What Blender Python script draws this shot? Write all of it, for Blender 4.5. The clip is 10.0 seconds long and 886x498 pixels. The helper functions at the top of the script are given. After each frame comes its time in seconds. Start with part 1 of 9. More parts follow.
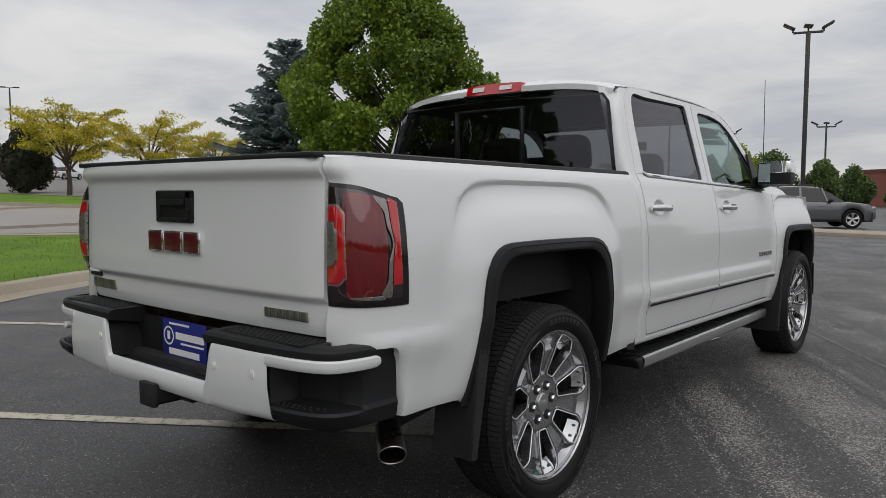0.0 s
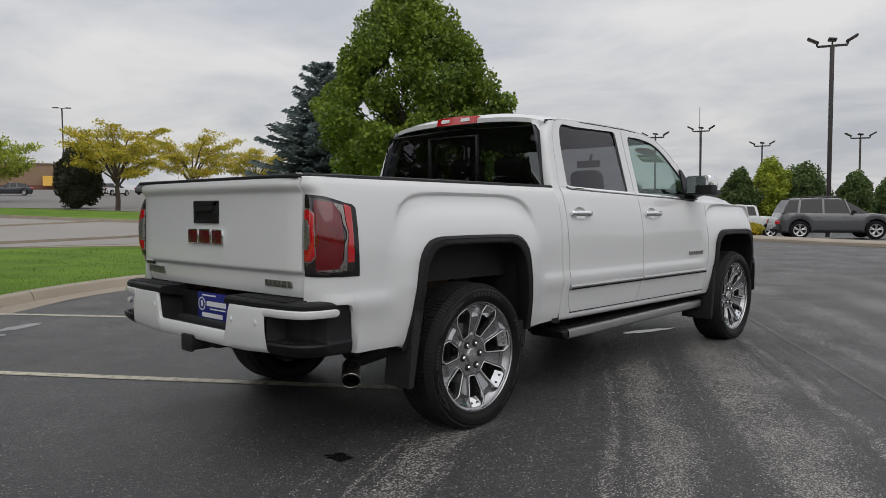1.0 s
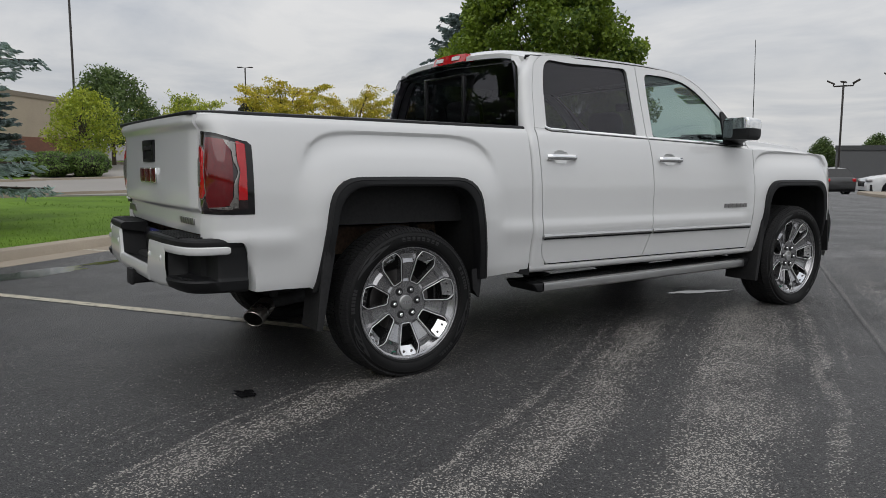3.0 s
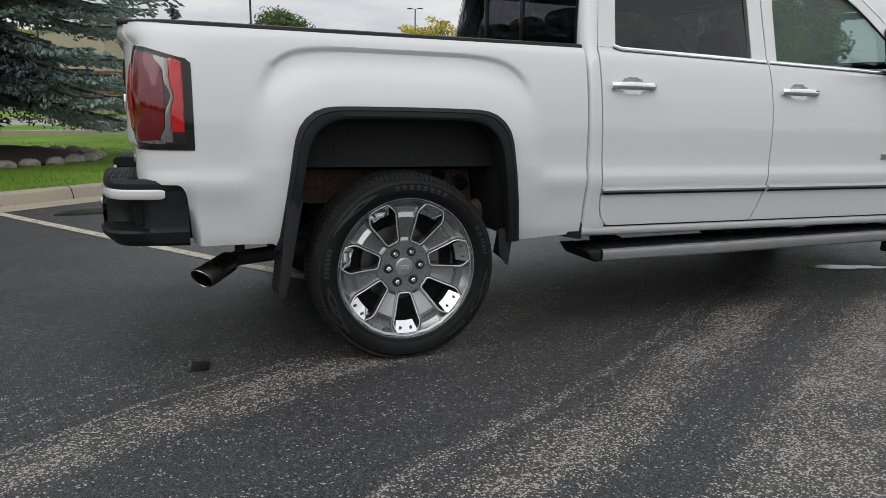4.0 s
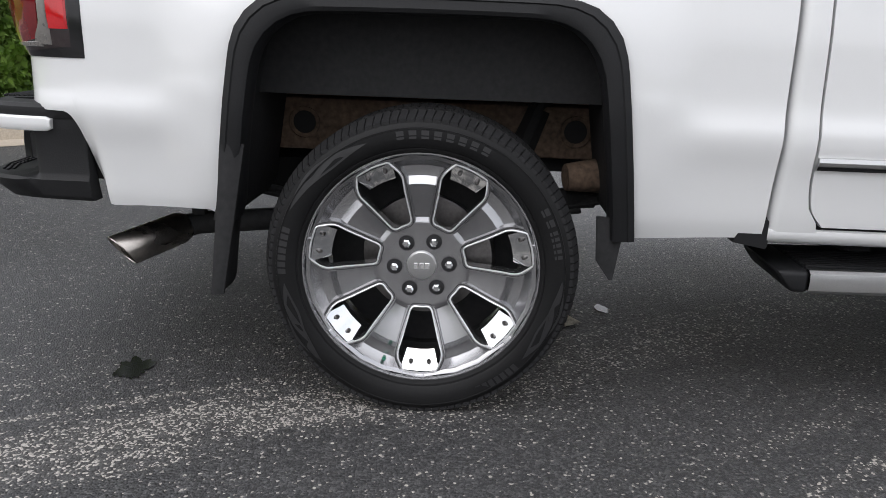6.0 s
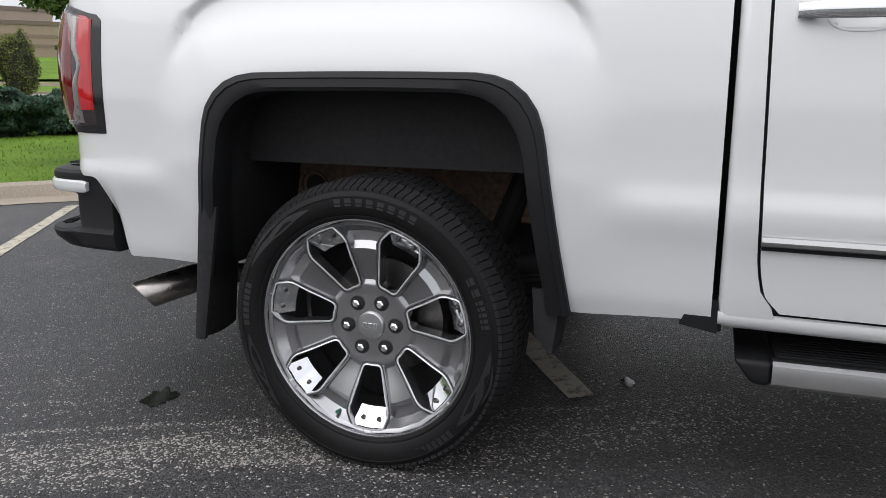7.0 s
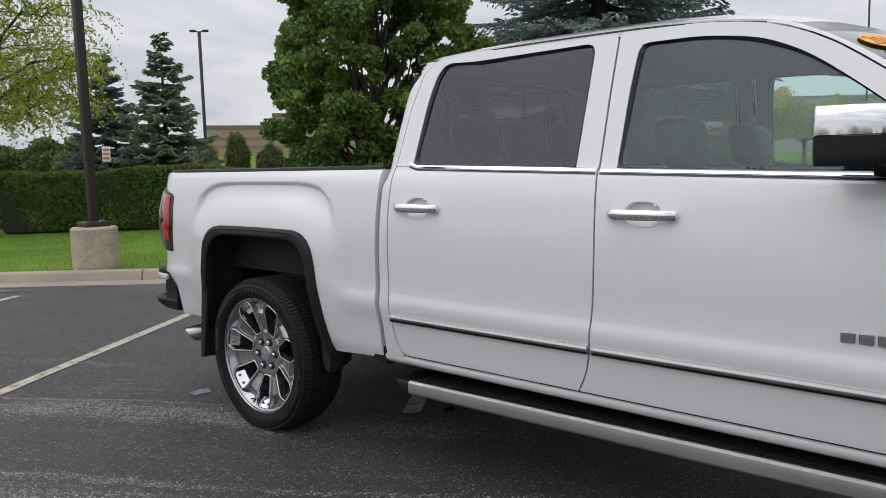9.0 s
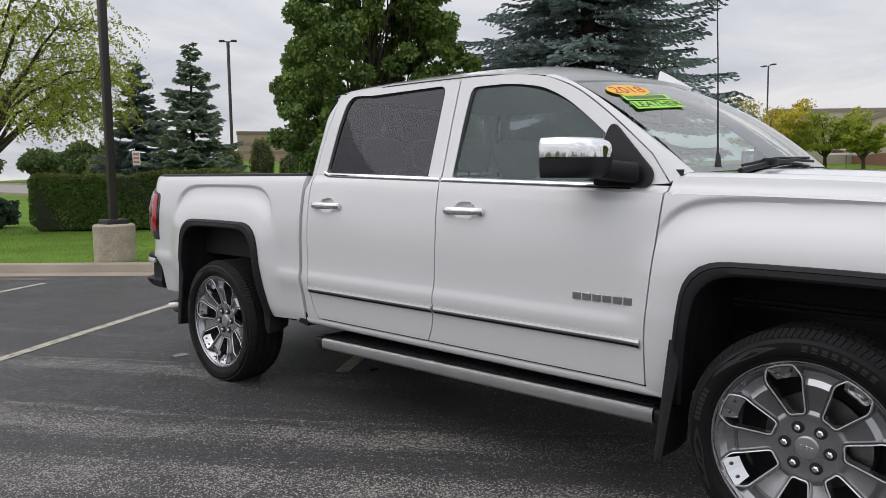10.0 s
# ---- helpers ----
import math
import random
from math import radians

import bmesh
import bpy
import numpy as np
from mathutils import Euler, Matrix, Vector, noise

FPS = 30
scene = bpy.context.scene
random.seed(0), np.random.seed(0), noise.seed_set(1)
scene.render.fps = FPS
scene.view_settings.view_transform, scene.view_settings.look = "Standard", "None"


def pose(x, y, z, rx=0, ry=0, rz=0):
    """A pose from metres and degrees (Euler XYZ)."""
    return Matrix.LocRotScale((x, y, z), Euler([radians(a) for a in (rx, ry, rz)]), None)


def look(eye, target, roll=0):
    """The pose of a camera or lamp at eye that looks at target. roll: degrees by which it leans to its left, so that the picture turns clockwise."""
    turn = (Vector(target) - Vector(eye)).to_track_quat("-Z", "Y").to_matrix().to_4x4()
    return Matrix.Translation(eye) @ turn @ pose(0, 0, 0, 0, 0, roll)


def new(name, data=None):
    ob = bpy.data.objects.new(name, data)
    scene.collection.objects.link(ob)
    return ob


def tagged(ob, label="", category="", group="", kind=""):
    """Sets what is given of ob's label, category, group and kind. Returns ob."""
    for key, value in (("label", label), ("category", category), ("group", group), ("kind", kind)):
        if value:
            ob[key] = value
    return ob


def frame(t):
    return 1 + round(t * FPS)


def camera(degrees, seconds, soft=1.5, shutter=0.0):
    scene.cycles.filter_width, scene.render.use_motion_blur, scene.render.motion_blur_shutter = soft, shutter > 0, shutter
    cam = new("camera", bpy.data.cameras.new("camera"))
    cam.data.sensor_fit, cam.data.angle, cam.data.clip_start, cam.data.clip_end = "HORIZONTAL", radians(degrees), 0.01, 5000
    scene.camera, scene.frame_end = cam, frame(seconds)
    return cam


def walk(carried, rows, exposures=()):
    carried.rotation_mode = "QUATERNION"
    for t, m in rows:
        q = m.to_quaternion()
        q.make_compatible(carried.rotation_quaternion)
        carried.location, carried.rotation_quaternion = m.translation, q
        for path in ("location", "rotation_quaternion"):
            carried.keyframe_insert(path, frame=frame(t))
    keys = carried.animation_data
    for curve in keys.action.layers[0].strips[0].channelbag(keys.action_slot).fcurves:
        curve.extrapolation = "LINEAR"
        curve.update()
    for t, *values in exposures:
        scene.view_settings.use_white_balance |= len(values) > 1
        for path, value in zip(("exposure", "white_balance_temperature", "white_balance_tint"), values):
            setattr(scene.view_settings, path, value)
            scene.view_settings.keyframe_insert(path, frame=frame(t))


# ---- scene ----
cam = camera(62.1, 10.0, 0.85)
PATH = [
    (0, (2.528, -2.549, 1.256), (1.248, -1.02, 1.102), -0.0),
    (0.5, (3.052, -2.888, 1.242), (1.725, -1.397, 1.115), -0.1),
    (1, (3.599, -3.106, 1.227), (2.24, -1.643, 1.111), -0.3),
    (1.5, (4.025, -3.227, 1.206), (2.654, -1.778, 1.073), 0.2),
    (2, (4.324, -3.0, 1.21), (2.867, -1.636, 1.088), 0.2),
    (2.2, (4.393, -2.857, 1.199), (2.901, -1.532, 1.067), 0.0),
    (3.3, (4.213, -1.698, 1.13), (2.509, -0.689, 0.849), 0.5),
    (3.5, (4.141, -1.491, 1.12), (2.4, -0.557, 0.809), 0.8),
    (4, (3.889, -0.959, 1.081), (2.057, -0.255, 0.696), 0.7),
    (4.5, (3.607, -0.488, 1.059), (1.717, -0.004, 0.623), 1.1),
    (5, (3.262, -0.189, 0.997), (1.337, 0.098, 0.536), 1.3),
    (5.2, (3.157, -0.111, 0.992), (1.227, 0.108, 0.516), 1.4),
    (6.3, (2.663, 0.259, 0.975), (0.753, 0.013, 0.415), 0.9),
    (6.5, (2.626, 0.381, 0.975), (0.732, 0.0, 0.441), 0.6),
    (7, (2.666, 0.85, 1.043), (0.832, 0.176, 0.597), -0.5),
    (7.5, (2.82, 1.385, 1.149), (1.076, 0.474, 0.769), -1.1),
    (8, (2.947, 1.985, 1.224), (1.301, 0.891, 0.9), -1.3),
    (8.5, (3.128, 2.585, 1.279), (1.565, 1.36, 1.032), -1.5),
    (9, (3.228, 3.21, 1.321), (1.712, 1.919, 1.114), -1.6),
    (9.5, (3.419, 3.794, 1.305), (1.922, 2.479, 1.11), -1.4),
    (10, (3.521, 4.379, 1.304), (2.055, 3.029, 1.119), -0.8),
]
walk(cam, [(t, look(eye, target, roll)) for t, eye, target, roll in PATH],
     [(0, -0.19, 6520, 10), (2.2, -0.19, 6480, 11), (3.5, -0.15, 6440, 9), (4.3, 0.18, 6420, 9), (5.2, 0.50, 6400, 11), (6.3, 0.73, 6380, 12), (7.0, 0.43, 6380, 12), (7.5, 0.28, 6370, 12), (8.2, 0.25, 6360, 12), (9.0, 0.04, 6380, 13), (10, 0.03, 6400, 13)])

# ---- sky and sun: a bright overcast ----
world = bpy.data.worlds.new("sky")
scene.world = world
world.use_nodes = True
wn, wl = world.node_tree.nodes, world.node_tree.links
wn.clear()
w_out, w_bg = wn.new("ShaderNodeOutputWorld"), wn.new("ShaderNodeBackground")
w_sky = wn.new("ShaderNodeTexSky")
w_sky.sky_type, w_sky.sun_disc = "NISHITA", False
w_sky.sun_elevation, w_sky.sun_rotation = radians(48), radians(125)
w_sky.dust_density = 3.0
w_gain = wn.new("ShaderNodeMix")
w_gain.data_type, w_gain.blend_type = "RGBA", "MULTIPLY"
w_gain.inputs[0].default_value = 1.0
w_gain.inputs[7].default_value = (0.09, 0.09, 0.09, 1)
wl.new(w_sky.outputs[0], w_gain.inputs[6])
# cloud deck: darker bellies and brighter gaps, drawn out towards the horizon
w_co, w_sep, w_div = wn.new("ShaderNodeTexCoord"), wn.new("ShaderNodeSeparateXYZ"), wn.new("ShaderNodeVectorMath")
wl.new(w_co.outputs["Generated"], w_sep.inputs[0])
w_add = wn.new("ShaderNodeMath")
w_add.operation, w_add.inputs[1].default_value = "ADD", 0.16
w_max = wn.new("ShaderNodeMath")
w_max.operation, w_max.inputs[1].default_value = "MAXIMUM", 0.0
wl.new(w_sep.outputs[2], w_max.inputs[0])
wl.new(w_max.outputs[0], w_add.inputs[0])
w_comb = wn.new("ShaderNodeCombineXYZ")
for k in range(3):
    wl.new(w_add.outputs[0], w_comb.inputs[k])
w_div.operation = "DIVIDE"
wl.new(w_co.outputs["Generated"], w_div.inputs[0])
wl.new(w_comb.outputs[0], w_div.inputs[1])
w_noise = wn.new("ShaderNodeTexNoise")
w_noise.inputs["Scale"].default_value, w_noise.inputs["Detail"].default_value = 1.1, 7.0
w_noise.inputs["Roughness"].default_value, w_noise.inputs["Distortion"].default_value = 0.55, 0.4
wl.new(w_div.outputs[0], w_noise.inputs["Vector"])
w_ramp = wn.new("ShaderNodeValToRGB")
w_ramp.color_ramp.elements[0].position, w_ramp.color_ramp.elements[0].color = 0.36, (0.57, 0.595, 0.64, 1)
w_ramp.color_ramp.elements[1].position, w_ramp.color_ramp.elements[1].color = 0.64, (0.86, 0.85, 0.84, 1)
wl.new(w_noise.outputs[0], w_ramp.inputs[0])
# an overcast sky is about three times brighter overhead than at the horizon
w_zen = wn.new("ShaderNodeMapRange")
w_zen.inputs[1].default_value, w_zen.inputs[2].default_value = 0.10, 0.95
w_zen.inputs[3].default_value, w_zen.inputs[4].default_value = 0.96, 1.72
wl.new(w_sep.outputs[2], w_zen.inputs[0])
w_mul = wn.new("ShaderNodeMix")
w_mul.data_type, w_mul.blend_type = "RGBA", "MULTIPLY"
w_mul.inputs[0].default_value = 1.0
wl.new(w_ramp.outputs[0], w_mul.inputs[6])
wl.new(w_zen.outputs[0], w_mul.inputs[7])
w_mix = wn.new("ShaderNodeMix")
w_mix.data_type = "RGBA"
w_mix.inputs[0].default_value = 0.9
wl.new(w_gain.outputs[2], w_mix.inputs[6])
wl.new(w_mul.outputs[2], w_mix.inputs[7])
wl.new(w_mix.outputs[2], w_bg.inputs[0])
w_bg.inputs[1].default_value = 1.0
wl.new(w_bg.outputs[0], w_out.inputs[0])

sun = new("sun", bpy.data.lights.new("sun", "SUN"))
sun.data.energy, sun.data.angle, sun.data.color = 0.55, radians(60), (1.0, 0.985, 0.97)
sun.matrix_world = look((40, -28, 55), (0, 0, 0))

# ---- materials ----
def shade(name, colour, rough=0.5, metal=0.0, var=0.12, scale=6.0, fine=90.0, bump=0.0, coat=0.0, spec=0.5, tint=None):
    """A plain surface with broad and fine variation of its colour and gloss, and a fine relief."""
    m = bpy.data.materials.new(name)
    m.use_nodes = True
    nodes, link = m.node_tree.nodes, m.node_tree.links.new
    b = nodes["Principled BSDF"]
    co = nodes.new("ShaderNodeTexCoord")
    n1, n2 = nodes.new("ShaderNodeTexNoise"), nodes.new("ShaderNodeTexNoise")
    n1.inputs["Scale"].default_value, n1.inputs["Detail"].default_value = scale, 4.0
    n2.inputs["Scale"].default_value, n2.inputs["Detail"].default_value = fine, 3.0
    link(co.outputs["Object"], n1.inputs["Vector"])
    link(co.outputs["Object"], n2.inputs["Vector"])
    add = nodes.new("ShaderNodeMath")
    add.operation = "ADD"
    link(n1.outputs[0], add.inputs[0])
    link(n2.outputs[0], add.inputs[1])
    rng = nodes.new("ShaderNodeMapRange")
    rng.inputs[1].default_value, rng.inputs[2].default_value = 0.6, 1.4
    link(add.outputs[0], rng.inputs[0])
    mix = nodes.new("ShaderNodeMix")
    mix.data_type = "RGBA"
    lo = tuple(c * (1 - var) for c in colour)
    hi = tuple(min(1, c * (1 + var)) for c in (tint or colour))
    mix.inputs[6].default_value, mix.inputs[7].default_value = (*lo, 1), (*hi, 1)
    link(rng.outputs[0], mix.inputs[0])
    link(mix.outputs[2], b.inputs["Base Color"])
    rr = nodes.new("ShaderNodeMapRange")
    rr.inputs[3].default_value, rr.inputs[4].default_value = max(0.01, rough * 0.85), min(1, rough * 1.15)
    link(n1.outputs[0], rr.inputs[0])
    link(rr.outputs[0], b.inputs["Roughness"])
    b.inputs["Metallic"].default_value = metal
    b.inputs["Specular IOR Level"].default_value = spec
    b.inputs["Coat Weight"].default_value = coat
    b.inputs["Coat Roughness"].default_value = 0.03
    if bump:
        bp = nodes.new("ShaderNodeBump")
        bp.inputs["Strength"].default_value, bp.inputs["Distance"].default_value = 0.6, bump
        link(n2.outputs[0], bp.inputs["Height"])
        link(bp.outputs[0], b.inputs["Normal"])
    return m


def glass(name, tint, rough=0.0, base=0.075, sheen=(1, 1, 1)):
    """A pane: what passes through is tinted, what is mirrored follows Fresnel."""
    m = bpy.data.materials.new(name)
    m.use_nodes = True
    nodes, link = m.node_tree.nodes, m.node_tree.links.new
    nodes.clear()
    out, mix = nodes.new("ShaderNodeOutputMaterial"), nodes.new("ShaderNodeMixShader")
    tr, gl, lw = nodes.new("ShaderNodeBsdfTransparent"), nodes.new("ShaderNodeBsdfGlossy"), nodes.new("ShaderNodeLayerWeight")
    tr.inputs[0].default_value = (*tint, 1)
    gl.inputs["Roughness"].default_value = rough
    gl.inputs["Color"].default_value = (*sheen, 1)
    pw, ma = nodes.new("ShaderNodeMath"), nodes.new("ShaderNodeMath")
    pw.operation, pw.inputs[1].default_value = "POWER", 5.0
    ma.operation, ma.inputs[1].default_value, ma.inputs[2].default_value = "MULTIPLY_ADD", 0.98 - base, base
    link(lw.outputs["Facing"], pw.inputs[0])
    link(pw.outputs[0], ma.inputs[0])
    link(ma.outputs[0], mix.inputs[0])
    link(tr.outputs[0], mix.inputs[1])
    link(gl.outputs[0], mix.inputs[2])
    link(mix.outputs[0], out.inputs[0])
    return m


WHITE = shade("pearl_white_paint", (0.715, 0.72, 0.72), 0.30, 0.0, 0.015, 2.0, 400, coat=1.0, spec=0.5)
SEAM = shade("dark_seam", (0.012, 0.012, 0.013), 0.8)
BLACK = shade("black_grained_plastic", (0.0105, 0.0108, 0.0118), 0.50, 0.0, 0.25, 5, 260, bump=0.0006, spec=0.28)
GLOSSBLACK = shade("gloss_black", (0.012, 0.012, 0.013), 0.12, 0.0, 0.1)
UNDER = shade("underbody_black", (0.018, 0.018, 0.019), 0.75, 0.0, 0.4, 9, 60, bump=0.001, spec=0.35)
SMOKECHROME = shade("smoked_chrome", (0.40, 0.39, 0.39), 0.30, 1.0, 0.1)
RUST = shade("dusty_rusty_frame", (0.085, 0.066, 0.052), 0.85, 0.0, 0.6, 7, 60, bump=0.001, tint=(0.17, 0.115, 0.08))
CHROME = shade("chrome", (0.86, 0.87, 0.88), 0.06, 1.0, 0.02)
SATIN = shade("satin_aluminium", (0.62, 0.62, 0.62), 0.32, 1.0, 0.06, 10, 200)
ALLOY = shade("dark_grey_alloy", (0.42, 0.42, 0.43), 0.22, 0.93, 0.04, 9, 300)
ALLOYEDGE = shade("machined_alloy_edge", (0.80, 0.80, 0.81), 0.42, 0.55, 0.05)
STEEL = shade("brake_disc_steel", (0.20, 0.19, 0.185), 0.45, 1.0, 0.25, 20, 120)
EXHAUST = shade("burnt_stainless_steel", (0.46, 0.43, 0.40), 0.28, 1.0, 0.2, 14, 90)
TYRE = shade("tyre_rubber", (0.0066, 0.0066, 0.0070), 0.55, 0.0, 0.3, 8, 160, bump=0.0005, spec=0.22)
TREAD = shade("tread_rubber", (0.019, 0.019, 0.0198), 0.62, 0.0, 0.3, 10, 160, bump=0.0005, spec=0.20)
TYREMARK = shade("tyre_raised_marks", (0.019, 0.019, 0.020), 0.42, 0.0, 0.2)
SILVERLENS = shade("silver_reflector", (0.27, 0.255, 0.24), 0.28, 0.6, 0.12, 40, 200, coat=1.0)
REDLENS = shade("red_lens", (0.50, 0.007, 0.012), 0.08, 0.0, 0.12, 30, 260, coat=1.0)
DARKRED = shade("dark_red_lens", (0.140, 0.003, 0.006), 0.08, 0.0, 0.3, 18, 220, coat=1.0)
REDPAINT = shade("red_badge_enamel", (0.085, 0.008, 0.011), 0.22, 0.0, 0.1)
SMOKE = shade("smoked_lens", (0.020, 0.010, 0.011), 0.06, 0.0, 0.2, coat=1.0)
BLUEPLATE = shade("blue_plate", (0.015, 0.022, 0.20), 0.4, 0.0, 0.1)
WHITEMARK = shade("white_print", (0.75, 0.75, 0.75), 0.5, 0.0, 0.05)
SEATCLOTH = shade("dark_leather", (0.030, 0.028, 0.027), 0.5, 0.0, 0.2, 12, 160, bump=0.0005)
TINTED = glass("privacy_glass", (0.26, 0.252, 0.28), 0.0, 0.054, (0.94, 0.93, 1.0))
CLEAR = glass("green_tinted_glass", (0.70, 0.84, 0.82), 0.0, 0.062, (0.86, 1.0, 1.0))
WINDSHIELD = glass("windshield_glass", (0.66, 0.74, 0.70), 0.02, 0.26)
MIRROR = shade("mirror_silver", (0.88, 0.89, 0.90), 0.01, 1.0, 0.0)
YELLOWPRINT = shade("orange_yellow_sticker", (0.85, 0.50, 0.03), 0.45, 0.0, 0.06)
LIMEPRINT = shade("lime_green_sticker", (0.35, 0.80, 0.06), 0.45, 0.0, 0.06)
REDPRINT = shade("red_print", (0.55, 0.05, 0.03), 0.45)
BLACKPRINT = shade("black_print", (0.01, 0.015, 0.01), 0.45)
CONCRETE = shade("tan_concrete", (0.335, 0.285, 0.225), 0.9, 0.0, 0.22, 1.6, 55, bump=0.003)
KERBSTONE = shade("weathered_kerb_concrete", (0.36, 0.31, 0.245), 0.9, 0.0, 0.28, 1.1, 70, bump=0.003)
ROADGREY = shade("pale_concrete_road", (0.29, 0.272, 0.25), 0.9, 0.0, 0.12, 0.35, 30, bump=0.002)
FOOTING = shade("stained_footing_concrete", (0.44, 0.385, 0.30), 0.95, 0.0, 0.32, 6.0, 38, bump=0.012)
POLEBROWN = shade("dark_bronze_pole", (0.035, 0.030, 0.028), 0.45, 0.0, 0.2, 3, 80)
BARK = shade("bark", (0.075, 0.058, 0.045), 0.95, 0.0, 0.45, 9, 50, bump=0.01)
MULCH = shade("dark_mulch", (0.055, 0.035, 0.025), 0.95, 0.0, 0.5, 5, 60, bump=0.02)
ROCK = shade("field_stone", (0.30, 0.27, 0.24), 0.9, 0.0, 0.35, 6, 60, bump=0.006)


def leafy(name, low, high, rough=0.55):
    """Leaves: each one its own shade, and a little light comes through."""
    m = bpy.data.materials.new(name)
    m.use_nodes = True
    nodes, link = m.node_tree.nodes, m.node_tree.links.new
    b = nodes["Principled BSDF"]
    geo, co, n = nodes.new("ShaderNodeNewGeometry"), nodes.new("ShaderNodeTexCoord"), nodes.new("ShaderNodeTexNoise")
    n.inputs["Scale"].default_value = 0.9
    link(co.outputs["Object"], n.inputs["Vector"])
    add = nodes.new("ShaderNodeMath")
    add.operation = "MULTIPLY_ADD"
    add.inputs[1].default_value = 0.55
    link(geo.outputs["Random Per Island"], add.inputs[0])
    sub = nodes.new("ShaderNodeMapRange")
    sub.inputs[1].default_value, sub.inputs[2].default_value = 0.35, 0.65
    sub.inputs[3].default_value, sub.inputs[4].default_value = 0.0, 0.45
    link(n.outputs[0], sub.inputs[0])
    link(sub.outputs[0], add.inputs[2])
    mix = nodes.new("ShaderNodeMix")
    mix.data_type = "RGBA"
    mix.inputs[6].default_value, mix.inputs[7].default_value = (*low, 1), (*high, 1)
    link(add.outputs[0], mix.inputs[0])
    link(mix.outputs[2], b.inputs["Base Color"])
    b.inputs["Roughness"].default_value = rough
    b.inputs["Specular IOR Level"].default_value = 0.38
    tr, ms, out = nodes.new("ShaderNodeBsdfTranslucent"), nodes.new("ShaderNodeMixShader"), nodes["Material Output"]
    link(mix.outputs[2], tr.inputs[0])
    ms.inputs[0].default_value = 0.3
    link(b.outputs[0], ms.inputs[1])
    link(tr.outputs[0], ms.inputs[2])
    link(ms.outputs[0], out.inputs[0])
    return m


MAPLELEAF = leafy("maple_leaves", (0.038, 0.085, 0.014), (0.30, 0.40, 0.045))
MAPLELEAF2 = leafy("dark_maple_leaves", (0.042, 0.094, 0.026), (0.29, 0.42, 0.09))
YELLOWLEAF = leafy("yellowing_locust_leaves", (0.24, 0.26, 0.03), (0.82, 0.64, 0.07))
LOCUSTLEAF = leafy("light_locust_leaves", (0.125, 0.20, 0.022), (0.56, 0.60, 0.075))
SPRUCEBLUE = leafy("blue_spruce_needles", (0.13, 0.175, 0.17), (0.60, 0.72, 0.69), 0.7)
SPRUCEDARK = leafy("dark_blue_spruce_needles", (0.075, 0.105, 0.105), (0.34, 0.42, 0.42), 0.7)
SPRUCEGREEN = leafy("green_spruce_needles", (0.12, 0.17, 0.12), (0.42, 0.52, 0.38), 0.7)
HEDGELEAF = leafy("hedge_leaves", (0.062, 0.125, 0.030), (0.23, 0.34, 0.085))
HEDGETOP = leafy("bronze_hedge_leaves", (0.085, 0.115, 0.030), (0.30, 0.33, 0.085))
JUNIPER = leafy("juniper_sprays", (0.046, 0.098, 0.065), (0.156, 0.247, 0.169), 0.7)
DARKBUSH = leafy("dark_bush_leaves", (0.018, 0.022, 0.010), (0.055, 0.055, 0.025))
FARGREEN = leafy("far_tree_leaves", (0.047, 0.088, 0.030), (0.176, 0.243, 0.074))
GRASSBLADE = leafy("grass_blades", (0.095, 0.180, 0.018), (0.18, 0.285, 0.038))


# ---- mesh helpers ----
RAKE = 0.012


def part(name, bm, material, parent=None, label="", smooth=32, rake=False):
    """One mesh object made of a bmesh, under a thing or a part."""
    bmesh.ops.recalc_face_normals(bm, faces=bm.faces[:])
    if rake:
        for v in bm.verts:
            v.co.z -= RAKE * (v.co.y - 1.0)
    me = bpy.data.meshes.new(name)
    bm.to_mesh(me)
    bm.free()
    if material:
        for m in material if isinstance(material, (list, tuple)) else [material]:
            me.materials.append(m)
    if smooth:
        me.polygons.foreach_set("use_smooth", [True] * len(me.polygons))
        me.set_sharp_from_angle(angle=radians(smooth))
    ob = new(name, me)
    if parent:
        ob.parent = parent
    if label:
        ob["label"] = label
    return ob


def thing(name, label, category, group="", kind="", at=(0, 0, 0), turn=0.0):
    ob = new(name)
    ob.matrix_world = pose(*at, 0, 0, turn)
    return tagged(ob, label, category, group, kind)


def box(bm, x0, x1, y0, y1, z0, z1, bev=0.0, seg=2):
    r = bmesh.ops.create_cube(bm, size=1.0, matrix=Matrix.Translation(((x0 + x1) / 2, (y0 + y1) / 2, (z0 + z1) / 2))
                              @ Matrix.Diagonal((x1 - x0, y1 - y0, z1 - z0, 1)))
    if bev:
        edges = list({e for v in r["verts"] for e in v.link_edges})
        bmesh.ops.bevel(bm, geom=edges, offset=bev, segments=seg, profile=0.5, affect="EDGES")
    return bm


def boxed(x0, x1, y0, y1, z0, z1, bev=0.0, seg=2):
    return box(bmesh.new(), x0, x1, y0, y1, z0, z1, bev, seg)


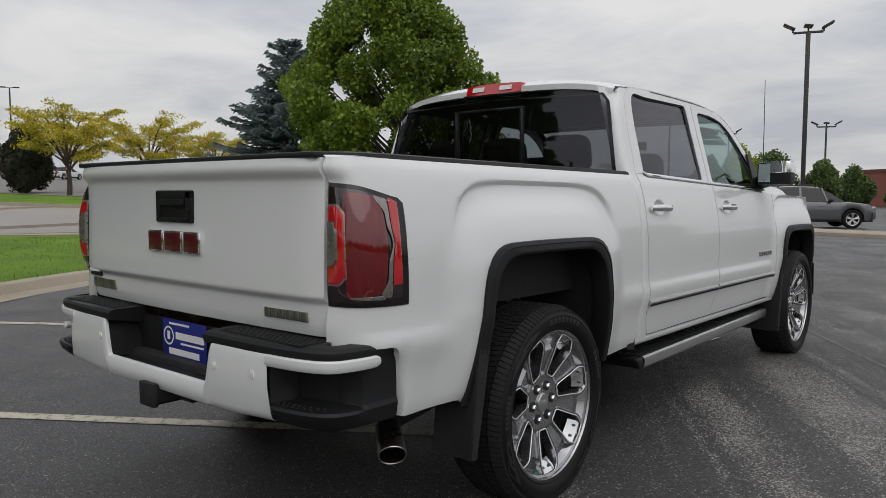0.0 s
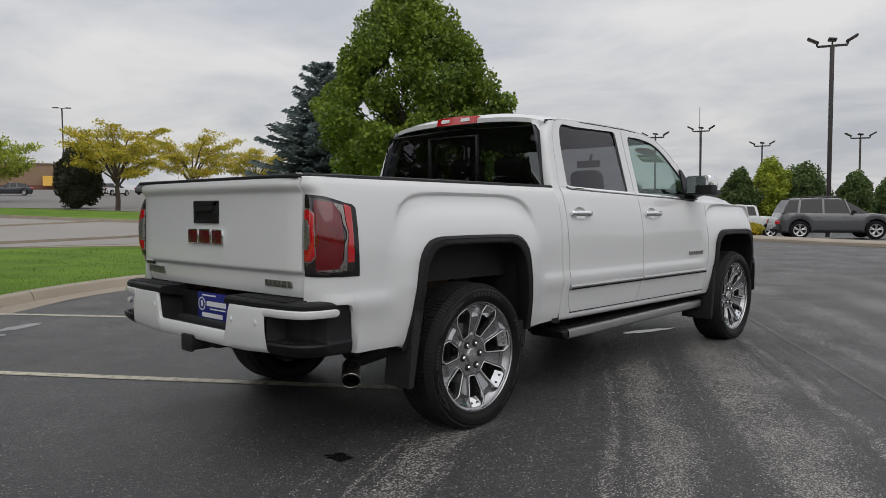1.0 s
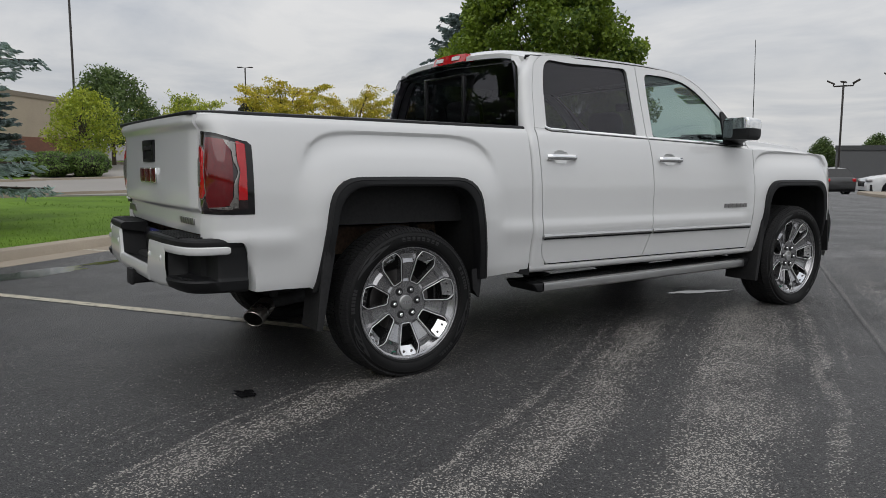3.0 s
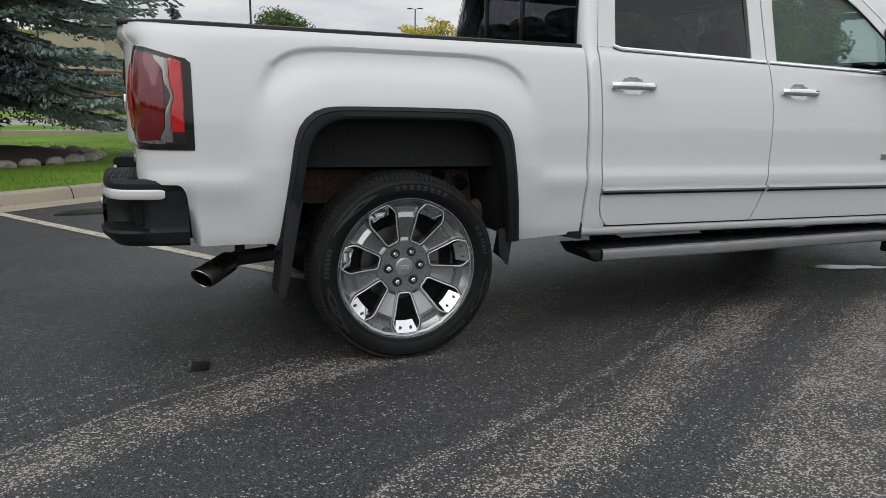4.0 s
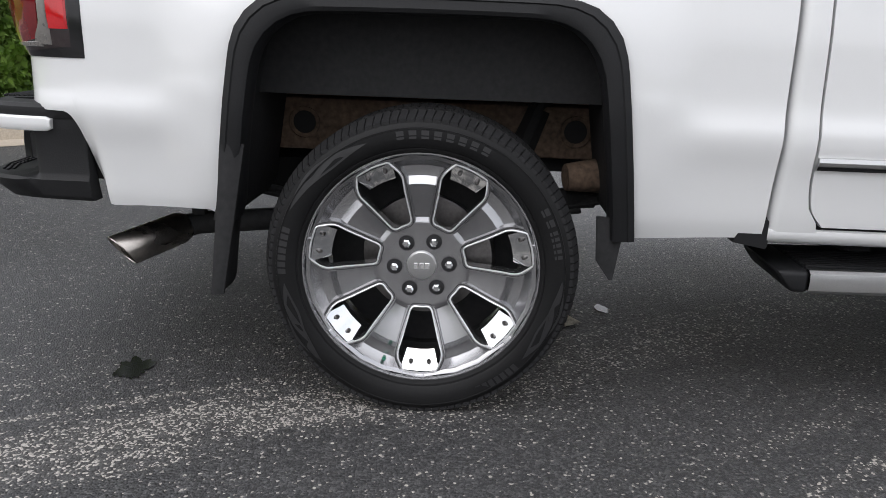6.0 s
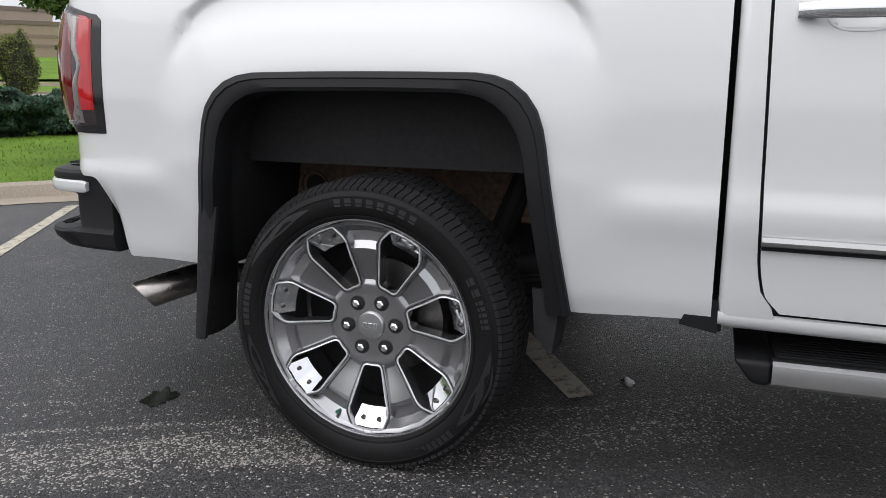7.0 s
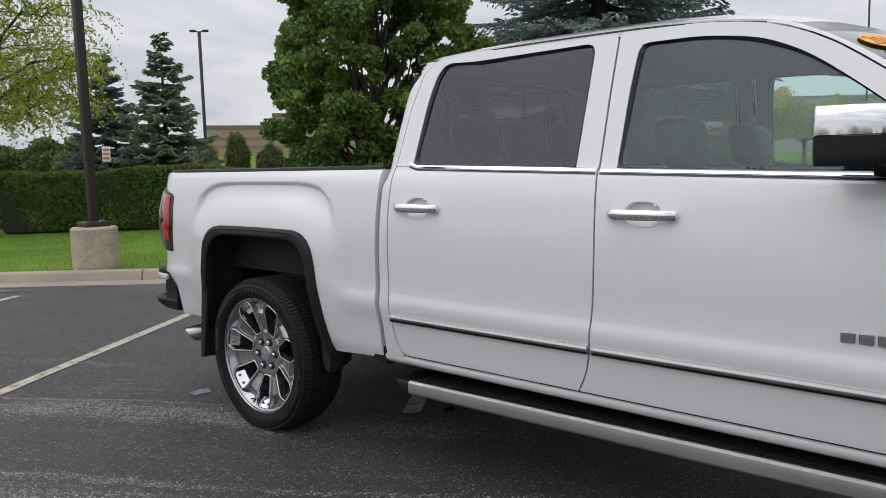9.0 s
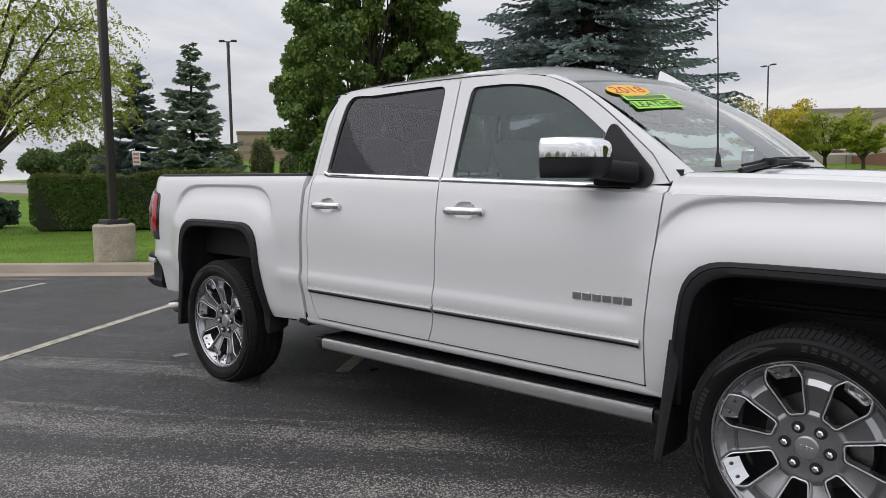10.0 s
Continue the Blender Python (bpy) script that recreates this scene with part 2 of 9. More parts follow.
def tube(bm, points, radii, sides=10, caps=True):
    """A tube along points; radii: one number or one for each."""
    pts = [Vector(p) for p in points]
    if not isinstance(radii, (list, tuple)):
        radii = [radii] * len(pts)
    radii = [float(r) for r in radii]
    rings, up = [], Vector((0, 0, 1))
    for i, p in enumerate(pts):
        d = (pts[min(i + 1, len(pts) - 1)] - pts[max(i - 1, 0)]).normalized()
        a = d.cross(up if abs(d.z) < 0.95 else Vector((0, 1, 0))).normalized()
        b = d.cross(a)
        rings.append([bm.verts.new(p + radii[i] * (math.cos(k * 2 * math.pi / sides) * a + math.sin(k * 2 * math.pi / sides) * b)) for k in range(sides)])
    for r0, r1 in zip(rings, rings[1:]):
        for k in range(sides):
            bm.faces.new((r0[k], r0[(k + 1) % sides], r1[(k + 1) % sides], r1[k]))
    if caps:
        bm.faces.new(rings[0])
        bm.faces.new(rings[-1][::-1])
    return bm


def sheet(bm, at, nu, nv, inward=None, depth=0.02, wrap=False):
    """A grid of at(u, v), u and v from 0 to 1, with its rim folded inward."""
    g = [[bm.verts.new(at(i / nu, j / nv)) for j in range(nv + 1)] for i in range(nu + 1)]
    for i in range(nu):
        for j in range(nv):
            bm.faces.new((g[i][j], g[i + 1][j], g[i + 1][j + 1], g[i][j + 1]))
    if inward is not None:
        rim = [g[i][0] for i in range(nu + 1)] + [g[nu][j] for j in range(1, nv + 1)] + [g[i][nv] for i in range(nu - 1, -1, -1)] + [g[0][j] for j in range(nv - 1, 0, -1)]
        inward = Vector(inward)
        low = [bm.verts.new(v.co + inward * depth) for v in rim]
        for k in range(len(rim)):
            bm.faces.new((rim[k], rim[(k + 1) % len(rim)], low[(k + 1) % len(rim)], low[k]))
    return g


def strip(bm, a, b, cols=3, at=None):
    """A band between two lines of points with equal counts."""
    rows = []
    for p, q in zip(a, b):
        row = []
        for k in range(cols + 1):
            r = Vector(p).lerp(Vector(q), k / cols)
            row.append(bm.verts.new(at(r) if at else r))
        rows.append(row)
    for r0, r1 in zip(rows, rows[1:]):
        for k in range(cols):
            bm.faces.new((r0[k], r1[k], r1[k + 1], r0[k + 1]))
    return rows


def resample(points, n):
    """n points evenly along a polyline."""
    pts = np.array([tuple(p) for p in points], float)
    s = np.concatenate([[0], np.cumsum(np.linalg.norm(np.diff(pts, axis=0), axis=1))])
    q = np.linspace(0, s[-1], n)
    return [tuple(np.interp(v, s, pts[:, k]) for k in range(pts.shape[1])) for v in q]


def rounded(points, r, n=4, closed=False):
    """A polyline with its corners rounded."""
    pts = [Vector(p) for p in points]
    out = []
    for i, p in enumerate(pts):
        if not closed and i in (0, len(pts) - 1):
            out.append(p)
            continue
        a, b = pts[i - 1] - p, pts[(i + 1) % len(pts)] - p
        ra, rb = min(r, a.length * 0.45), min(r, b.length * 0.45)
        p0, p1 = p + a.normalized() * ra, p + b.normalized() * rb
        for k in range(n + 1):
            t = k / n
            out.append((1 - t) ** 2 * p0 + 2 * t * (1 - t) * p + t * t * p1)
    return out


def curve(xs, ys):
    """A smooth curve through points."""
    xs, ys = np.array(xs, float), np.array(ys, float)
    h, d = np.diff(xs), np.diff(ys) / np.diff(xs)
    m = np.zeros(len(xs))
    m[0], m[-1] = d[0], d[-1]
    for i in range(1, len(xs) - 1):
        m[i] = 0 if d[i - 1] * d[i] <= 0 else 2 * d[i - 1] * d[i] / (d[i - 1] + d[i])

    def f(x):
        x = min(max(x, xs[0]), xs[-1])
        i = min(int(np.searchsorted(xs, x, side="right")) - 1, len(xs) - 2)
        t = (x - xs[i]) / h[i]
        return float((2 * t**3 - 3 * t**2 + 1) * ys[i] + (t**3 - 2 * t**2 + t) * h[i] * m[i] + (-2 * t**3 + 3 * t**2) * ys[i + 1] + (t**3 - t**2) * h[i] * m[i + 1])
    return f


def ease(a, b, x):
    t = min(max((x - a) / (b - a), 0.0), 1.0)
    return t * t * (3 - 2 * t)


def mirrored(bm):
    for v in bm.verts:
        v.co.x = -v.co.x
    bmesh.ops.reverse_faces(bm, faces=bm.faces[:])
    return bm


def lathe(bm, profile, n=48, axis="x", a0=0.0, a1=2 * math.pi):
    """Turns (r, h) round an axis through the origin; h runs along it."""
    full = abs(a1 - a0 - 2 * math.pi) < 1e-6
    rings = []
    for k in range(n if full else n + 1):
        a = a0 + (a1 - a0) * k / n
        c, s = math.cos(a), math.sin(a)
        rings.append([bm.verts.new((h, r * c, r * s) if axis == "x" else (r * c, r * s, h)) for r, h in profile])
    for k in range(n):
        r0, r1 = rings[k], rings[(k + 1) % len(rings)]
        for j in range(len(profile) - 1):
            if profile[j][0] < 1e-6 and profile[j + 1][0] < 1e-6:
                continue
            try:
                bm.faces.new((r0[j], r1[j], r1[j + 1], r0[j + 1]))
            except ValueError:
                pass
    return bm


def slab(bm, outline, direction, depth):
    """A flat outline (3D points, in order) pushed out into a slab."""
    a = [bm.verts.new(p) for p in outline]
    d = Vector(direction) * depth
    b = [bm.verts.new(v.co + d) for v in a]
    bm.faces.new(a)
    bm.faces.new(b[::-1])
    for k in range(len(a)):
        bm.faces.new((a[k], b[k], b[(k + 1) % len(a)], a[(k + 1) % len(a)]))
    return bm

# ---- ground ----
K0, KD, KN = Vector((-4.22, -3.03, 0)), Vector((-0.636, 0.772, 0)), Vector((-0.772, -0.636, 0))


def rise(x, y):
    """Height of the land: flat lot, and a gentle rise beyond the lawn."""
    r = math.hypot(x, y)
    az = math.degrees(math.atan2(-x, y)) % 360
    m = ease(38, 60, az) * (1 - ease(178, 200, az))
    side = az if az < 180 else az - 360
    dip = (0.24 * ease(25, 30.5, r) + 0.30 * ease(33, 39, r)) * (1 - ease(31, 37, side)) * ease(-70, -50, side)     # the lot falls a little towards the parked pickup
    return m * 0.036 * max(0.0, min(r, 150) - 24) - dip


def asphalt_material():
    m = bpy.data.materials.new("worn_asphalt")
    m.use_nodes = True
    nodes, link = m.node_tree.nodes, m.node_tree.links.new
    b = nodes["Principled BSDF"]
    co = nodes.new("ShaderNodeTexCoord")

    def noise_tex(scale, detail, vec=None, rough=0.6):
        n = nodes.new("ShaderNodeTexNoise")
        n.inputs["Scale"].default_value, n.inputs["Detail"].default_value, n.inputs["Roughness"].default_value = scale, detail, rough
        link(vec or co.outputs["Object"], n.inputs["Vector"])
        return n.outputs[0]

    def span(v, a, b_, c=0.0, d=1.0):
        r = nodes.new("ShaderNodeMapRange")
        r.inputs[1].default_value, r.inputs[2].default_value, r.inputs[3].default_value, r.inputs[4].default_value = a, b_, c, d
        link(v, r.inputs[0])
        return r.outputs[0]

    def calc(op, a, c):
        n = nodes.new("ShaderNodeMath")
        n.operation = op
        for k, v in enumerate((a, c)):
            if isinstance(v, (int, float)):
                n.inputs[k].default_value = v
            else:
                link(v, n.inputs[k])
        return n.outputs[0]

    def blend(f, a, c):
        n = nodes.new("ShaderNodeMix")
        n.data_type = "RGBA"
        link(f, n.inputs[0])
        for k, v in ((6, a), (7, c)):
            if isinstance(v, tuple):
                n.inputs[k].default_value = (*v, 1)
            else:
                link(v, n.inputs[k])
        return n.outputs[2]
    # grit that traffic has drawn into long bands beside the truck
    def drawn(angle, across, along):
        mp = nodes.new("ShaderNodeMapping")
        mp.vector_type = "TEXTURE"
        mp.inputs["Rotation"].default_value = (0, 0, radians(angle))
        mp.inputs["Scale"].default_value = (across, along, 1.0)
        link(co.outputs["Object"], mp.inputs["Vector"])
        return mp.outputs[0]
    streaks = noise_tex(1.0, 4.0, drawn(31, 0.075, 3.0), 0.6)
    patch = noise_tex(2.6, 6.0, None, 0.7)
    sep = nodes.new("ShaderNodeSeparateXYZ")
    link(co.outputs["Object"], sep.inputs[0])
    wander = calc("MULTIPLY", calc("SUBTRACT", noise_tex(0.55, 3.0), 0.5), 0.55)
    ragged = calc("MULTIPLY", calc("SUBTRACT", noise_tex(1.0, 4.0, drawn(31, 0.10, 0.7), 0.65), 0.5), 0.34)

    def track(tilt, offset, width, strength, soft=1.0, wave=1.0):
        """A band of grit along a line; tilt is its lean from the truck's length, offset its distance from the rear axle's middle."""
        a = radians(tilt)
        d = calc("ADD", calc("MULTIPLY", sep.outputs[0], math.cos(a)), calc("MULTIPLY", sep.outputs[1], math.sin(a)))
        d = calc("ABSOLUTE", calc("ADD", calc("SUBTRACT", d, offset), calc("ADD", calc("MULTIPLY", wander, wave), calc("MULTIPLY", ragged, soft))), 0.0)
        return span(d, width * 1.5, width * 0.35, 0.0, strength)
    amount = track(28.5, 0.74, 0.115, 0.72)
    for tilt, offset, width, strength, soft in ((27.5, 0.57, 0.016, 0.65, 0.15), (31, 1.55, 0.025, 0.45, 0.3), (31.5, 1.80, 0.125, 0.75, 1.0), (33, 2.46, 0.19, 0.78, 1.0), (33, 2.86, 0.03, 0.5, 0.3),
                                                (35, 3.65, 0.10, 0.35, 1.0), (36, 4.3, 0.18, 0.5, 1.0), (36, 5.3, 0.28, 0.5, 1.0), (40, 6.8, 0.35, 0.5, 1.0), (24, -0.10, 0.05, 0.30, 0.5)):
        amount = calc("MAXIMUM", amount, track(tilt, offset, width, strength, soft))
    amount = calc("ADD", amount, span(streaks, 0.55, 0.72, 0.0, 0.42))
    lane = calc("MULTIPLY", calc("MAXIMUM", span(sep.outputs[0], 0.55, 0.95, 0.0, 1.0), calc("MULTIPLY", span(sep.outputs[0], -1.2, 0.5, 0.0, 0.5), span(sep.outputs[1], -0.5, 0.3, 0.0, 1.0))), span(sep.outputs[0], 9.0, 14.0, 1.0, 0.30))
    amount = calc("MULTIPLY", calc("MULTIPLY", amount, span(patch, 0.34, 0.60, 0.30, 1.0)), lane)

    def stones(scale, lo, hi):
        v = nodes.new("ShaderNodeTexVoronoi")
        v.inputs["Scale"].default_value = scale
        link(co.outputs["Object"], v.inputs["Vector"])
        s = nodes.new("ShaderNodeSeparateColor")
        link(v.outputs["Color"], s.inputs[0])
        return s.outputs[0], s.outputs[1], v.outputs["Distance"]
    r1, r2, d1 = stones(165.0, 0, 1)
    q1, q2, e1 = stones(80.0, 0, 1)
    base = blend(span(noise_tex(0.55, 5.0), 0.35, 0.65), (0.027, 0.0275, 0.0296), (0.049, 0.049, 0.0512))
    # darker beside the truck's right flank: shade and sheen put into the colour
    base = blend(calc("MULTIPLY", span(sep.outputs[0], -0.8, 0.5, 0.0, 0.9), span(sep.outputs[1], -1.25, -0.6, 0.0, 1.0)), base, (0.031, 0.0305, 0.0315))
    base = blend(calc("MULTIPLY", span(r1, 0.45, 1.0), 0.85), base, (0.100, 0.0995, 0.100))
    bright = span(calc("ADD", r2, calc("MULTIPLY", amount, 0.44)), 0.955, 1.0)
    base = blend(calc("MULTIPLY", bright, 0.95), base, (0.44, 0.415, 0.38))
    seam = track(33.9, 3.27, 0.011, 0.9, 0.03, 0.06)          # a straight joint in the paving
    base = blend(seam, base, (0.006, 0.006, 0.007))
    base = blend(track(33.9, 3.30, 0.014, 0.28, 0.05, 0.06), base, (0.22, 0.21, 0.19))
    dust = calc("MULTIPLY", amount, 0.28)
    base = blend(dust, base, (0.17, 0.16, 0.145))
    big = calc("MULTIPLY", span(calc("ADD", q1, calc("MULTIPLY", amount, 0.03)), 0.982, 0.99), span(e1, 0.42, 0.30))
    base = blend(big, base, (0.42, 0.40, 0.36))
    b.inputs["Specular IOR Level"].default_value = 0.36
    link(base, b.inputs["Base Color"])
    link(calc("SUBTRACT", span(noise_tex(1.1, 4.0), 0.3, 0.7, 0.40, 0.60), span(sep.outputs[0], 0.7, -0.5, 0.0, 0.06)), b.inputs["Roughness"])
    bp = nodes.new("ShaderNodeBump")
    bp.inputs["Strength"].default_value, bp.inputs["Distance"].default_value = 0.8, 0.005
    link(calc("ADD", calc("MULTIPLY", d1, -1.0), calc("MULTIPLY", noise_tex(230.0, 2.0), 0.6)), bp.inputs["Height"])
    link(bp.outputs[0], b.inputs["Normal"])
    return m


ASPHALT = asphalt_material()
gb = bmesh.new()
rings = [0.5, 2, 4, 7, 11, 16, 22, 25, 26.5, 28, 30, 32, 34, 36, 38, 40, 45, 70, 110, 180, 320, 700, 1800]
prev = None
c0 = gb.verts.new((0, 0, 0))
for r in rings:
    ring = [gb.verts.new((r * math.cos(k * math.pi / 48), r * math.sin(k * math.pi / 48), min(0.0, rise(r * math.cos(k * math.pi / 48), r * math.sin(k * math.pi / 48))))) for k in range(96)]
    for k in range(96):
        if prev:
            gb.faces.new((prev[k], ring[k], ring[(k + 1) % 96], prev[(k + 1) % 96]))
        else:
            gb.faces.new((c0, ring[k], ring[(k + 1) % 96]))
    prev = ring
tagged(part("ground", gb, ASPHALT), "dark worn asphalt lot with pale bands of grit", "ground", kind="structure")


# kerb line: straight past the truck, then it bends away round the lawn
def kerb_line():
    pts = [K0 - KD * 42, K0 - KD * 20, K0, K0 + KD * 6.0]
    pts += [Vector(p) for p in ((-8.3, 4.5, 0), (-8.25, 8.0, 0), (-9.0, 12.5, 0), (-12.0, 17.0, 0), (-30.0, 38.0, 0), (-80.0, 95.0, 0))]
    return rounded(pts, 2.5, 8)


KERB = [Vector(p) for p in resample(kerb_line(), 240)]
KSIDE = []
for i, p in enumerate(KERB):
    d = (KERB[min(i + 1, 239)] - KERB[max(i - 1, 0)]).normalized()
    KSIDE.append(Vector((-d.y, d.x, 0)))          # towards the lawn
if KSIDE[60].dot(KN) < 0:
    KSIDE = [-v for v in KSIDE]


def sweep(line, side, profile, uneven=0.0):
    bm = bmesh.new()
    rows = []
    for p, s in zip(line, side):
        j = uneven * noise.noise(p * 0.9)
        rows.append([bm.verts.new(p + s * (a + j) + Vector((0, 0, z + j * 0.4))) for a, z in profile])
    for r0, r1 in zip(rows, rows[1:]):
        for k in range(len(profile) - 1):
            bm.faces.new((r0[k], r1[k], r1[k + 1], r0[k + 1]))
    return bm


tagged(part("kerb", sweep(KERB, KSIDE, [(0.0, 0.004), (0.015, 0.06), (0.04, 0.115), (0.075, 0.135), (0.16, 0.138), (0.185, 0.125), (0.19, 0.05)], 0.012), KERBSTONE), "weathered tan concrete kerb", "kerb", kind="structure")
for k in range(18, 92, 4):                     # joints across the kerb
    a, sd = KERB[k], KSIDE[k]
    al = (KERB[k + 1] - KERB[k - 1]).normalized() * 0.006
    jb = sweep([a - al, a + al], [sd, sd], [(-0.003, 0.004), (0.012, 0.062), (0.037, 0.118), (0.074, 0.138), (0.16, 0.141), (0.187, 0.127)], 0.012)
    tagged(part("kerb_joint", jb, UNDER), "dark joint across the kerb", "kerb joint", "kerb joints", "structure")
tagged(part("gutter", sweep(KERB, KSIDE, [(-0.40, 0.003), (-0.395, 0.006), (-0.20, 0.005), (0.01, 0.006)], 0.02), CONCRETE), "sandy concrete gutter strip along the kerb", "gutter", kind="structure")


def grass_material():
    m = shade("mown_lawn", (0.085, 0.165, 0.018), 0.9, 0.0, 0.32, 0.7, 26, bump=0.03, tint=(0.14, 0.235, 0.03), spec=0.12)
    return m


LAWN = grass_material()
lb = bmesh.new()
rows = []
outs = [0.185, 0.5, 1.0, 2, 3.5, 5.5, 8, 11, 15, 20, 26, 34, 46, 64, 90, 130, 200, 330]
CENTRE = Vector((-14, -10, 0))
for p, s in zip(KERB[::3], KSIDE[::3]):
    row = []
    for k, o in enumerate(outs):
        q = p + s * o
        z = 0.118 + 0.02 * noise.noise(q * 0.5) * ease(0.2, 1.5, o) + rise(q.x, q.y)
        row.append(lb.verts.new((q.x, q.y, z)))
    rows.append(row)
for r0, r1 in zip(rows, rows[1:]):
    for k in range(len(outs) - 1):
        lb.faces.new((r0[k], r1[k], r1[k + 1], r0[k + 1]))
tagged(part("lawn", lb, LAWN), "mown green lawn behind the kerb", "lawn", kind="structure")


# roads over the land, laid on the rise
def land_strip(name, line, width, material, label, category, lift=0.03, n=70):
    pts = [Vector(p) for p in resample(rounded([(x, y, 0) for x, y in line], 8.0, 8), n)]
    bm = bmesh.new()
    rows = []
    for i, p in enumerate(pts):
        d = (pts[min(i + 1, n - 1)] - pts[max(i - 1, 0)]).normalized()
        s = Vector((-d.y, d.x, 0))
        rows.append([bm.verts.new((q.x, q.y, 0.118 + rise(q.x, q.y) + lift)) for q in [p + s * width * (k / 6 - 0.5) for k in range(7)]])
    for r0, r1 in zip(rows, rows[1:]):
        for k in range(6):
            bm.faces.new((r0[k], r1[k], r1[k + 1], r0[k + 1]))
    tagged(part(name, bm, material), label, category, kind="structure")
    for e, sg in ((0, -1), (6, 1)):
        kb = bmesh.new()
        kerb_rows = []
        prof = ((0.0, -0.02), (0.02, 0.09), (0.14, 0.10), (0.17, -0.05))
        for i, p in enumerate(pts):
            d = (pts[min(i + 1, n - 1)] - pts[max(i - 1, 0)]).normalized()
            s = Vector((-d.y, d.x, 0)) * sg
            kerb_rows.append([kb.verts.new((q.x, q.y, 0.118 + rise(q.x, q.y) + lift + z)) for q, z in [(p + s * (width / 2 + a), z) for a, z in prof]])
        for r0, r1 in zip(kerb_rows, kerb_rows[1:]):
            for k in range(3):
                kb.faces.new((r0[k], r1[k], r1[k + 1], r0[k + 1]))
        tagged(part("road_kerb", kb, CONCRETE), "pale concrete kerb beside the road", "kerb", kind="structure")


land_strip("road", [(-8, -70), (-17, -38), (-22.0, -14), (-24.5, 0), (-29, 14), (-36, 40), (-40, 70)], 9.0, ROADGREY, "pale concrete access road beyond the lawn", "road")
def land_patch(name, eye, az0, az1, d0, d1, material, label, category, lift):
    """A sheet laid on the land between two bearings and two distances from a place."""
    bm = bmesh.new()

    def at(u, v):
        az, d = radians(az0 + (az1 - az0) * u), d0 * (d1 / d0) ** v
        x, y = eye[0] - d * math.sin(az), eye[1] + d * math.cos(az)
        return (x, y, 0.118 + rise(x, y) + lift)
    sheet(bm, at, 24, 16, (0, 0, -1), 0.1)
    return tagged(part(name, bm, material), label, category, kind="structure")


LOTGREY = shade("grey_weathered_asphalt", (0.19, 0.18, 0.17), 0.9, 0.0, 0.15, 0.3, 30)
land_patch("pavement", (2.5, -2.6), 58, 84, 22.5, 60, ROADGREY, "pale concrete drive at the road junction", "pavement", 0.045)
land_patch("parking_lot", (2.5, -2.6), 54, 84, 56, 150, LOTGREY, "grey parking lot on the rise", "parking lot", 0.06)

land_strip("sidewalk", [(-30, -48), (-34.5, -16), (-36.0, -2)], 1.5, CONCRETE, "concrete sidewalk beyond the road", "sidewalk", 0.02)
land_strip("mulch_border", [(-41, -16), (-41.5, -6), (-40.5, 0.5)], 3.0, MULCH, "dark mulch bed before the shop", "mulch bed", 0.03)


def island(line, width, seed):
    """A kerbed strip of grass in the pavement."""
    bm = bmesh.new()
    pts = [Vector(p) for p in resample([(x, y, 0) for x, y in line], 40)]
    rows = []
    for i, p in enumerate(pts):
        d = (pts[min(i + 1, 39)] - pts[max(i - 1, 0)]).normalized()
        s = Vector((-d.y, d.x, 0))
        w = width / 2 * math.sqrt(max(0.02, 1 - abs(2 * i / 39 - 1) ** 10))
        rows.append([(p + s * w * q) for q in np.linspace(-1, 1, 7)])
    vs = [[bm.verts.new((q.x, q.y, 0.118 + rise(q.x, q.y) + 0.17)) for q in r] for r in rows]
    for r0, r1 in zip(vs, vs[1:]):
        for k in range(6):
            bm.faces.new((r0[k], r1[k], r1[k + 1], r0[k + 1]))
    tagged(part("island_lawn", bm, LAWN), "strip of grass between pavements", "lawn", kind="structure")
    kb = bmesh.new()
    for e, sg in ((0, -1), (6, 1)):
        r3 = []
        for i, r in enumerate(rows):
            q = r[e]
            o = (r[6] - r[0]).normalized() * sg
            r3.append([kb.verts.new((q.x + o.x * a, q.y + o.y * a, 0.118 + rise(q.x, q.y) + z)) for a, z in ((-0.02, 0.19), (0.14, 0.19), (0.17, 0.0))])
        for r0, r1 in zip(r3, r3[1:]):
            for k in range(2):
                kb.faces.new((r0[k], r1[k], r1[k + 1], r0[k + 1]))
    tagged(part("island_kerb", kb, CONCRETE), "pale kerb round the grass strip", "kerb", kind="structure")


def polar(eye, az, d):
    return (eye[0] - d * math.sin(radians(az)), eye[1] + d * math.cos(radians(az)))


island([polar((4.0, -3.2), 76.5, 55), polar((4.0, -3.2), 70, 47), polar((4.0, -3.2), 60, 40)], 7.0, 1)

# a pale footpath from the road across the lawn
fp = bmesh.new()
fd, fs = Vector((0.615, 0.788, 0)), Vector((0.788, -0.615, 0))


def path_at(u, v):
    q = Vector((-20.2, 4.4, 0)) + fd * (9.0 * u) + fs * (2.6 * (v - 0.5))
    return (q.x, q.y, 0.150 + rise(q.x, q.y))


sheet(fp, path_at, 16, 4, (0, 0, -1), 0.06)
tagged(part("footpath", fp, CONCRETE), "pale concrete footpath across the lawn", "footpath", kind="structure")

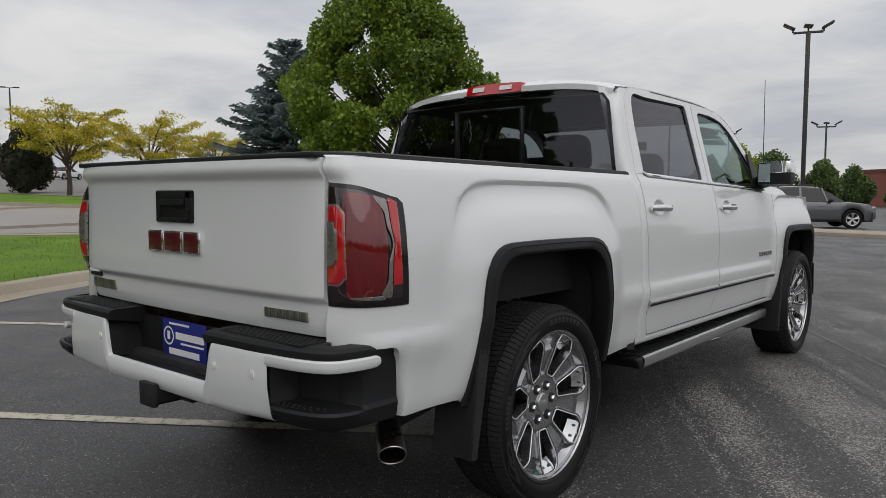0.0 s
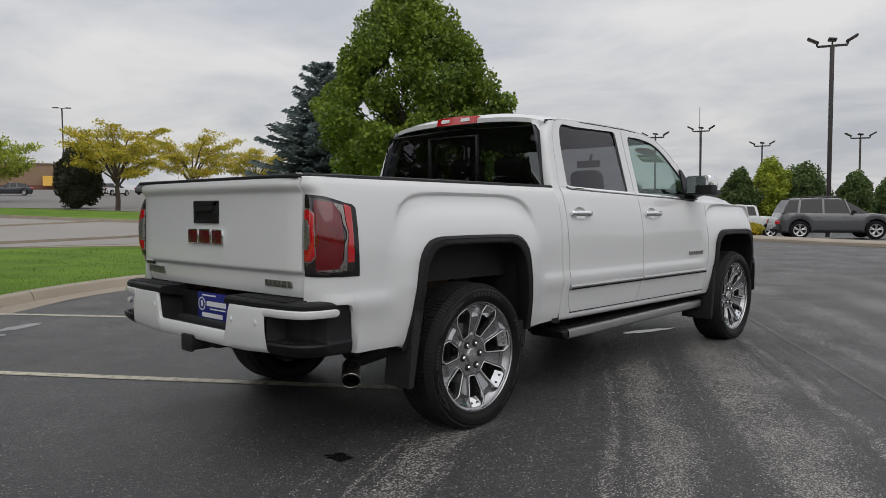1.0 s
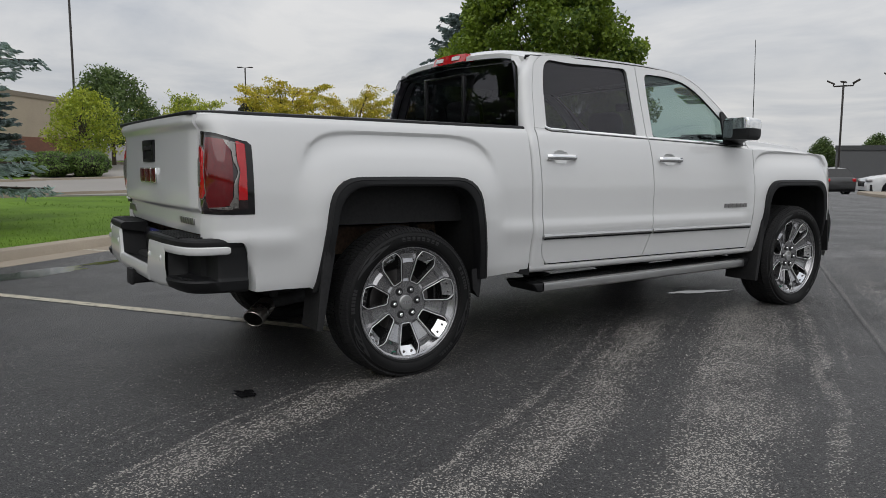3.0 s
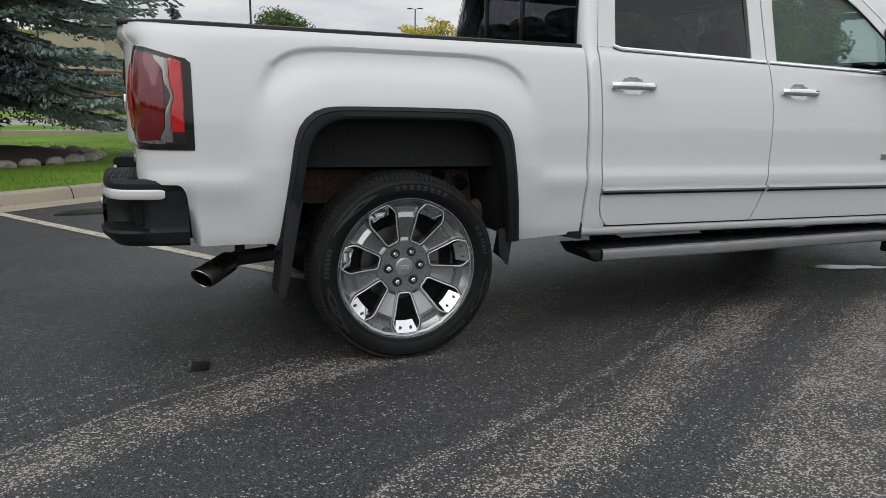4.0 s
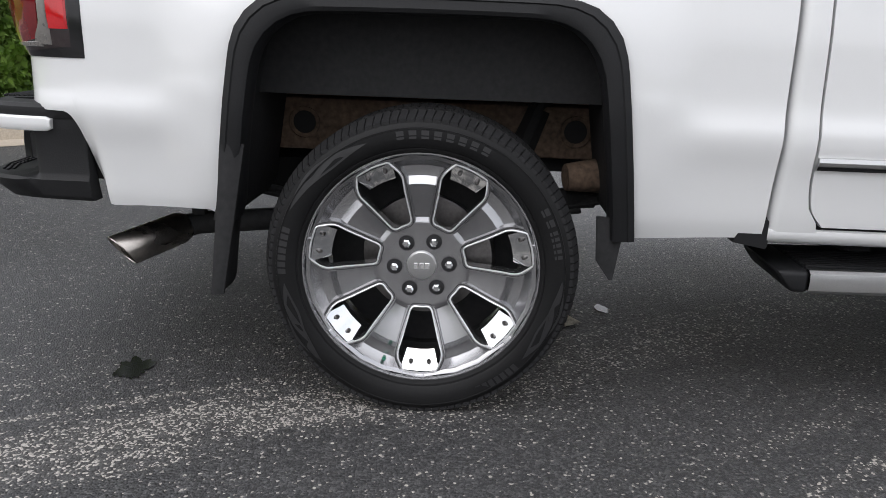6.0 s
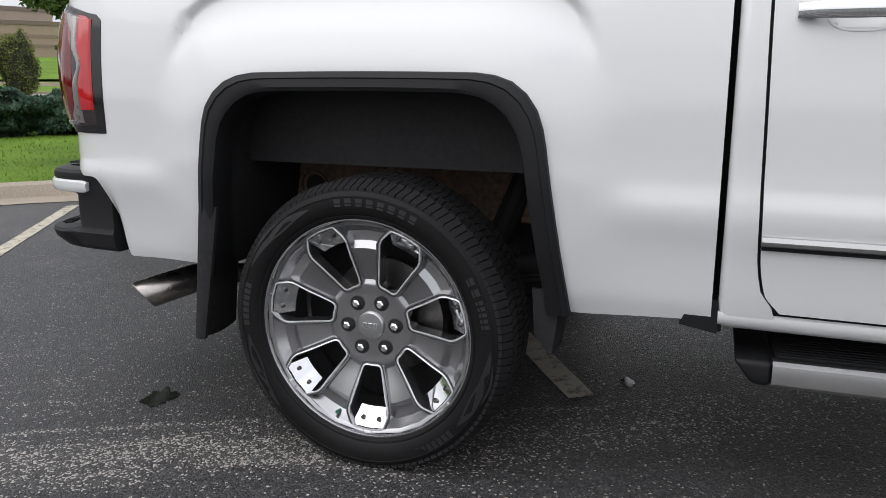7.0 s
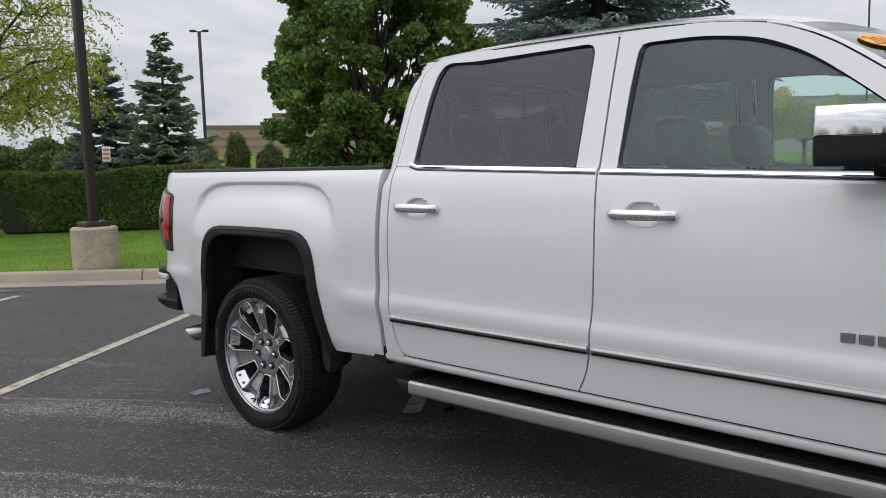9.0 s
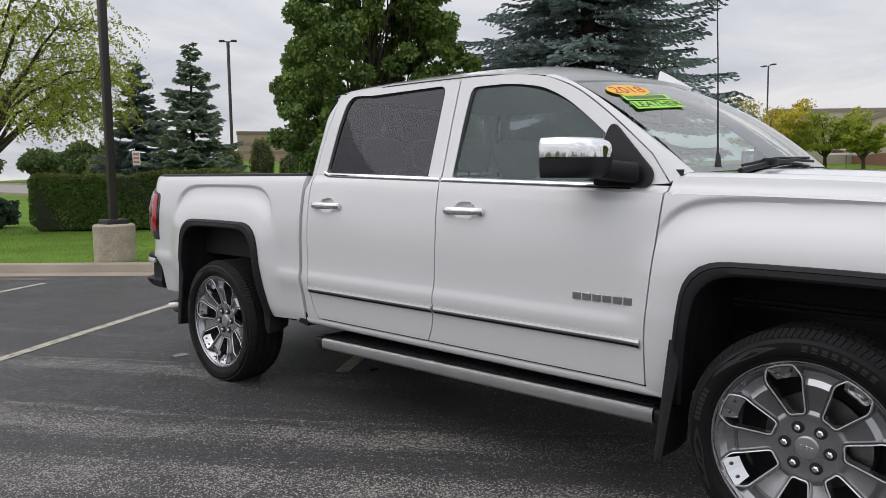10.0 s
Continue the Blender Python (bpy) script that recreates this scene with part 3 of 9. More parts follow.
# painted stall lines
PAINT = bpy.data.materials.new("worn_cream_paint")
PAINT.use_nodes = True
_n, _l = PAINT.node_tree.nodes, PAINT.node_tree.links.new
_t, _x, _r, _m = _n.new("ShaderNodeTexCoord"), _n.new("ShaderNodeTexNoise"), _n.new("ShaderNodeMapRange"), _n.new("ShaderNodeMix")
_x.inputs["Scale"].default_value, _x.inputs["Detail"].default_value, _x.inputs["Roughness"].default_value = 14.0, 8.0, 0.75
_r.inputs[1].default_value, _r.inputs[2].default_value = 0.36, 0.50
_m.data_type = "RGBA"
_m.inputs[6].default_value, _m.inputs[7].default_value = (0.10, 0.095, 0.085, 1), (0.50, 0.46, 0.37, 1)
_l(_t.outputs["Object"], _x.inputs["Vector"])
_l(_x.outputs[0], _r.inputs[0])
_l(_r.outputs[0], _m.inputs[0])
_l(_m.outputs[2], _n["Principled BSDF"].inputs["Base Color"])
_n["Principled BSDF"].inputs["Roughness"].default_value = 0.8


def stall_line(end, angle, length, width=0.10):
    d = Vector((math.cos(radians(angle)), math.sin(radians(angle)), 0))
    s = Vector((-d.y, d.x, 0))
    bm = bmesh.new()
    n = int(length / 0.12)
    rows = []
    for k in range(n + 1):
        p = Vector((*end, 0)) - d * (length * k / n)
        wob = [0.006 * noise.noise(p * 9 + Vector((q * 7, 0, 0))) for q in range(2)]
        rows.append([bm.verts.new(p + s * (width / 2 + wob[0]) + Vector((0, 0, 0.004))), bm.verts.new(p - s * (width / 2 + wob[1]) + Vector((0, 0, 0.004)))])
    for r0, r1 in zip(rows, rows[1:]):
        bm.faces.new((r0[0], r1[0], r1[1], r0[1]))
    return tagged(part("stall_line", bm, PAINT), "worn cream painted parking line", "parking line", "stall lines", "structure")


step_line = Vector((2.13, -1.85, 0))
for k in range(-1, 3):
    e = Vector((0.345, 0.49, 0)) + step_line * k
    stall_line((e.x, e.y), 33.0, 5.6)


# puddles and a small wet spot
WATER = bpy.data.materials.new("standing_water")
WATER.use_nodes = True
_b = WATER.node_tree.nodes["Principled BSDF"]
_b.inputs["Base Color"].default_value = (0.012, 0.012, 0.013, 1)
_b.inputs["Roughness"].default_value = 0.10
_b.inputs["Specular IOR Level"].default_value = 0.5


def puddle(at, rx, ry, turn, seed, ragged=0.35):
    bm = bmesh.new()
    c = bm.verts.new((0, 0, 0.0))
    ring = []
    for k in range(64):
        a = k * math.pi / 32
        r = 1 + ragged * noise.noise(Vector((math.cos(a) * 1.6 + seed, math.sin(a) * 1.6, seed * 2.0))) + ragged * 0.6 * noise.noise(Vector((math.cos(a) * 4.5 + seed, math.sin(a) * 4.5, seed)))
        ring.append(bm.verts.new((rx * r * math.cos(a), ry * r * math.sin(a), 0)))
    for k in range(64):
        bm.faces.new((c, ring[k], ring[(k + 1) % 64]))
    ob = part("puddle", bm, WATER, smooth=0)
    ob.matrix_world = pose(at[0], at[1], 0.0035, 0, 0, turn)
    return tagged(ob, "shallow puddle on the asphalt mirroring the sky", "puddle", "puddles", "structure")


puddle((-4.25, -1.35), 0.62, 0.26, 118, 1)
puddle((-4.75, -0.55), 0.30, 0.10, 118, 2)
puddle((0.20, 3.45), 0.32, 0.06, 70, 3)
puddle((-0.02, -7.05), 0.5, 0.12, 120, 4)
puddle((0.815, -0.862), 0.070, 0.045, 20, 5, 0.55)
puddle((0.17, 0.62), 0.045, 0.02, 20, 6, 0.5)

# ---- the pickup truck: +y is forward, the rear axle stands at y = 0 ----
truck = thing("pickup_truck", "large white crew cab pickup truck parked on asphalt", "pickup truck")
AXLE_R, AXLE_F = 0.0, 3.645
side_profile = curve([0.40, 0.47, 0.53, 0.60, 0.66, 0.70, 0.735, 0.757, 0.775, 0.805, 0.86, 0.95, 1.08, 1.18, 1.26, 1.31, 1.345],
                     [0.890, 0.905, 0.924, 0.934, 0.944, 0.954, 0.9615, 0.9625, 0.9598, 0.9535, 0.9510, 0.9510, 0.943, 0.929, 0.912, 0.896, 0.874])


def belt(y):
    return 1.352 - 0.026 * (y - 1.0)


def side_x(y, z):
    """Half width of the body at (y, z): the rounded flank, flared round the wheel arches, stepped in over them; above the belt it leans in."""
    if y > 0.88 and z > belt(y) - 0.02:
        lean = 0.878 - 0.284 * (z - 1.33)
        t = ease(belt(y) - 0.02, belt(y) + 0.012, z)
        x = side_profile(min(z, 1.34)) * (1 - t) + lean * t
        return x - 0.03 * max(0.0, (y - 2.3) / 0.8) ** 2
    x = side_profile(z)
    near = min(abs(y - AXLE_R), abs(y - AXLE_F))
    if 0.53 < z < 0.81 and near < 0.72:           # the ridge fades out towards the arches
        w = 1 - ease(0.54, 0.72, near)
        x += ((side_profile(0.53) * (0.81 - z) + side_profile(0.81) * (z - 0.53)) / 0.28 - x) * w
    for yw in (AXLE_R, AXLE_F):
        d = abs(y - yw)
        if d < 0.85:
            rr = ((d / 0.53) ** 4 + (max(z - 0.49, 0) / 0.57) ** 4) ** 0.25
            x += 0.030 * (1 - ease(0.98, 1.32, rr)) * ease(0.35, 0.7, z)
            w, h = (0.622, 0.800) if yw == AXLE_R else (0.585, 0.775)       # the crease bends down round the arch and dies away
            down = h * (1 - ((d / w) ** 6 + (max(z - 0.49, 0) / h) ** 6) ** (1 / 6))
            x -= 0.018 * ease(1.03, 1.21, z) * ease(0.0, 0.024, down) * (1 - ease(0.028, 0.145, down))
    if y > 3.9:
        x -= 0.10 * ((y - 3.9) / 0.45) ** 2.2
    return x


def arch(yw, w, h, z0=0.49, n=36, back=0.012):
    """The outline of a wheel arch from its rear foot over the top to its front foot, as (y, z): leaning sides, rounded shoulders, a slightly crowned top."""
    c = w - 0.082 * h / 0.57
    raw = resample(rounded([(0, -w - back, z0), (0, -c, z0 + h), (0, c, z0 + h), (0, w, z0)], 0.15, 8), n + 1)
    return [(yw + 0.010 + y, z + 0.006 * max(0.0, 1 - (y / c) ** 2)) for _, y, z in raw]


ARCH_W, ARCH_H = {AXLE_R: 0.530, AXLE_F: 0.502}, {AXLE_R: 0.557, AXLE_F: 0.540}


# plan of the bed's rear corner: (y, how far it stands in from the flank)
CORNER = [(-0.76, 0.0), (-0.82, 0.001), (-0.87, 0.005), (-0.92, 0.013), (-0.96, 0.026), (-0.990, 0.044), (-1.012, 0.066), (-1.030, 0.096), (-1.041, 0.126), (-1.047, 0.152)]
RAIL = 1.340


def gate_y(x, z):
    prof = curve([0.775, 0.80, 0.860, 0.878, 0.900, 0.908, 1.255, 1.264, 1.296, 1.306, 1.338],
                 [-1.032, -1.040, -1.045, -1.047, -1.066, -1.068, -1.060, -1.060, -1.080, -1.083, -1.074])
    return prof(z) - 0.022 * (1 - (x / 0.8) ** 2)


def bed_point(y, dx, z):
    x = side_x(max(y, -0.9), z)
    y += (gate_y(0.797, max(z, 0.9)) + 0.030 + 1.047) * ease(0.03, 0.152, dx) * ease(0.80, 0.90, z)       # the rear edge follows the tailgate's lip
    x -= 0.07 * max(0.0, (0.76 - z) / 0.22) ** 1.5 * ease(-0.815, -0.864, y) ** 1.5          # the lower edge rolls in round the bumper
    return Vector((x - dx / 0.152 * (x - 0.797), y, z))


def bedside():
    bm = bmesh.new()
    out = arch(AXLE_R, ARCH_W[AXLE_R], ARCH_H[AXLE_R], n=56)
    front = [(0.87, 0.0)] + [(0.87 - 0.325 * k / 21, 0.0) for k in range(1, 22)]
    cols = [(y, dx, 0.475 + 0.012 * ease(0.55, 0.85, y)) for y, dx in front]
    cols += [(y, 0.0, z) for y, z in out[::-1]]
    cols += [(y, 0.0, 0.505) for y in np.linspace(-0.555, -0.745, 12)]
    cols += [(-0.78, 0.0004, 0.503), (-0.80, 0.0007, 0.503), (-0.815, 0.001, 0.503), (-0.828, 0.0014, 0.504), (-0.840, 0.0021, 0.506), (-0.850, 0.0029, 0.512), (-0.857, 0.0036, 0.54), (-0.862, 0.0041, 0.60), (-0.867, 0.0046, 0.66), (-0.871, 0.0051, 0.70), (-0.877, 0.0059, 0.722), (-0.885, 0.0070, 0.737), (-0.895, 0.0086, 0.745)]
    cols += [(y, dx, 0.748) for y, dx in resample(CORNER, 16) if y < -0.90]
    rows = []
    for y, dx, z0 in cols:
        zs = (list(np.linspace(z0, 0.83, 19)) + list(np.linspace(0.83, 1.10, 17))[1:] if y < -0.76 else list(np.linspace(z0, 1.10, 35))) + list(np.linspace(1.10, RAIL, 38))[1:]
        rows.append([bm.verts.new(bed_point(y, dx, z)) for z in zs])
    for r0, r1 in zip(rows, rows[1:]):
        for a, b, c, d in zip(r0, r1, r1[1:], r0[1:]):
            bm.faces.new((a, b, c, d))
    # top rolls inward, rims fold in
    inner = [bm.verts.new(r[-1].co + Vector((-0.015, 0, 0.006))) for r in rows]
    deep = [bm.verts.new(v.co + Vector((-0.06, 0, 0))) for v in inner]
    for k in range(len(rows) - 1):
        bm.faces.new((rows[k][-1], rows[k + 1][-1], inner[k + 1], inner[k]))
        bm.faces.new((inner[k], inner[k + 1], deep[k + 1], deep[k]))
    foot = [bm.verts.new(r[0].co + Vector((-0.03, 0, 0))) for r in rows]
    for k in range(len(rows) - 1):
        bm.faces.new((rows[k][0], foot[k], foot[k + 1], rows[k + 1][0]))
    for row, d in ((rows[0], Vector((-0.11, -0.004, 0))), (rows[-1], Vector((0, 0.03, 0)))):
        e = [bm.verts.new(v.co + d) for v in row]
        for k in range(len(row) - 1):
            bm.faces.new((row[k], row[k + 1], e[k + 1], e[k]))
    return bm


def pair(name, make, material, parent, label="", rake=True, smooth=32):
    """A part on the right flank and its mirror image on the left; returns the right one."""
    r = part(name, make(), material, parent, label, smooth, rake)
    part(name, mirrored(make()), material, parent, label, smooth, rake)
    return r


bed_panel = pair("bed_side_panel", bedside, WHITE, truck, "white steel bed side with squared wheel arch")


def rail_cap():
    bm = bmesh.new()
    ys = list(np.linspace(0.865, -0.80, 20)) + [y for y, _ in resample(CORNER, 10)][1:]
    dxs = [0.0] * 20 + [d for _, d in resample(CORNER, 10)][1:]
    rows = []
    for y, dx in zip(ys, dxs):
        x = 0.876 - dx
        rows.append([bm.verts.new((x + a, y, RAIL + b)) for a, b in ((-0.006, -0.012), (0.001, 0.002), (-0.004, 0.014), (-0.02, 0.019), (-0.09, 0.019), (-0.095, -0.02))])
    for r0, r1 in zip(rows, rows[1:]):
        for k in range(5):
            bm.faces.new((r0[k], r1[k], r1[k + 1], r0[k + 1]))
    bm.faces.new(rows[0])
    bm.faces.new(rows[-1][::-1])
    return bm


pair("bed_rail_cap", rail_cap, BLACK, truck, "black plastic cap along the bed rail")


def arch_trim(yw, back):
    """The black moulding round a wheel arch with its lower legs."""
    def make():
        bm = bmesh.new()
        w, h = ARCH_W[yw], ARCH_H[yw]
        out, inn = arch(yw, w + 0.004, h + 0.004, n=44, back=back), arch(yw, w - 0.056, h - 0.047, n=44, back=back)
        legs = 0.04 if back else 0.0
        out = [(out[0][0] - legs * 0.3, 0.48)] + out[1:-1] + [(out[-1][0] + 0.003, 0.47)]
        inn = [(inn[0][0] - legs * 0.3, 0.48)] + inn[1:-1] + [(inn[-1][0], 0.47)]
        rows = []
        for (y0, z0), (y1, z1) in zip(out, inn):
            x = side_x(y0, max(z0, 0.5)) if abs(y0) < 0.9 or y0 > 2 else 0.95
            row = []
            for t, dx in ((0.0, 0.001), (0.03, 0.011), (0.30, 0.019), (0.36, 0.016), (0.75, 0.020), (0.93, 0.016), (1.0, 0.004), (1.0, -0.06)):
                row.append(bm.verts.new((x + dx, y0 + (y1 - y0) * t, z0 + (z1 - z0) * t)))
            rows.append(row)
        for r0, r1 in zip(rows, rows[1:]):
            for k in range(len(r0) - 1):
                bm.faces.new((r0[k], r1[k], r1[k + 1], r0[k + 1]))
        return bm
    return make


pair("wheel_arch_moulding", arch_trim(AXLE_R, 0.012), BLACK, truck, "black plastic wheel arch moulding")
pair("wheel_arch_moulding", arch_trim(AXLE_F, 0.0), BLACK, truck, "black plastic wheel arch moulding")


def well(yw):
    def make():
        bm = bmesh.new()
        out = arch(yw, ARCH_W[yw] - 0.032, ARCH_H[yw] - 0.026, n=24, back=0.01)
        strip(bm, [(0.945, y, z) for y, z in out], [(0.50, y, min(z, 1.0)) for y, z in out], 4)
        face = [bm.verts.new((0.50, y, min(z, 1.0))) for y, z in out]
        low = [bm.verts.new((0.50, y, 0.80)) for y, z in out]
        for k in range(len(out) - 1):
            if out[k][1] > 0.8 and out[k + 1][1] > 0.8:
                bm.faces.new((face[k], face[k + 1], low[k + 1], low[k]))
        for z in (0.835, 0.815):
            box(bm, 0.49, 0.53, yw - 0.47, yw + 0.47, z - 0.006, z + 0.006)
        return bm
    return make


pair("wheel_well_liner", well(AXLE_R), UNDER, truck, "dark wheel well liner")
pair("wheel_well_liner", well(AXLE_F), UNDER, truck, "dark wheel well liner")


def frame_rail():
    bm = boxed(0.40, 0.50, -1.05, 2.95, 0.605, 0.765, 0.012)
    for y in (-0.398, 0.434, 0.0, -0.66, 0.70):
        lathe_bm = bmesh.new()
        lathe(lathe_bm, [(0.048, 0.012), (0.048, 0.0), (0.036, -0.002), (0.034, 0.002)], 20)
        for v in lathe_bm.verts:
            v.co += Vector((0.501, y, 0.690))
        me = bpy.data.meshes.new("tmp")
        lathe_bm.to_mesh(me)
        lathe_bm.free()
        bm.from_mesh(me)
        bpy.data.meshes.remove(me)
    return bm


pair("frame_rail", frame_rail, RUST, truck, "dusty rust-tinged steel frame rail")


def rail_hole(y):
    def make():
        bm = bmesh.new()
        vs = [bm.verts.new((0.5035, y + 0.035 * math.cos(a * math.pi / 10), 0.690 + 0.035 * math.sin(a * math.pi / 10))) for a in range(20)]
        bm.faces.new(vs)
        return bm
    return make


for y in (-0.398, 0.434, 0.0, -0.66, 0.70):
    pair("frame_opening", rail_hole(y), SEAM, truck)


def leaf_spring():
    bm = bmesh.new()
    for k in range(4):
        L = 0.72 - 0.13 * k
        tube(bm, [(0.55, -L + 2 * L * t / 10, 0.46 - 0.018 * k + 0.10 * (2 * t / 10 - 1) ** 2 * (L / 0.72) ** 2) for t in range(11)], 0.010, 6)
    tube(bm, [(0.50, 0.16, 0.36), (0.47, 0.34, 0.80)], [0.03, 0.03], 10)
    tube(bm, [(0.50, 0.245, 0.57), (0.475, 0.32, 0.76)], [0.042, 0.042], 10)
    return bm


pair("leaf_spring", leaf_spring, UNDER, truck, rake=False)
axle_bm = tube(bmesh.new(), [(-0.80, 0, 0.39), (0.80, 0, 0.39)], 0.055, 12)
tube(axle_bm, [(-0.16, 0, 0.39), (-0.06, 0, 0.39), (0.06, 0, 0.39), (0.16, 0, 0.39)], [0.06, 0.17, 0.17, 0.06], 14)
part("rear_axle", axle_bm, UNDER, truck)
spare_bm = lathe(bmesh.new(), [(0.19, 0.38), (0.24, 0.345), (0.33, 0.34), (0.365, 0.38), (0.37, 0.47), (0.33, 0.54), (0.19, 0.53)], 40, "z")
for v in spare_bm.verts:
    v.co += Vector((0.0, -0.60, 0.10))
part("spare_tyre", spare_bm, TYRE, truck, "spare tyre slung under the bed")
part("underbody", boxed(-0.42, 0.42, -0.30, 4.2, 0.56, 0.66), UNDER, truck)


# doors
def door_line(pts):
    return curve([z for _, z in pts], [y for y, _ in pts])


REAR_EDGE = door_line([(1.010, 0.525), (0.975, 0.57), (0.960, 0.66), (0.952, 0.90), (0.945, 1.25), (0.948, 1.40)])
MID_EDGE = door_line([(1.880, 0.525), (1.915, 0.60), (1.942, 0.72), (1.957, 1.00), (1.948, 1.25), (1.935, 1.40)])
FRONT_EDGE = door_line([(3.055, 0.525), (3.062, 0.70), (3.085, 0.95), (3.105, 1.20), (3.120, 1.40)])
GAP = 0.0035


def on_flank(p, off=0.0):
    return Vector((side_x(p[1], p[2]) + off, p[1], p[2]))


def in_cup(p, yc, size, zc=1.178):
    return (abs(p.y - yc) / 0.066) ** 2.8 + (abs(p.z - zc) / 0.042) ** 2.4 < size


def lower_door(e0, e1):
    def make(bm):
        def at(u, v):
            z1 = belt(1.0) * (1 - u) + belt(2.0) * u if e0 is REAR_EDGE else belt(2.0) * (1 - u) + belt(3.1) * u
            z = 0.525 + (z1 - 0.525) * v
            y = (e0(z) + GAP) * (1 - u) + (e1(z) - GAP) * u
            return on_flank((0, y, z))
        sheet(bm, at, 92, 84, (-1, 0, 0), 0.025)
        hy = 1.115 if e0 is REAR_EDGE else 2.13
        inside = [f for f in bm.faces if in_cup(f.calc_center_median(), hy, 0.86)]
        bmesh.ops.delete(bm, geom=inside, context="FACES")
    return make


def upper_frame(bm, outer, inner, n=72):
    a = resample(rounded([(0, y, z) for y, z in outer], 0.018), n)
    b = resample(rounded([(0, y, z) for y, z in inner], 0.04), n)
    rows = strip(bm, a, b, 4, lambda p: on_flank(p))
    for k0, d in ((0, Vector((-0.03, 0, 0))), (-1, Vector((-0.022, 0, 0)))):
        e = [bm.verts.new(r[k0].co + d) for r in rows]
        for k in range(len(rows) - 1):
            bm.faces.new((rows[k][k0], rows[k + 1][k0], e[k + 1], e[k]))


R_OUT = [(0.951, belt(0.95)), (0.985, 1.60), (1.03, 1.752), (1.10, 1.809), (1.30, 1.820), (1.953, 1.817), (1.945, 1.60), (1.940, belt(1.94))]
R_IN = [(1.045, belt(1.04)), (1.075, 1.62), (1.105, 1.740), (1.15, 1.788), (1.30, 1.779), (1.866, 1.788), (1.860, 1.60), (1.850, belt(1.85))]
_fo = curve([1.961, 2.20, 2.42, 2.60, 2.80, 3.02], [1.817, 1.811, 1.788, 1.728, 1.598, 1.420])
_fi = curve([2.050, 2.20, 2.42, 2.56, 2.74, 2.91], [1.765, 1.765, 1.741, 1.688, 1.565, 1.425])
F_OUT = [(1.948, belt(1.94)), (1.953, 1.60)] + [(float(y), _fo(y)) for y in np.linspace(1.961, 3.02, 16)] + [(3.105, belt(3.1) + 0.01)]
F_IN = [(2.010, belt(2.0)), (2.022, 1.60), (2.036, 1.745)] + [(float(y), _fi(y)) for y in np.linspace(2.055, 2.91, 16)] + [(3.000, belt(3.0))]


def rear_door():
    bm = bmesh.new()
    lower_door(REAR_EDGE, MID_EDGE)(bm)
    upper_frame(bm, R_OUT, R_IN)
    return bm


def front_door():
    bm = bmesh.new()
    lower_door(MID_EDGE, FRONT_EDGE)(bm)
    upper_frame(bm, F_OUT, F_IN)
    return bm


def pane(outline, inset=0.016, grow=0.012):
    def make():
        bm = bmesh.new()
        pts = rounded([(0, y, z) for y, z in outline], 0.04)
        c = sum(pts, Vector()) / len(pts)
        vs = [bm.verts.new(on_flank(p + (p - c).normalized() * grow, -inset)) for p in pts]
        m = bm.verts.new(on_flank(c, -inset + 0.004))
        for k in range(len(vs)):
            bm.faces.new((vs[k], vs[(k + 1) % len(vs)], m))
        return bm
    return make


def gasket(outline, w=0.014):
    """The dark rubber round a window."""
    def make():
        bm = bmesh.new()
        pts = rounded([(0, y, z) for y, z in outline], 0.04, closed=True)
        c = sum(pts, Vector()) / len(pts)
        a = [on_flank(p, -0.004) for p in pts] + [on_flank(pts[0], -0.004)]
        b = [on_flank(p + (c - p).normalized() * w, -0.011) for p in pts]
        strip(bm, a, b + [b[0]], 2)
        return bm
    return make


def belt_strip(y0, y1, drop=0.0, size=1.0):
    def make():
        bm = bmesh.new()
        rows = []
        for k in range(21):
            y = y0 + (y1 - y0) * k / 20
            z = belt(y) + drop + (0.012 * ease(y0 + 0.035, y0, y) if y0 < 1.5 else 0.0)
            rows.append([bm.verts.new((side_x(y, z + b * size) + a * size, y, z + b * size)) for a, b in ((0.0, -0.008), (0.006, -0.0065), (0.008, 0.0), (0.005, 0.006), (-0.004, 0.008))])
        for r0, r1 in zip(rows, rows[1:]):
            for k in range(4):
                bm.faces.new((r0[k], r1[k], r1[k + 1], r0[k + 1]))
        bm.faces.new(rows[0])
        bm.faces.new(rows[-1][::-1])
        return bm
    return make


def side_trim(y0, y1, z=0.690):
    def make():
        bm = bmesh.new()
        rows = []
        for k in range(25):
            y = y0 + (y1 - y0) * k / 24
            rows.append([bm.verts.new((side_x(y, z + b) + a, y, z + b)) for a, b in ((-0.002, -0.017), (0.008, -0.014), (0.012, -0.004), (0.013, 0.006), (0.008, 0.016), (-0.002, 0.018))])
        for r0, r1 in zip(rows, rows[1:]):
            for k in range(5):
                bm.faces.new((r0[k], r1[k], r1[k + 1], r0[k + 1]))
        bm.faces.new(rows[0])
        bm.faces.new(rows[-1][::-1])
        return bm
    return make


# black band laid on the strip's lower half as its shaded underside
def trim_shadow(y0, y1, z=0.690):
    def make():
        bm = bmesh.new()
        for b0, b1 in ((-0.0175, -0.005),):
            rows = []
            for k in range(25):
                y = y0 + (y1 - y0) * k / 24
                rows.append([bm.verts.new((side_x(y, z + b) + a, y, z + b)) for a, b in ((0.0095, b0 + 0.003), (0.0135, b1))])
            for r0, r1 in zip(rows, rows[1:]):
                bm.faces.new((r0[0], r1[0], r1[1], r0[1]))
        return bm
    return make


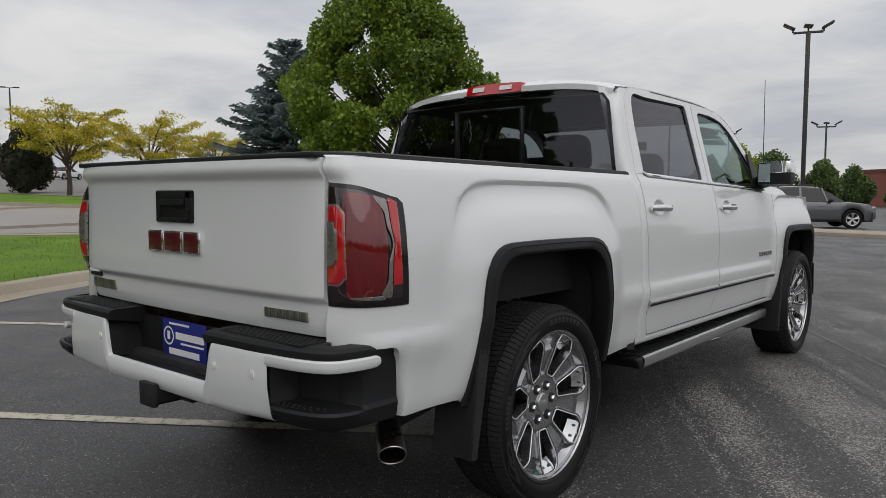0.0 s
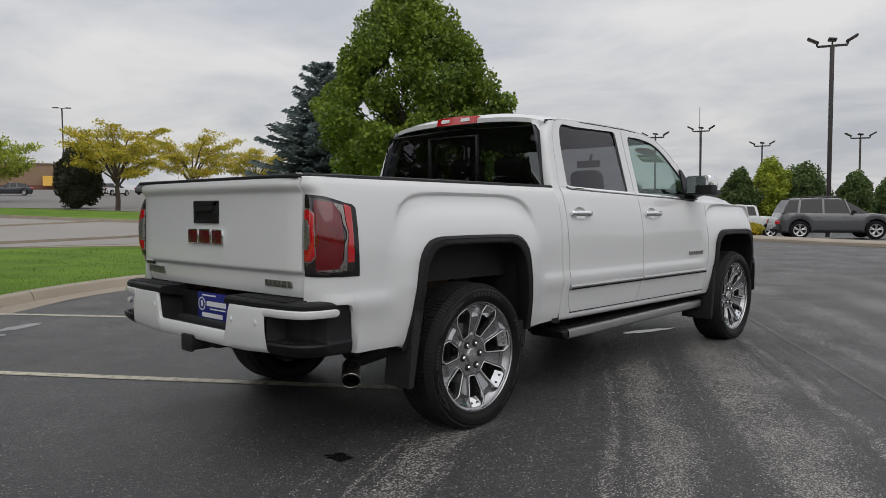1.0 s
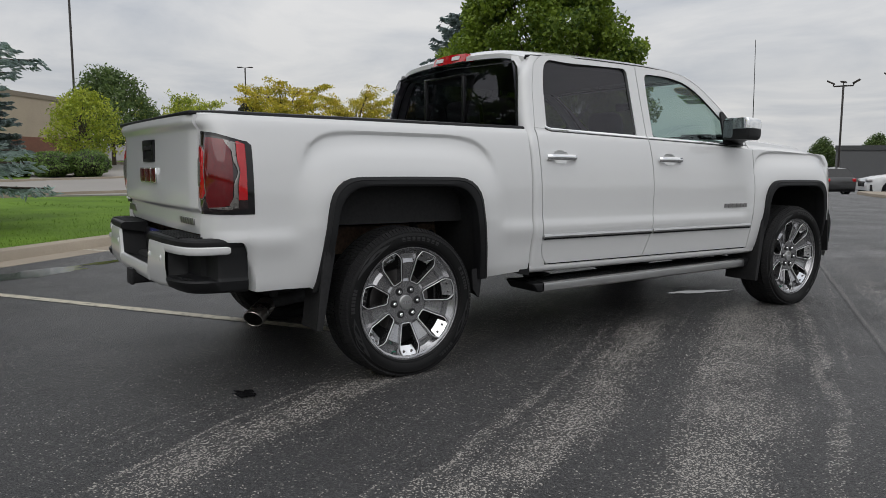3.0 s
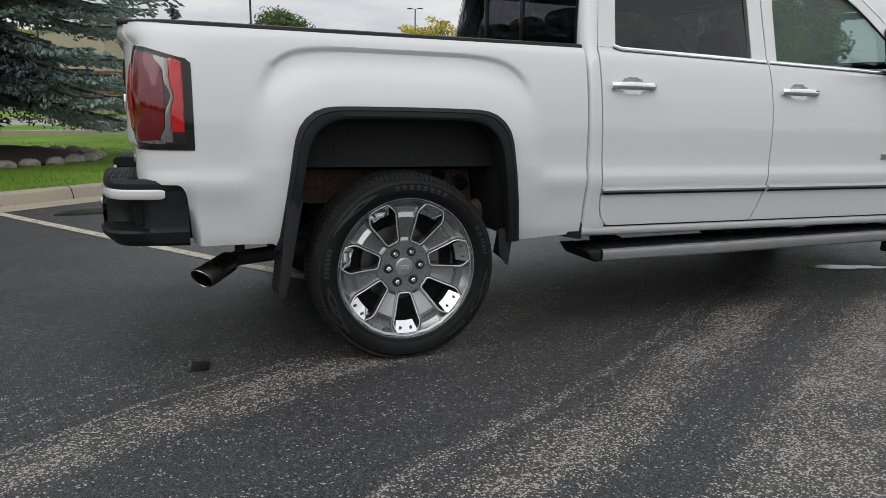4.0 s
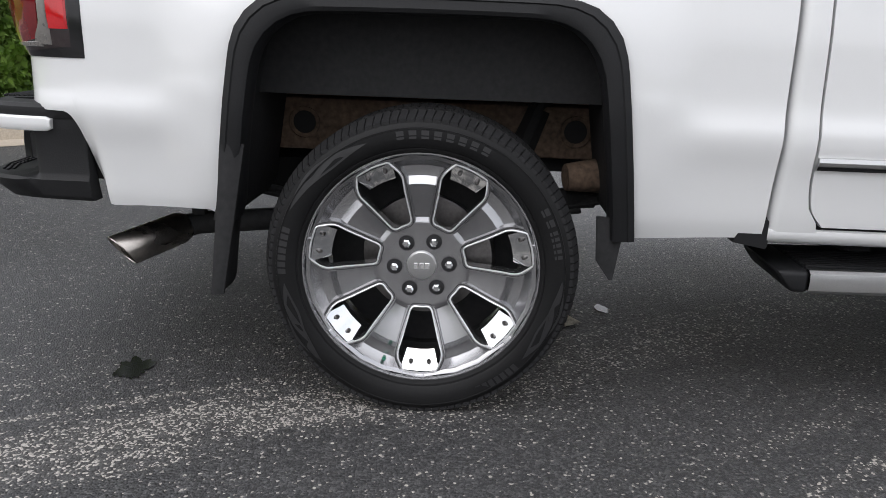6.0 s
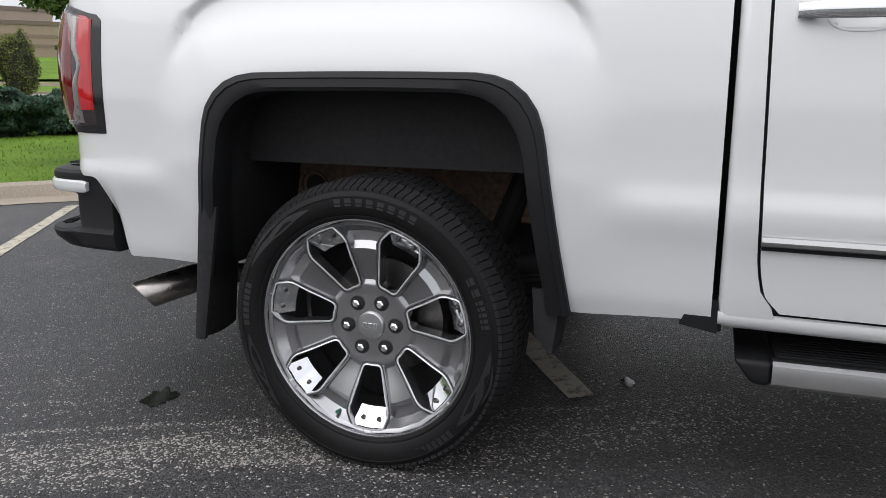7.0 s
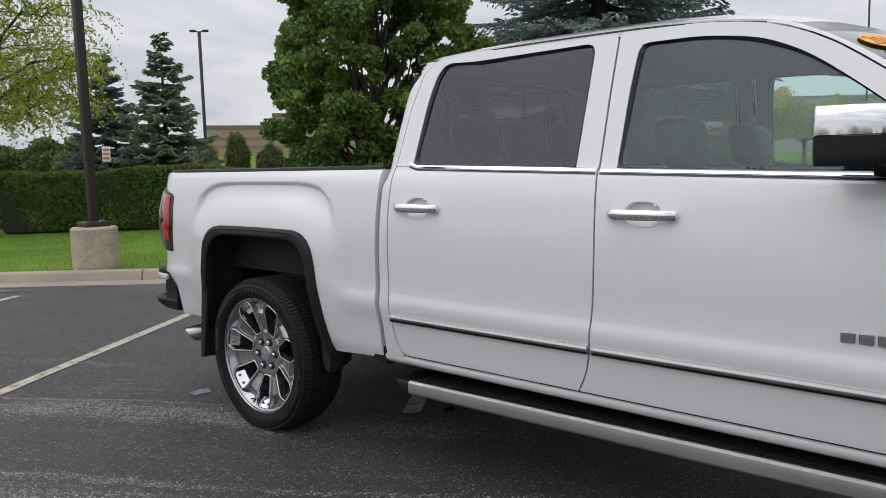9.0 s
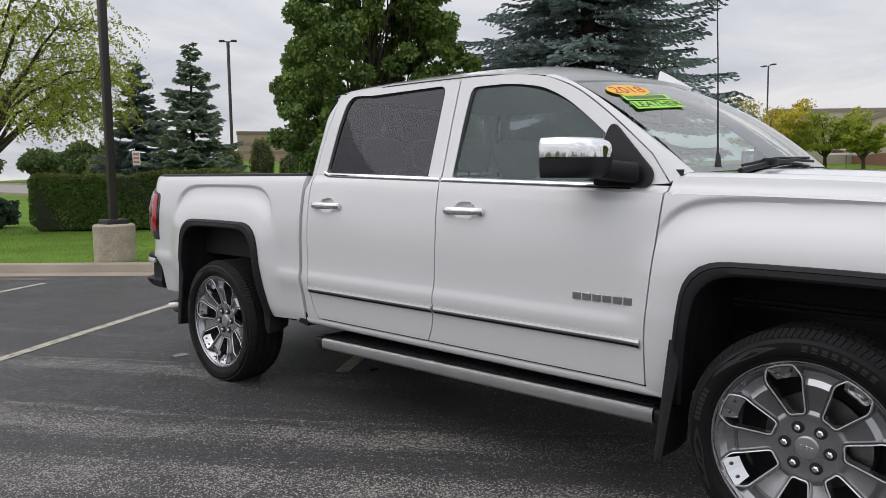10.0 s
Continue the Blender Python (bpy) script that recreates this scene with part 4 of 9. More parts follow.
def handle(yc, zc=1.176):
    """A chrome pull handle: a bowed bar on two feet."""
    def make():
        bm = bmesh.new()
        rows = []
        for k in range(17):
            t = -1 + 2 * k / 16
            y = yc + 0.122 * t
            x = side_x(y, zc) + 0.014 + 0.022 * (1 - t ** 4)
            w, h = 0.009 if abs(t) < 0.95 else 0.006, 0.0185 - 0.003 * t * t
            rows.append([bm.verts.new((x + w * math.cos(a), y, zc + h * math.sin(a))) for a in [q * math.pi / 5 for q in range(10)]])
        for r0, r1 in zip(rows, rows[1:]):
            for k in range(10):
                bm.faces.new((r0[k], r0[(k + 1) % 10], r1[(k + 1) % 10], r1[k]))
        bm.faces.new(rows[0])
        bm.faces.new(rows[-1][::-1])
        for s in (-0.100, 0.100):
            x = side_x(yc + s, zc)
            box(bm, x - 0.01, x + 0.022, yc + s - 0.016, yc + s + 0.016, zc - 0.014, zc + 0.014, 0.005)
        return bm
    return make


def handle_cup(yc, zc=1.178):
    """The hollow in the door skin behind a handle."""
    def make():
        bm = bmesh.new()
        rings = []
        for r, dx in ((1.06, 0.0002), (1.03, 0.0012), (0.98, 0.0008), (0.92, -0.004), (0.84, -0.011), (0.68, -0.018), (0.40, -0.021), (0.12, -0.022)):
            ring = []
            for q in range(36):
                a = q * math.pi / 18
                y, z = yc + 0.066 * r * math.copysign(abs(math.cos(a)) ** 0.71, math.cos(a)), zc + 0.042 * r * math.copysign(abs(math.sin(a)) ** 0.83, math.sin(a))
                ring.append(bm.verts.new((side_x(y, z) + dx, y, z)))
            rings.append(ring)
        for r0, r1 in zip(rings, rings[1:]):
            for k in range(36):
                bm.faces.new((r0[k], r0[(k + 1) % 36], r1[(k + 1) % 36], r1[k]))
        bm.faces.new(rings[-1])
        return bm
    return make


for nm, mk, win, tint, hy, b0, b1, s0, s1 in (("rear_door", rear_door, R_IN, TINTED, 1.115, 1.03, 1.936, 0.962, 1.935),
                                          ("front_door", front_door, F_IN, CLEAR, 2.13, 1.952, 2.96, 1.952, 3.045)):
    for flip in (False, True):
        def put(name, make, material, parent, label="", smooth=32):
            bm = make()
            return part(name, mirrored(bm) if flip else bm, material, parent, label, smooth, True)
        door = put(nm, mk, WHITE, truck, "white door with chrome handle and bright side strip")
        put("window", pane(win), tint, door, "dark privacy glass" if nm == "rear_door" else "light green tinted glass")
        put("window_seal", gasket(win), GLOSSBLACK, door)
        put("belt_moulding", belt_strip(b0, b1), CHROME, door, "thin chrome strip under the window")
        put("belt_edge", belt_strip(b0, b1, -0.0135, 0.42), GLOSSBLACK, door, "black line under the chrome strip")
        put("handle_cup", handle_cup(hy), WHITE, door)
        put("side_strip", side_trim(s0, s1), SATIN, door, "satin metal strip along the door")
        put("strip_shade", trim_shadow(s0, s1), BLACK, door)
        put("handle", handle(hy), CHROME, door, "chrome door handle")


def dark_fill():
    """Door shuts and jambs behind the gaps."""
    bm = bmesh.new()
    for e in (REAR_EDGE, MID_EDGE, FRONT_EDGE):
        zs = list(np.linspace(0.49, 1.36, 18))
        strip(bm, [(side_x(e(z) - 0.03, z) - 0.022, e(z) - 0.03, z) for z in zs], [(side_x(e(z) + 0.03, z) - 0.022, e(z) + 0.03, z) for z in zs], 1)
    strip(bm, [(side_x(y, 0.54) - 0.02, y, 0.54) for y in np.linspace(0.96, 3.06, 20)], [(side_x(y, 0.50) - 0.02, y, 0.50) for y in np.linspace(0.96, 3.06, 20)], 1)
    for pts in (R_OUT, F_OUT):
        a = resample([(0, y, z) for y, z in pts], 30)
        strip(bm, [on_flank(p, -0.018) - Vector((0, 0.0, 0)) for p in a], [on_flank((0, p[1], p[2]), -0.045) for p in a], 1)
    zs = list(np.linspace(0.50, 1.33, 14))
    strip(bm, [(side_x(0.86, z) - 0.16, 0.83, z) for z in zs], [(side_x(0.9, z) - 0.16, 0.92, z) for z in zs], 1)
    box(bm, 0.60, 0.76, 0.875, 0.882, 0.5, 1.33)
    return bm


pair("door_jamb", dark_fill, SEAM, truck)


def rocker():
    bm = bmesh.new()
    rows = []
    for k in range(31):
        y = 0.885 + (3.155 - 0.885) * k / 30
        rows.append([bm.verts.new((x, y, z)) for x, z in ((side_x(y, 0.515) - 0.012, 0.516), (side_x(y, 0.51) - 0.002, 0.512), (side_x(y, 0.50) + 0.003, 0.503), (side_x(y, 0.49) + 0.001, 0.488), (0.896, 0.474), (0.872, 0.467), (0.78, 0.467))])
    for r0, r1 in zip(rows, rows[1:]):
        for j in range(6):
            bm.faces.new((r0[j], r1[j], r1[j + 1], r0[j + 1]))
    bm.faces.new(rows[0])
    bm.faces.new(rows[-1][::-1])
    return bm


pair("rocker_panel", rocker, WHITE, truck, "white sill below the doors")


def back_y(z):
    return 0.884 + 0.045 * ease(1.30, 1.80, z)


def cab_corner():
    bm = bmesh.new()
    zs = list(np.linspace(0.50, 1.34, 24)) + list(np.linspace(1.36, 1.802, 22))
    rows = []
    for z in zs:
        xs, ye = side_x(0.94, z), (REAR_EDGE(z) if z < belt(0.95) else np.interp(z, [q for _, q in R_OUT[:4]], [q for q, _ in R_OUT[:4]])) - GAP
        yb = back_y(z) + 0.070 * ease(1.64, 1.80, z) ** 1.6
        low = z < 1.30
        r = 0.022 if low else 0.055
        row = [(xs - 0.03, ye + 0.002, z), (xs, ye, z), (xs, max(yb + r, yb + (ye - yb) * 0.6), z)]
        for k in range(5):
            a = k / 4 * math.pi / 2
            row.append((xs - r + r * math.cos(a), yb + r - r * math.sin(a), z))
        row += [(xs - r - 0.03, back_y(z) + 0.002, z)]
        rows.append([bm.verts.new(p) for p in row])
    for r0, r1 in zip(rows, rows[1:]):
        for k in range(len(r0) - 1):
            bm.faces.new((r0[k], r0[k + 1], r1[k + 1], r1[k]))
    return bm


pair("cab_corner_pillar", cab_corner, WHITE, truck, "white rear corner of the cab")


def cab_back():
    bm = bmesh.new()

    def at(u, v):
        z = 0.52 + (1.36 - 0.52) * v
        return ((2 * u - 1) * (side_x(0.94, z) - 0.05), back_y(z) + 0.003, z)
    sheet(bm, at, 8, 12)
    return bm


part("cab_back_panel", cab_back(), WHITE, truck, "white back wall of the cab", rake=True)


def back_glass(x0, x1, z0, z1, off, taper=0.075):
    bm = bmesh.new()

    def at(u, v):
        z = z0 + (z1 - z0) * v
        x = x0 + (x1 - x0) * u
        k = 1 - taper * (z - 1.36) / 0.42 * 1.25
        return (x * k, back_y(z) - off, z + (0.024 * (1 - (x / 0.78) ** 2) - 0.035 * abs(x / 0.785) ** 10) * v)
    sheet(bm, at, 16, 10)
    return bm


part("back_window", back_glass(-0.785, 0.785, 1.352, 1.785, 0.004), TINTED, truck, "dark tinted back window", rake=True)
ws_bm = bmesh.new()
for xa, xb, za, zb in ((-0.245, -0.225, 1.36, 1.72), (0.215, 0.235, 1.36, 1.72), (-0.25, 0.24, 1.715, 1.728)):
    box(ws_bm, xa, xb, back_y(1.5) - 0.028, back_y(1.5) - 0.005, za, zb, 0.003)
part("sliding_window_frame", ws_bm, GLOSSBLACK, truck, "black frame of the sliding pane", rake=True)


def back_seal():
    bm = bmesh.new()
    a = [(-0.80, 1.345), (-0.733, 1.725), (-0.695, 1.768), (0.0, 1.792), (0.695, 1.768), (0.733, 1.725), (0.80, 1.345)]
    for (xa, za), (xb, zb) in zip(a, a[1:]):
        n = 10
        strip(bm, [(xa + (xb - xa) * t / n, back_y(za + (zb - za) * t / n) - 0.0035, za + (zb - za) * t / n) for t in range(n + 1)],
              [((xa + (xb - xa) * t / n) * 0.975, back_y(za + (zb - za) * t / n) - 0.006, (za + (zb - za) * t / n) - (0.012 if abs(za - zb) < 0.03 else 0)) for t in range(n + 1)], 1)
    return bm


part("back_window_seal", back_seal(), GLOSSBLACK, truck, rake=True)

roof_edge = curve([0.90, 1.05, 1.25, 1.60, 2.00, 2.30, 2.50, 2.66], [1.798, 1.814, 1.824, 1.830, 1.828, 1.812, 1.784, 1.738])


def roof():
    bm = bmesh.new()

    def at(u, v):
        s = 2 * u - 1
        y0, y1 = 0.925 + 0.075 * abs(s) ** 6, 2.70 - 0.14 * s * s
        y = y0 + (y1 - y0) * v
        half = 0.741 - 0.010 * ease(1.6, 0.9, y) - 0.03 * max(0.0, (y - 2.3) / 0.8) ** 2
        return (s * half, y, roof_edge(y) + 0.074 * (1 - abs(s) ** 3.0) * (1 - 0.25 * ease(2.2, 2.8, y)) - 0.030 * (1 - abs(s) ** 3) * ease(1.02, 0.915, y) ** 1.6 - 0.030 * abs(s) ** 8 * ease(1.10, 0.95, y))
    sheet(bm, at, 28, 30, (0, 0, -1), 0.03)
    return bm


part("roof", roof(), WHITE, truck, "white cab roof", rake=True)


def pillar():
    """The windscreen pillar between the front door and the glass."""
    bm = bmesh.new()
    a = resample([(0, y, z) for y, z in F_OUT[9:]], 24)
    b = [(0.712 - 0.010 * t, 2.56 + 0.60 * t ** 0.95, 1.760 - 0.410 * t + 0.012 * math.sin(math.pi * t)) for t in [k / 23 for k in range(24)]]
    b = [(0.706 + 0.045 * k / 23, q[1], q[2]) for k, q in enumerate(b)]
    rows = strip(bm, [on_flank((0, p[1] + 0.004, p[2] + 0.004)) for p in a], b, 4)
    for r in rows:
        for k in (1, 2, 3):
            r[k].co += Vector((0.010, 0.006, 0.010)) * math.sin(math.pi * k / 4)
    return bm


pair("windscreen_pillar", pillar, WHITE, truck)


def rail_strip():
    bm = bmesh.new()
    ys = list(np.linspace(0.98, 2.46, 40))
    a = [(0.7405 - 0.010 * ease(1.6, 0.9, y) - 0.03 * max(0.0, (y - 2.3) / 0.8) ** 2, y, roof_edge(y) - 0.004) for y in ys]
    b = [(p[0] + 0.0015, p[1], p[2] - 0.007) for p in a]
    strip(bm, a, b, 1)
    strip(bm, b, [(p[0] - 0.01, p[1], p[2] - 0.02) for p in b], 1)
    return bm


pair("roof_ditch_seal", rail_strip, GLOSSBLACK, truck)


def windscreen(off=0.0):
    bm = bmesh.new()

    def at(u, v):
        s = 2 * u - 1
        p = Vector((0.70 * s, 2.69 - 0.13 * s * s, 1.788 - 0.026 * s * s)).lerp(Vector((0.752 * s, 3.38 - 0.22 * s * s, 1.372 - 0.025 * s * s)), v)
        return p + Vector((0, 0.020, 0.035)) * math.sin(math.pi * v) * (1 - 0.3 * s * s) + Vector((0, 0.82, 0.57)) * off
    g = sheet(bm, at, 24, 16)
    return bm


part("windscreen", windscreen(), WINDSHIELD, truck, "clear raked windscreen with stickers inside", rake=True)
ws_edge = bmesh.new()
for v0, v1 in ((0.0, 0.03), (0.95, 1.0)):
    def band_at(u, v):
        s = 2 * u - 1
        w = v0 + (v1 - v0) * v
        p = Vector((0.70 * s, 2.69 - 0.13 * s * s, 1.788 - 0.026 * s * s)).lerp(Vector((0.752 * s, 3.38 - 0.22 * s * s, 1.372 - 0.025 * s * s)), w)
        return p + Vector((0, 0.020, 0.035)) * math.sin(math.pi * w) * (1 - 0.3 * s * s) - Vector((0, 0.004, 0.003))
    sheet(ws_edge, band_at, 24, 2)
part("windscreen_band", ws_edge, GLOSSBLACK, truck, rake=True)


def hood():
    bm = bmesh.new()

    def at(u, v):
        s = 2 * u - 1
        y0 = 3.40 - 0.23 * s * s - 0.02
        y = y0 + (4.46 - 0.20 * s * s - y0) * v
        half = 0.775 - 0.05 * v
        z = 1.330 - 0.03 * v - 0.16 * ease(0.70, 1.0, v) ** 2
        bulge = 0.024 * (1 - ease(0.50, 0.72, abs(s))) + 0.012 * (1 - abs(s) ** 2)
        return (s * half, y, z + bulge * (1 - 0.2 * v))
    sheet(bm, at, 40, 26, (0, 0, -1), 0.03)
    return bm


part("hood", hood(), WHITE, truck, "white hood with a raised middle", rake=True)
part("cowl", (lambda bm: (sheet(bm, lambda u, v: ((2 * u - 1) * 0.76, 3.36 - 0.22 * (2 * u - 1) ** 2 + 0.06 * v, 1.352 - 0.02 * (2 * u - 1) ** 2 - 0.012 * v), 20, 2), bm)[1])(bmesh.new()), BLACK, truck, "black plastic cowl", rake=True)


def wiper():
    bm = tube(bmesh.new(), [(0.66, 3.30, 1.352), (0.45, 3.335, 1.385), (0.20, 3.36, 1.40), (0.02, 3.375, 1.395)], [0.012, 0.010, 0.007, 0.006], 8)
    tube(bm, [(0.60, 3.285, 1.375), (0.35, 3.325, 1.405), (0.05, 3.365, 1.41)], 0.006, 6)
    box(bm, 0.40, 0.47, 3.31, 3.36, 1.375, 1.405, 0.008)
    return bm


part("wiper", wiper(), BLACK, truck, "black windscreen wiper", rake=True)


def fender():
    bm = bmesh.new()
    out = arch(AXLE_F, ARCH_W[AXLE_F], ARCH_H[AXLE_F], n=56, back=0.0)
    rows = []
    for k in [q / 5 for q in range(6)]:
        row = []
        z0 = 0.50
        for z in list(np.linspace(z0, 1.10, 18)) + list(np.linspace(1.10, 1.325, 34))[1:]:
            y0 = FRONT_EDGE(z) + GAP
            yy = y0 + (AXLE_F - ARCH_W[AXLE_F] - y0) * k
            row.append(bm.verts.new(on_flank((0, yy, z))))
        rows.append(row)
    tops = curve([3.1, 3.5, 3.9, 4.15, 4.30], [1.335, 1.325, 1.305, 1.26, 1.18])
    for y, z0 in out[1:] + [(4.20, 0.62), (4.25, 0.70), (4.30, 0.78)]:
        zt = tops(y)
        rows.append([bm.verts.new(on_flank((0, y, z))) for z in list(np.linspace(z0, min(1.10, zt - 0.05), 18)) + list(np.linspace(min(1.10, zt - 0.05), zt, 34))[1:]])
    for r0, r1 in zip(rows, rows[1:]):
        for a, b, c, d in zip(r0, r1, r1[1:], r0[1:]):
            bm.faces.new((a, b, c, d))
    top = [bm.verts.new(r[-1].co + Vector((-0.03, 0, 0.012))) for r in rows]
    top2 = [bm.verts.new(r[-1].co + Vector((-0.13, 0, 0.016))) for r in rows]
    for k in range(len(rows) - 1):
        bm.faces.new((rows[k][-1], rows[k + 1][-1], top[k + 1], top[k]))
        bm.faces.new((top[k], top[k + 1], top2[k + 1], top2[k]))
    edge = [bm.verts.new(v.co + Vector((-0.03, 0.002, 0))) for v in rows[0]]
    for k in range(len(edge) - 1):
        bm.faces.new((rows[0][k], rows[0][k + 1], edge[k + 1], edge[k]))
    return bm


pair("front_fender", fender, WHITE, truck, "white front fender with squared wheel arch")


def front_end():
    bm = bmesh.new()

    def at(u, v):
        s = 2 * u - 1
        z = 0.37 + (1.17 - 0.37) * v
        wide = 0.955 - 0.06 * ease(0.62, 1.0, z) - 0.03 * ease(0.50, 0.40, z)
        return (s * wide, 4.52 - 0.10 * s * s - 0.24 * s ** 10 + 0.05 * (1 - abs(2 * v - 0.8)), z)
    sheet(bm, at, 24, 10)
    return bm


part("front_bumper", front_end(), WHITE, truck, "white front bumper", rake=True)
part("grille", (lambda bm: (sheet(bm, lambda u, v: ((2 * u - 1) * 0.48, 4.575, 0.78 + 0.34 * v), 6, 6, (0, -1, 0), 0.03), bm)[1])(bmesh.new()), CHROME, truck, "chrome grille", rake=True)
pair("headlight", lambda: (lambda bm: (sheet(bm, lambda u, v: (0.56 + 0.30 * u, 4.55 - 0.26 * u ** 2.5, 0.98 + 0.17 * v), 8, 4, (0, -1, 0), 0.03), bm)[1])(bmesh.new()), SMOKE, truck, "wrap-around headlight")


# tailgate
def gate():
    bm = bmesh.new()
    zs = list(np.linspace(0.775, 0.86, 5)) + list(np.linspace(0.87, 0.915, 9)) + list(np.linspace(0.95, 1.25, 9)) + list(np.linspace(1.262, 1.338, 12))

    def at(u, v):
        z = zs[round(v * (len(zs) - 1))]
        x = (2 * u - 1) * 0.792
        corner = 0.018 * ease(0.90, 1.0, abs(2 * u - 1)) ** 2
        return (x, gate_y(x, z) + corner, z)
    sheet(bm, at, 32, len(zs) - 1, (0, 1, 0), 0.05)
    return bm


tailgate = part("tailgate", gate(), WHITE, truck, "white tailgate with red emblem bar and black handle", rake=True)
part("tailgate_cap", boxed(-0.79, 0.79, -1.085, -0.99, 1.336, 1.356, 0.008), BLACK, tailgate, "black plastic cap", rake=True)


def gate_handle():
    bm = bmesh.new()
    x0, x1, z0, z1 = -0.125, 0.125, 1.118, 1.238
    y = gate_y(0, 1.18)
    box(bm, x0, x1, y - 0.012, y + 0.02, z1 - 0.035, z1, 0.008)
    box(bm, x0, x1, y - 0.012, y + 0.02, z0, z0 + 0.018, 0.006)
    box(bm, x0, x0 + 0.03, y - 0.012, y + 0.02, z0, z1, 0.008)
    box(bm, x1 - 0.045, x1, y - 0.012, y + 0.02, z0, z1, 0.008)
    box(bm, x0 + 0.02, x1 - 0.02, y - 0.002, y + 0.002, z0 + 0.01, z1 - 0.01)
    box(bm, x0 + 0.035, x1 - 0.05, y - 0.016, y + 0.0, z0 + 0.062, z0 + 0.088, 0.006)
    tube(bm, [(x1 - 0.022, y - 0.010, 1.165), (x1 - 0.022, y - 0.016, 1.165)], 0.011, 14)
    return bm


part("tailgate_handle", gate_handle(), BLACK, tailgate, "black recessed tailgate handle", rake=True)


def block_mark(bm, x0, x1, z0, z1, surf, t, bev=0.004):
    y = surf((x0 + x1) / 2, (z0 + z1) / 2)
    box(bm, x0, x1, y - t, y + 0.004, z0, z1, bev)


emb, emb2 = bmesh.new(), bmesh.new()
for x0, x1 in ((-0.178, -0.071), (-0.061, 0.061), (0.071, 0.178)):
    block_mark(emb, x0, x1, 1.005, 1.088, gate_y, 0.013, 0.006)
    block_mark(emb2, x0 + 0.007, x1 - 0.007, 1.012, 1.081, gate_y, 0.0155, 0.003)
part("emblem_rim", emb, CHROME, tailgate, "chrome rim of the emblem blocks", rake=True)
part("emblem", emb2, REDPAINT, tailgate, "dark red enamel emblem blocks", rake=True)


def lettering(x0, x1, z0, z1, n, t=0.007):
    """A badge reduced to a row of short chrome marks."""
    w = (x1 - x0) / n
    for k in range(n):
        bm = bmesh.new()
        a = x0 + k * w
        block_mark(bm, a + w * 0.08, a + w * 0.92, z0, z1, gate_y, t, 0.002)
        part("badge_mark", bm, SMOKECHROME, tailgate, "chrome badge mark", rake=True)


lettering(-0.745, -0.535, 0.818, 0.858, 6)
lettering(0.50, 0.715, 0.818, 0.850, 6)
dl = bmesh.new()
block_mark(dl, -0.752, -0.655, 0.868, 0.908, gate_y, 0.003, 0.001)
part("dealer_label", dl, BLACKPRINT, tailgate, "small black dealer label", rake=True)
dl = bmesh.new()
block_mark(dl, -0.745, -0.662, 0.887, 0.900, gate_y, 0.0045, 0.0005)
block_mark(dl, -0.735, -0.672, 0.874, 0.879, gate_y, 0.0045, 0.0005)
part("label_print", dl, WHITEMARK, tailgate, rake=True)

# tail lights wrap round the bed's corner
_c = resample(CORNER, 60)
_pts = [bed_point(y, dx, 1.08) for y, dx in _c]
_s = np.concatenate([[0], np.cumsum([(b - a).length for a, b in zip(_pts, _pts[1:])])])


def lamp_point(s, z, off):
    """s: metres round the corner from the lamp's outer edge towards the tailgate."""
    s0 = s + 0.075
    y, dx = np.interp(s0, _s, [c[0] for c in _c]), np.interp(s0, _s, [c[1] for c in _c])
    e = 0.004
    y2, dx2 = np.interp(s0 + e, _s, [c[0] for c in _c]), np.interp(s0 + e, _s, [c[1] for c in _c])
    y1, dx1 = np.interp(s0 - e, _s, [c[0] for c in _c]), np.interp(s0 - e, _s, [c[1] for c in _c])
    a, b = bed_point(y1, dx1, z), bed_point(y2, dx2, z)
    t = (b - a).normalized()
    nrm = Vector((-t.y, t.x, 0)).normalized()
    if nrm.x < 0 and nrm.y > 0:
        nrm = -nrm
    bulge = 0.026 * ease(0.02, 0.13, s) * (1 - ease(0.20, 0.30, s)) * math.sin(math.pi * min(1.0, max(0.0, (z - 0.878) / 0.385))) ** 0.8
    return bed_point(y, dx, z) + nrm * (off + bulge)


S_END = _s[-1] - 0.075 - 0.002


def lamp_patch(left, right, z0, z1, off, round_=0.0, depth=0.004, n=14):
    """A raised piece of lens between two edges s = left(z), right(z); z0, z1 may depend on s."""
    def make():
        bm = bmesh.new()

        def at(u, v):
            za = z0 if not callable(z0) else z0(left(0) * (1 - u) + right(0) * u)
            zb = z1 if not callable(z1) else z1(left(0) * (1 - u) + right(0) * u)
            z = za + (zb - za) * v
            s = left(z) * (1 - u) + right(z) * u
            rim = min(u, 1 - u) * 8, min(v, 1 - v) * 12
            o = off - depth * 0.35 * (1 - min(1, rim[0])) - depth * 0.35 * (1 - min(1, rim[1]))
            return lamp_point(min(s, S_END), z, o)
        g = sheet(bm, at, n, 22)
        rim = [g[i][0] for i in range(n + 1)] + [g[n][j] for j in range(1, 23)] + [g[i][22] for i in range(n - 1, -1, -1)] + [g[0][j] for j in range(21, 0, -1)]
        c = Vector((0.6, -0.6, 1.08))
        low = [bm.verts.new(v.co + Vector((c.x - v.co.x, c.y - v.co.y, 0)).normalized() * depth * 1.5) for v in rim]
        for k in range(len(rim)):
            bm.faces.new((rim[k], rim[(k + 1) % len(rim)], low[(k + 1) % len(rim)], low[k]))
        return bm
    return make


def lamp_top(s):
    return 1.216 + 0.036 * ease(0.0, 0.19, s) + 0.010 * ease(0.10, 0.30, s) - 0.016 * ease(0.022, 0.0, s)


def const(v):
    return lambda z: v


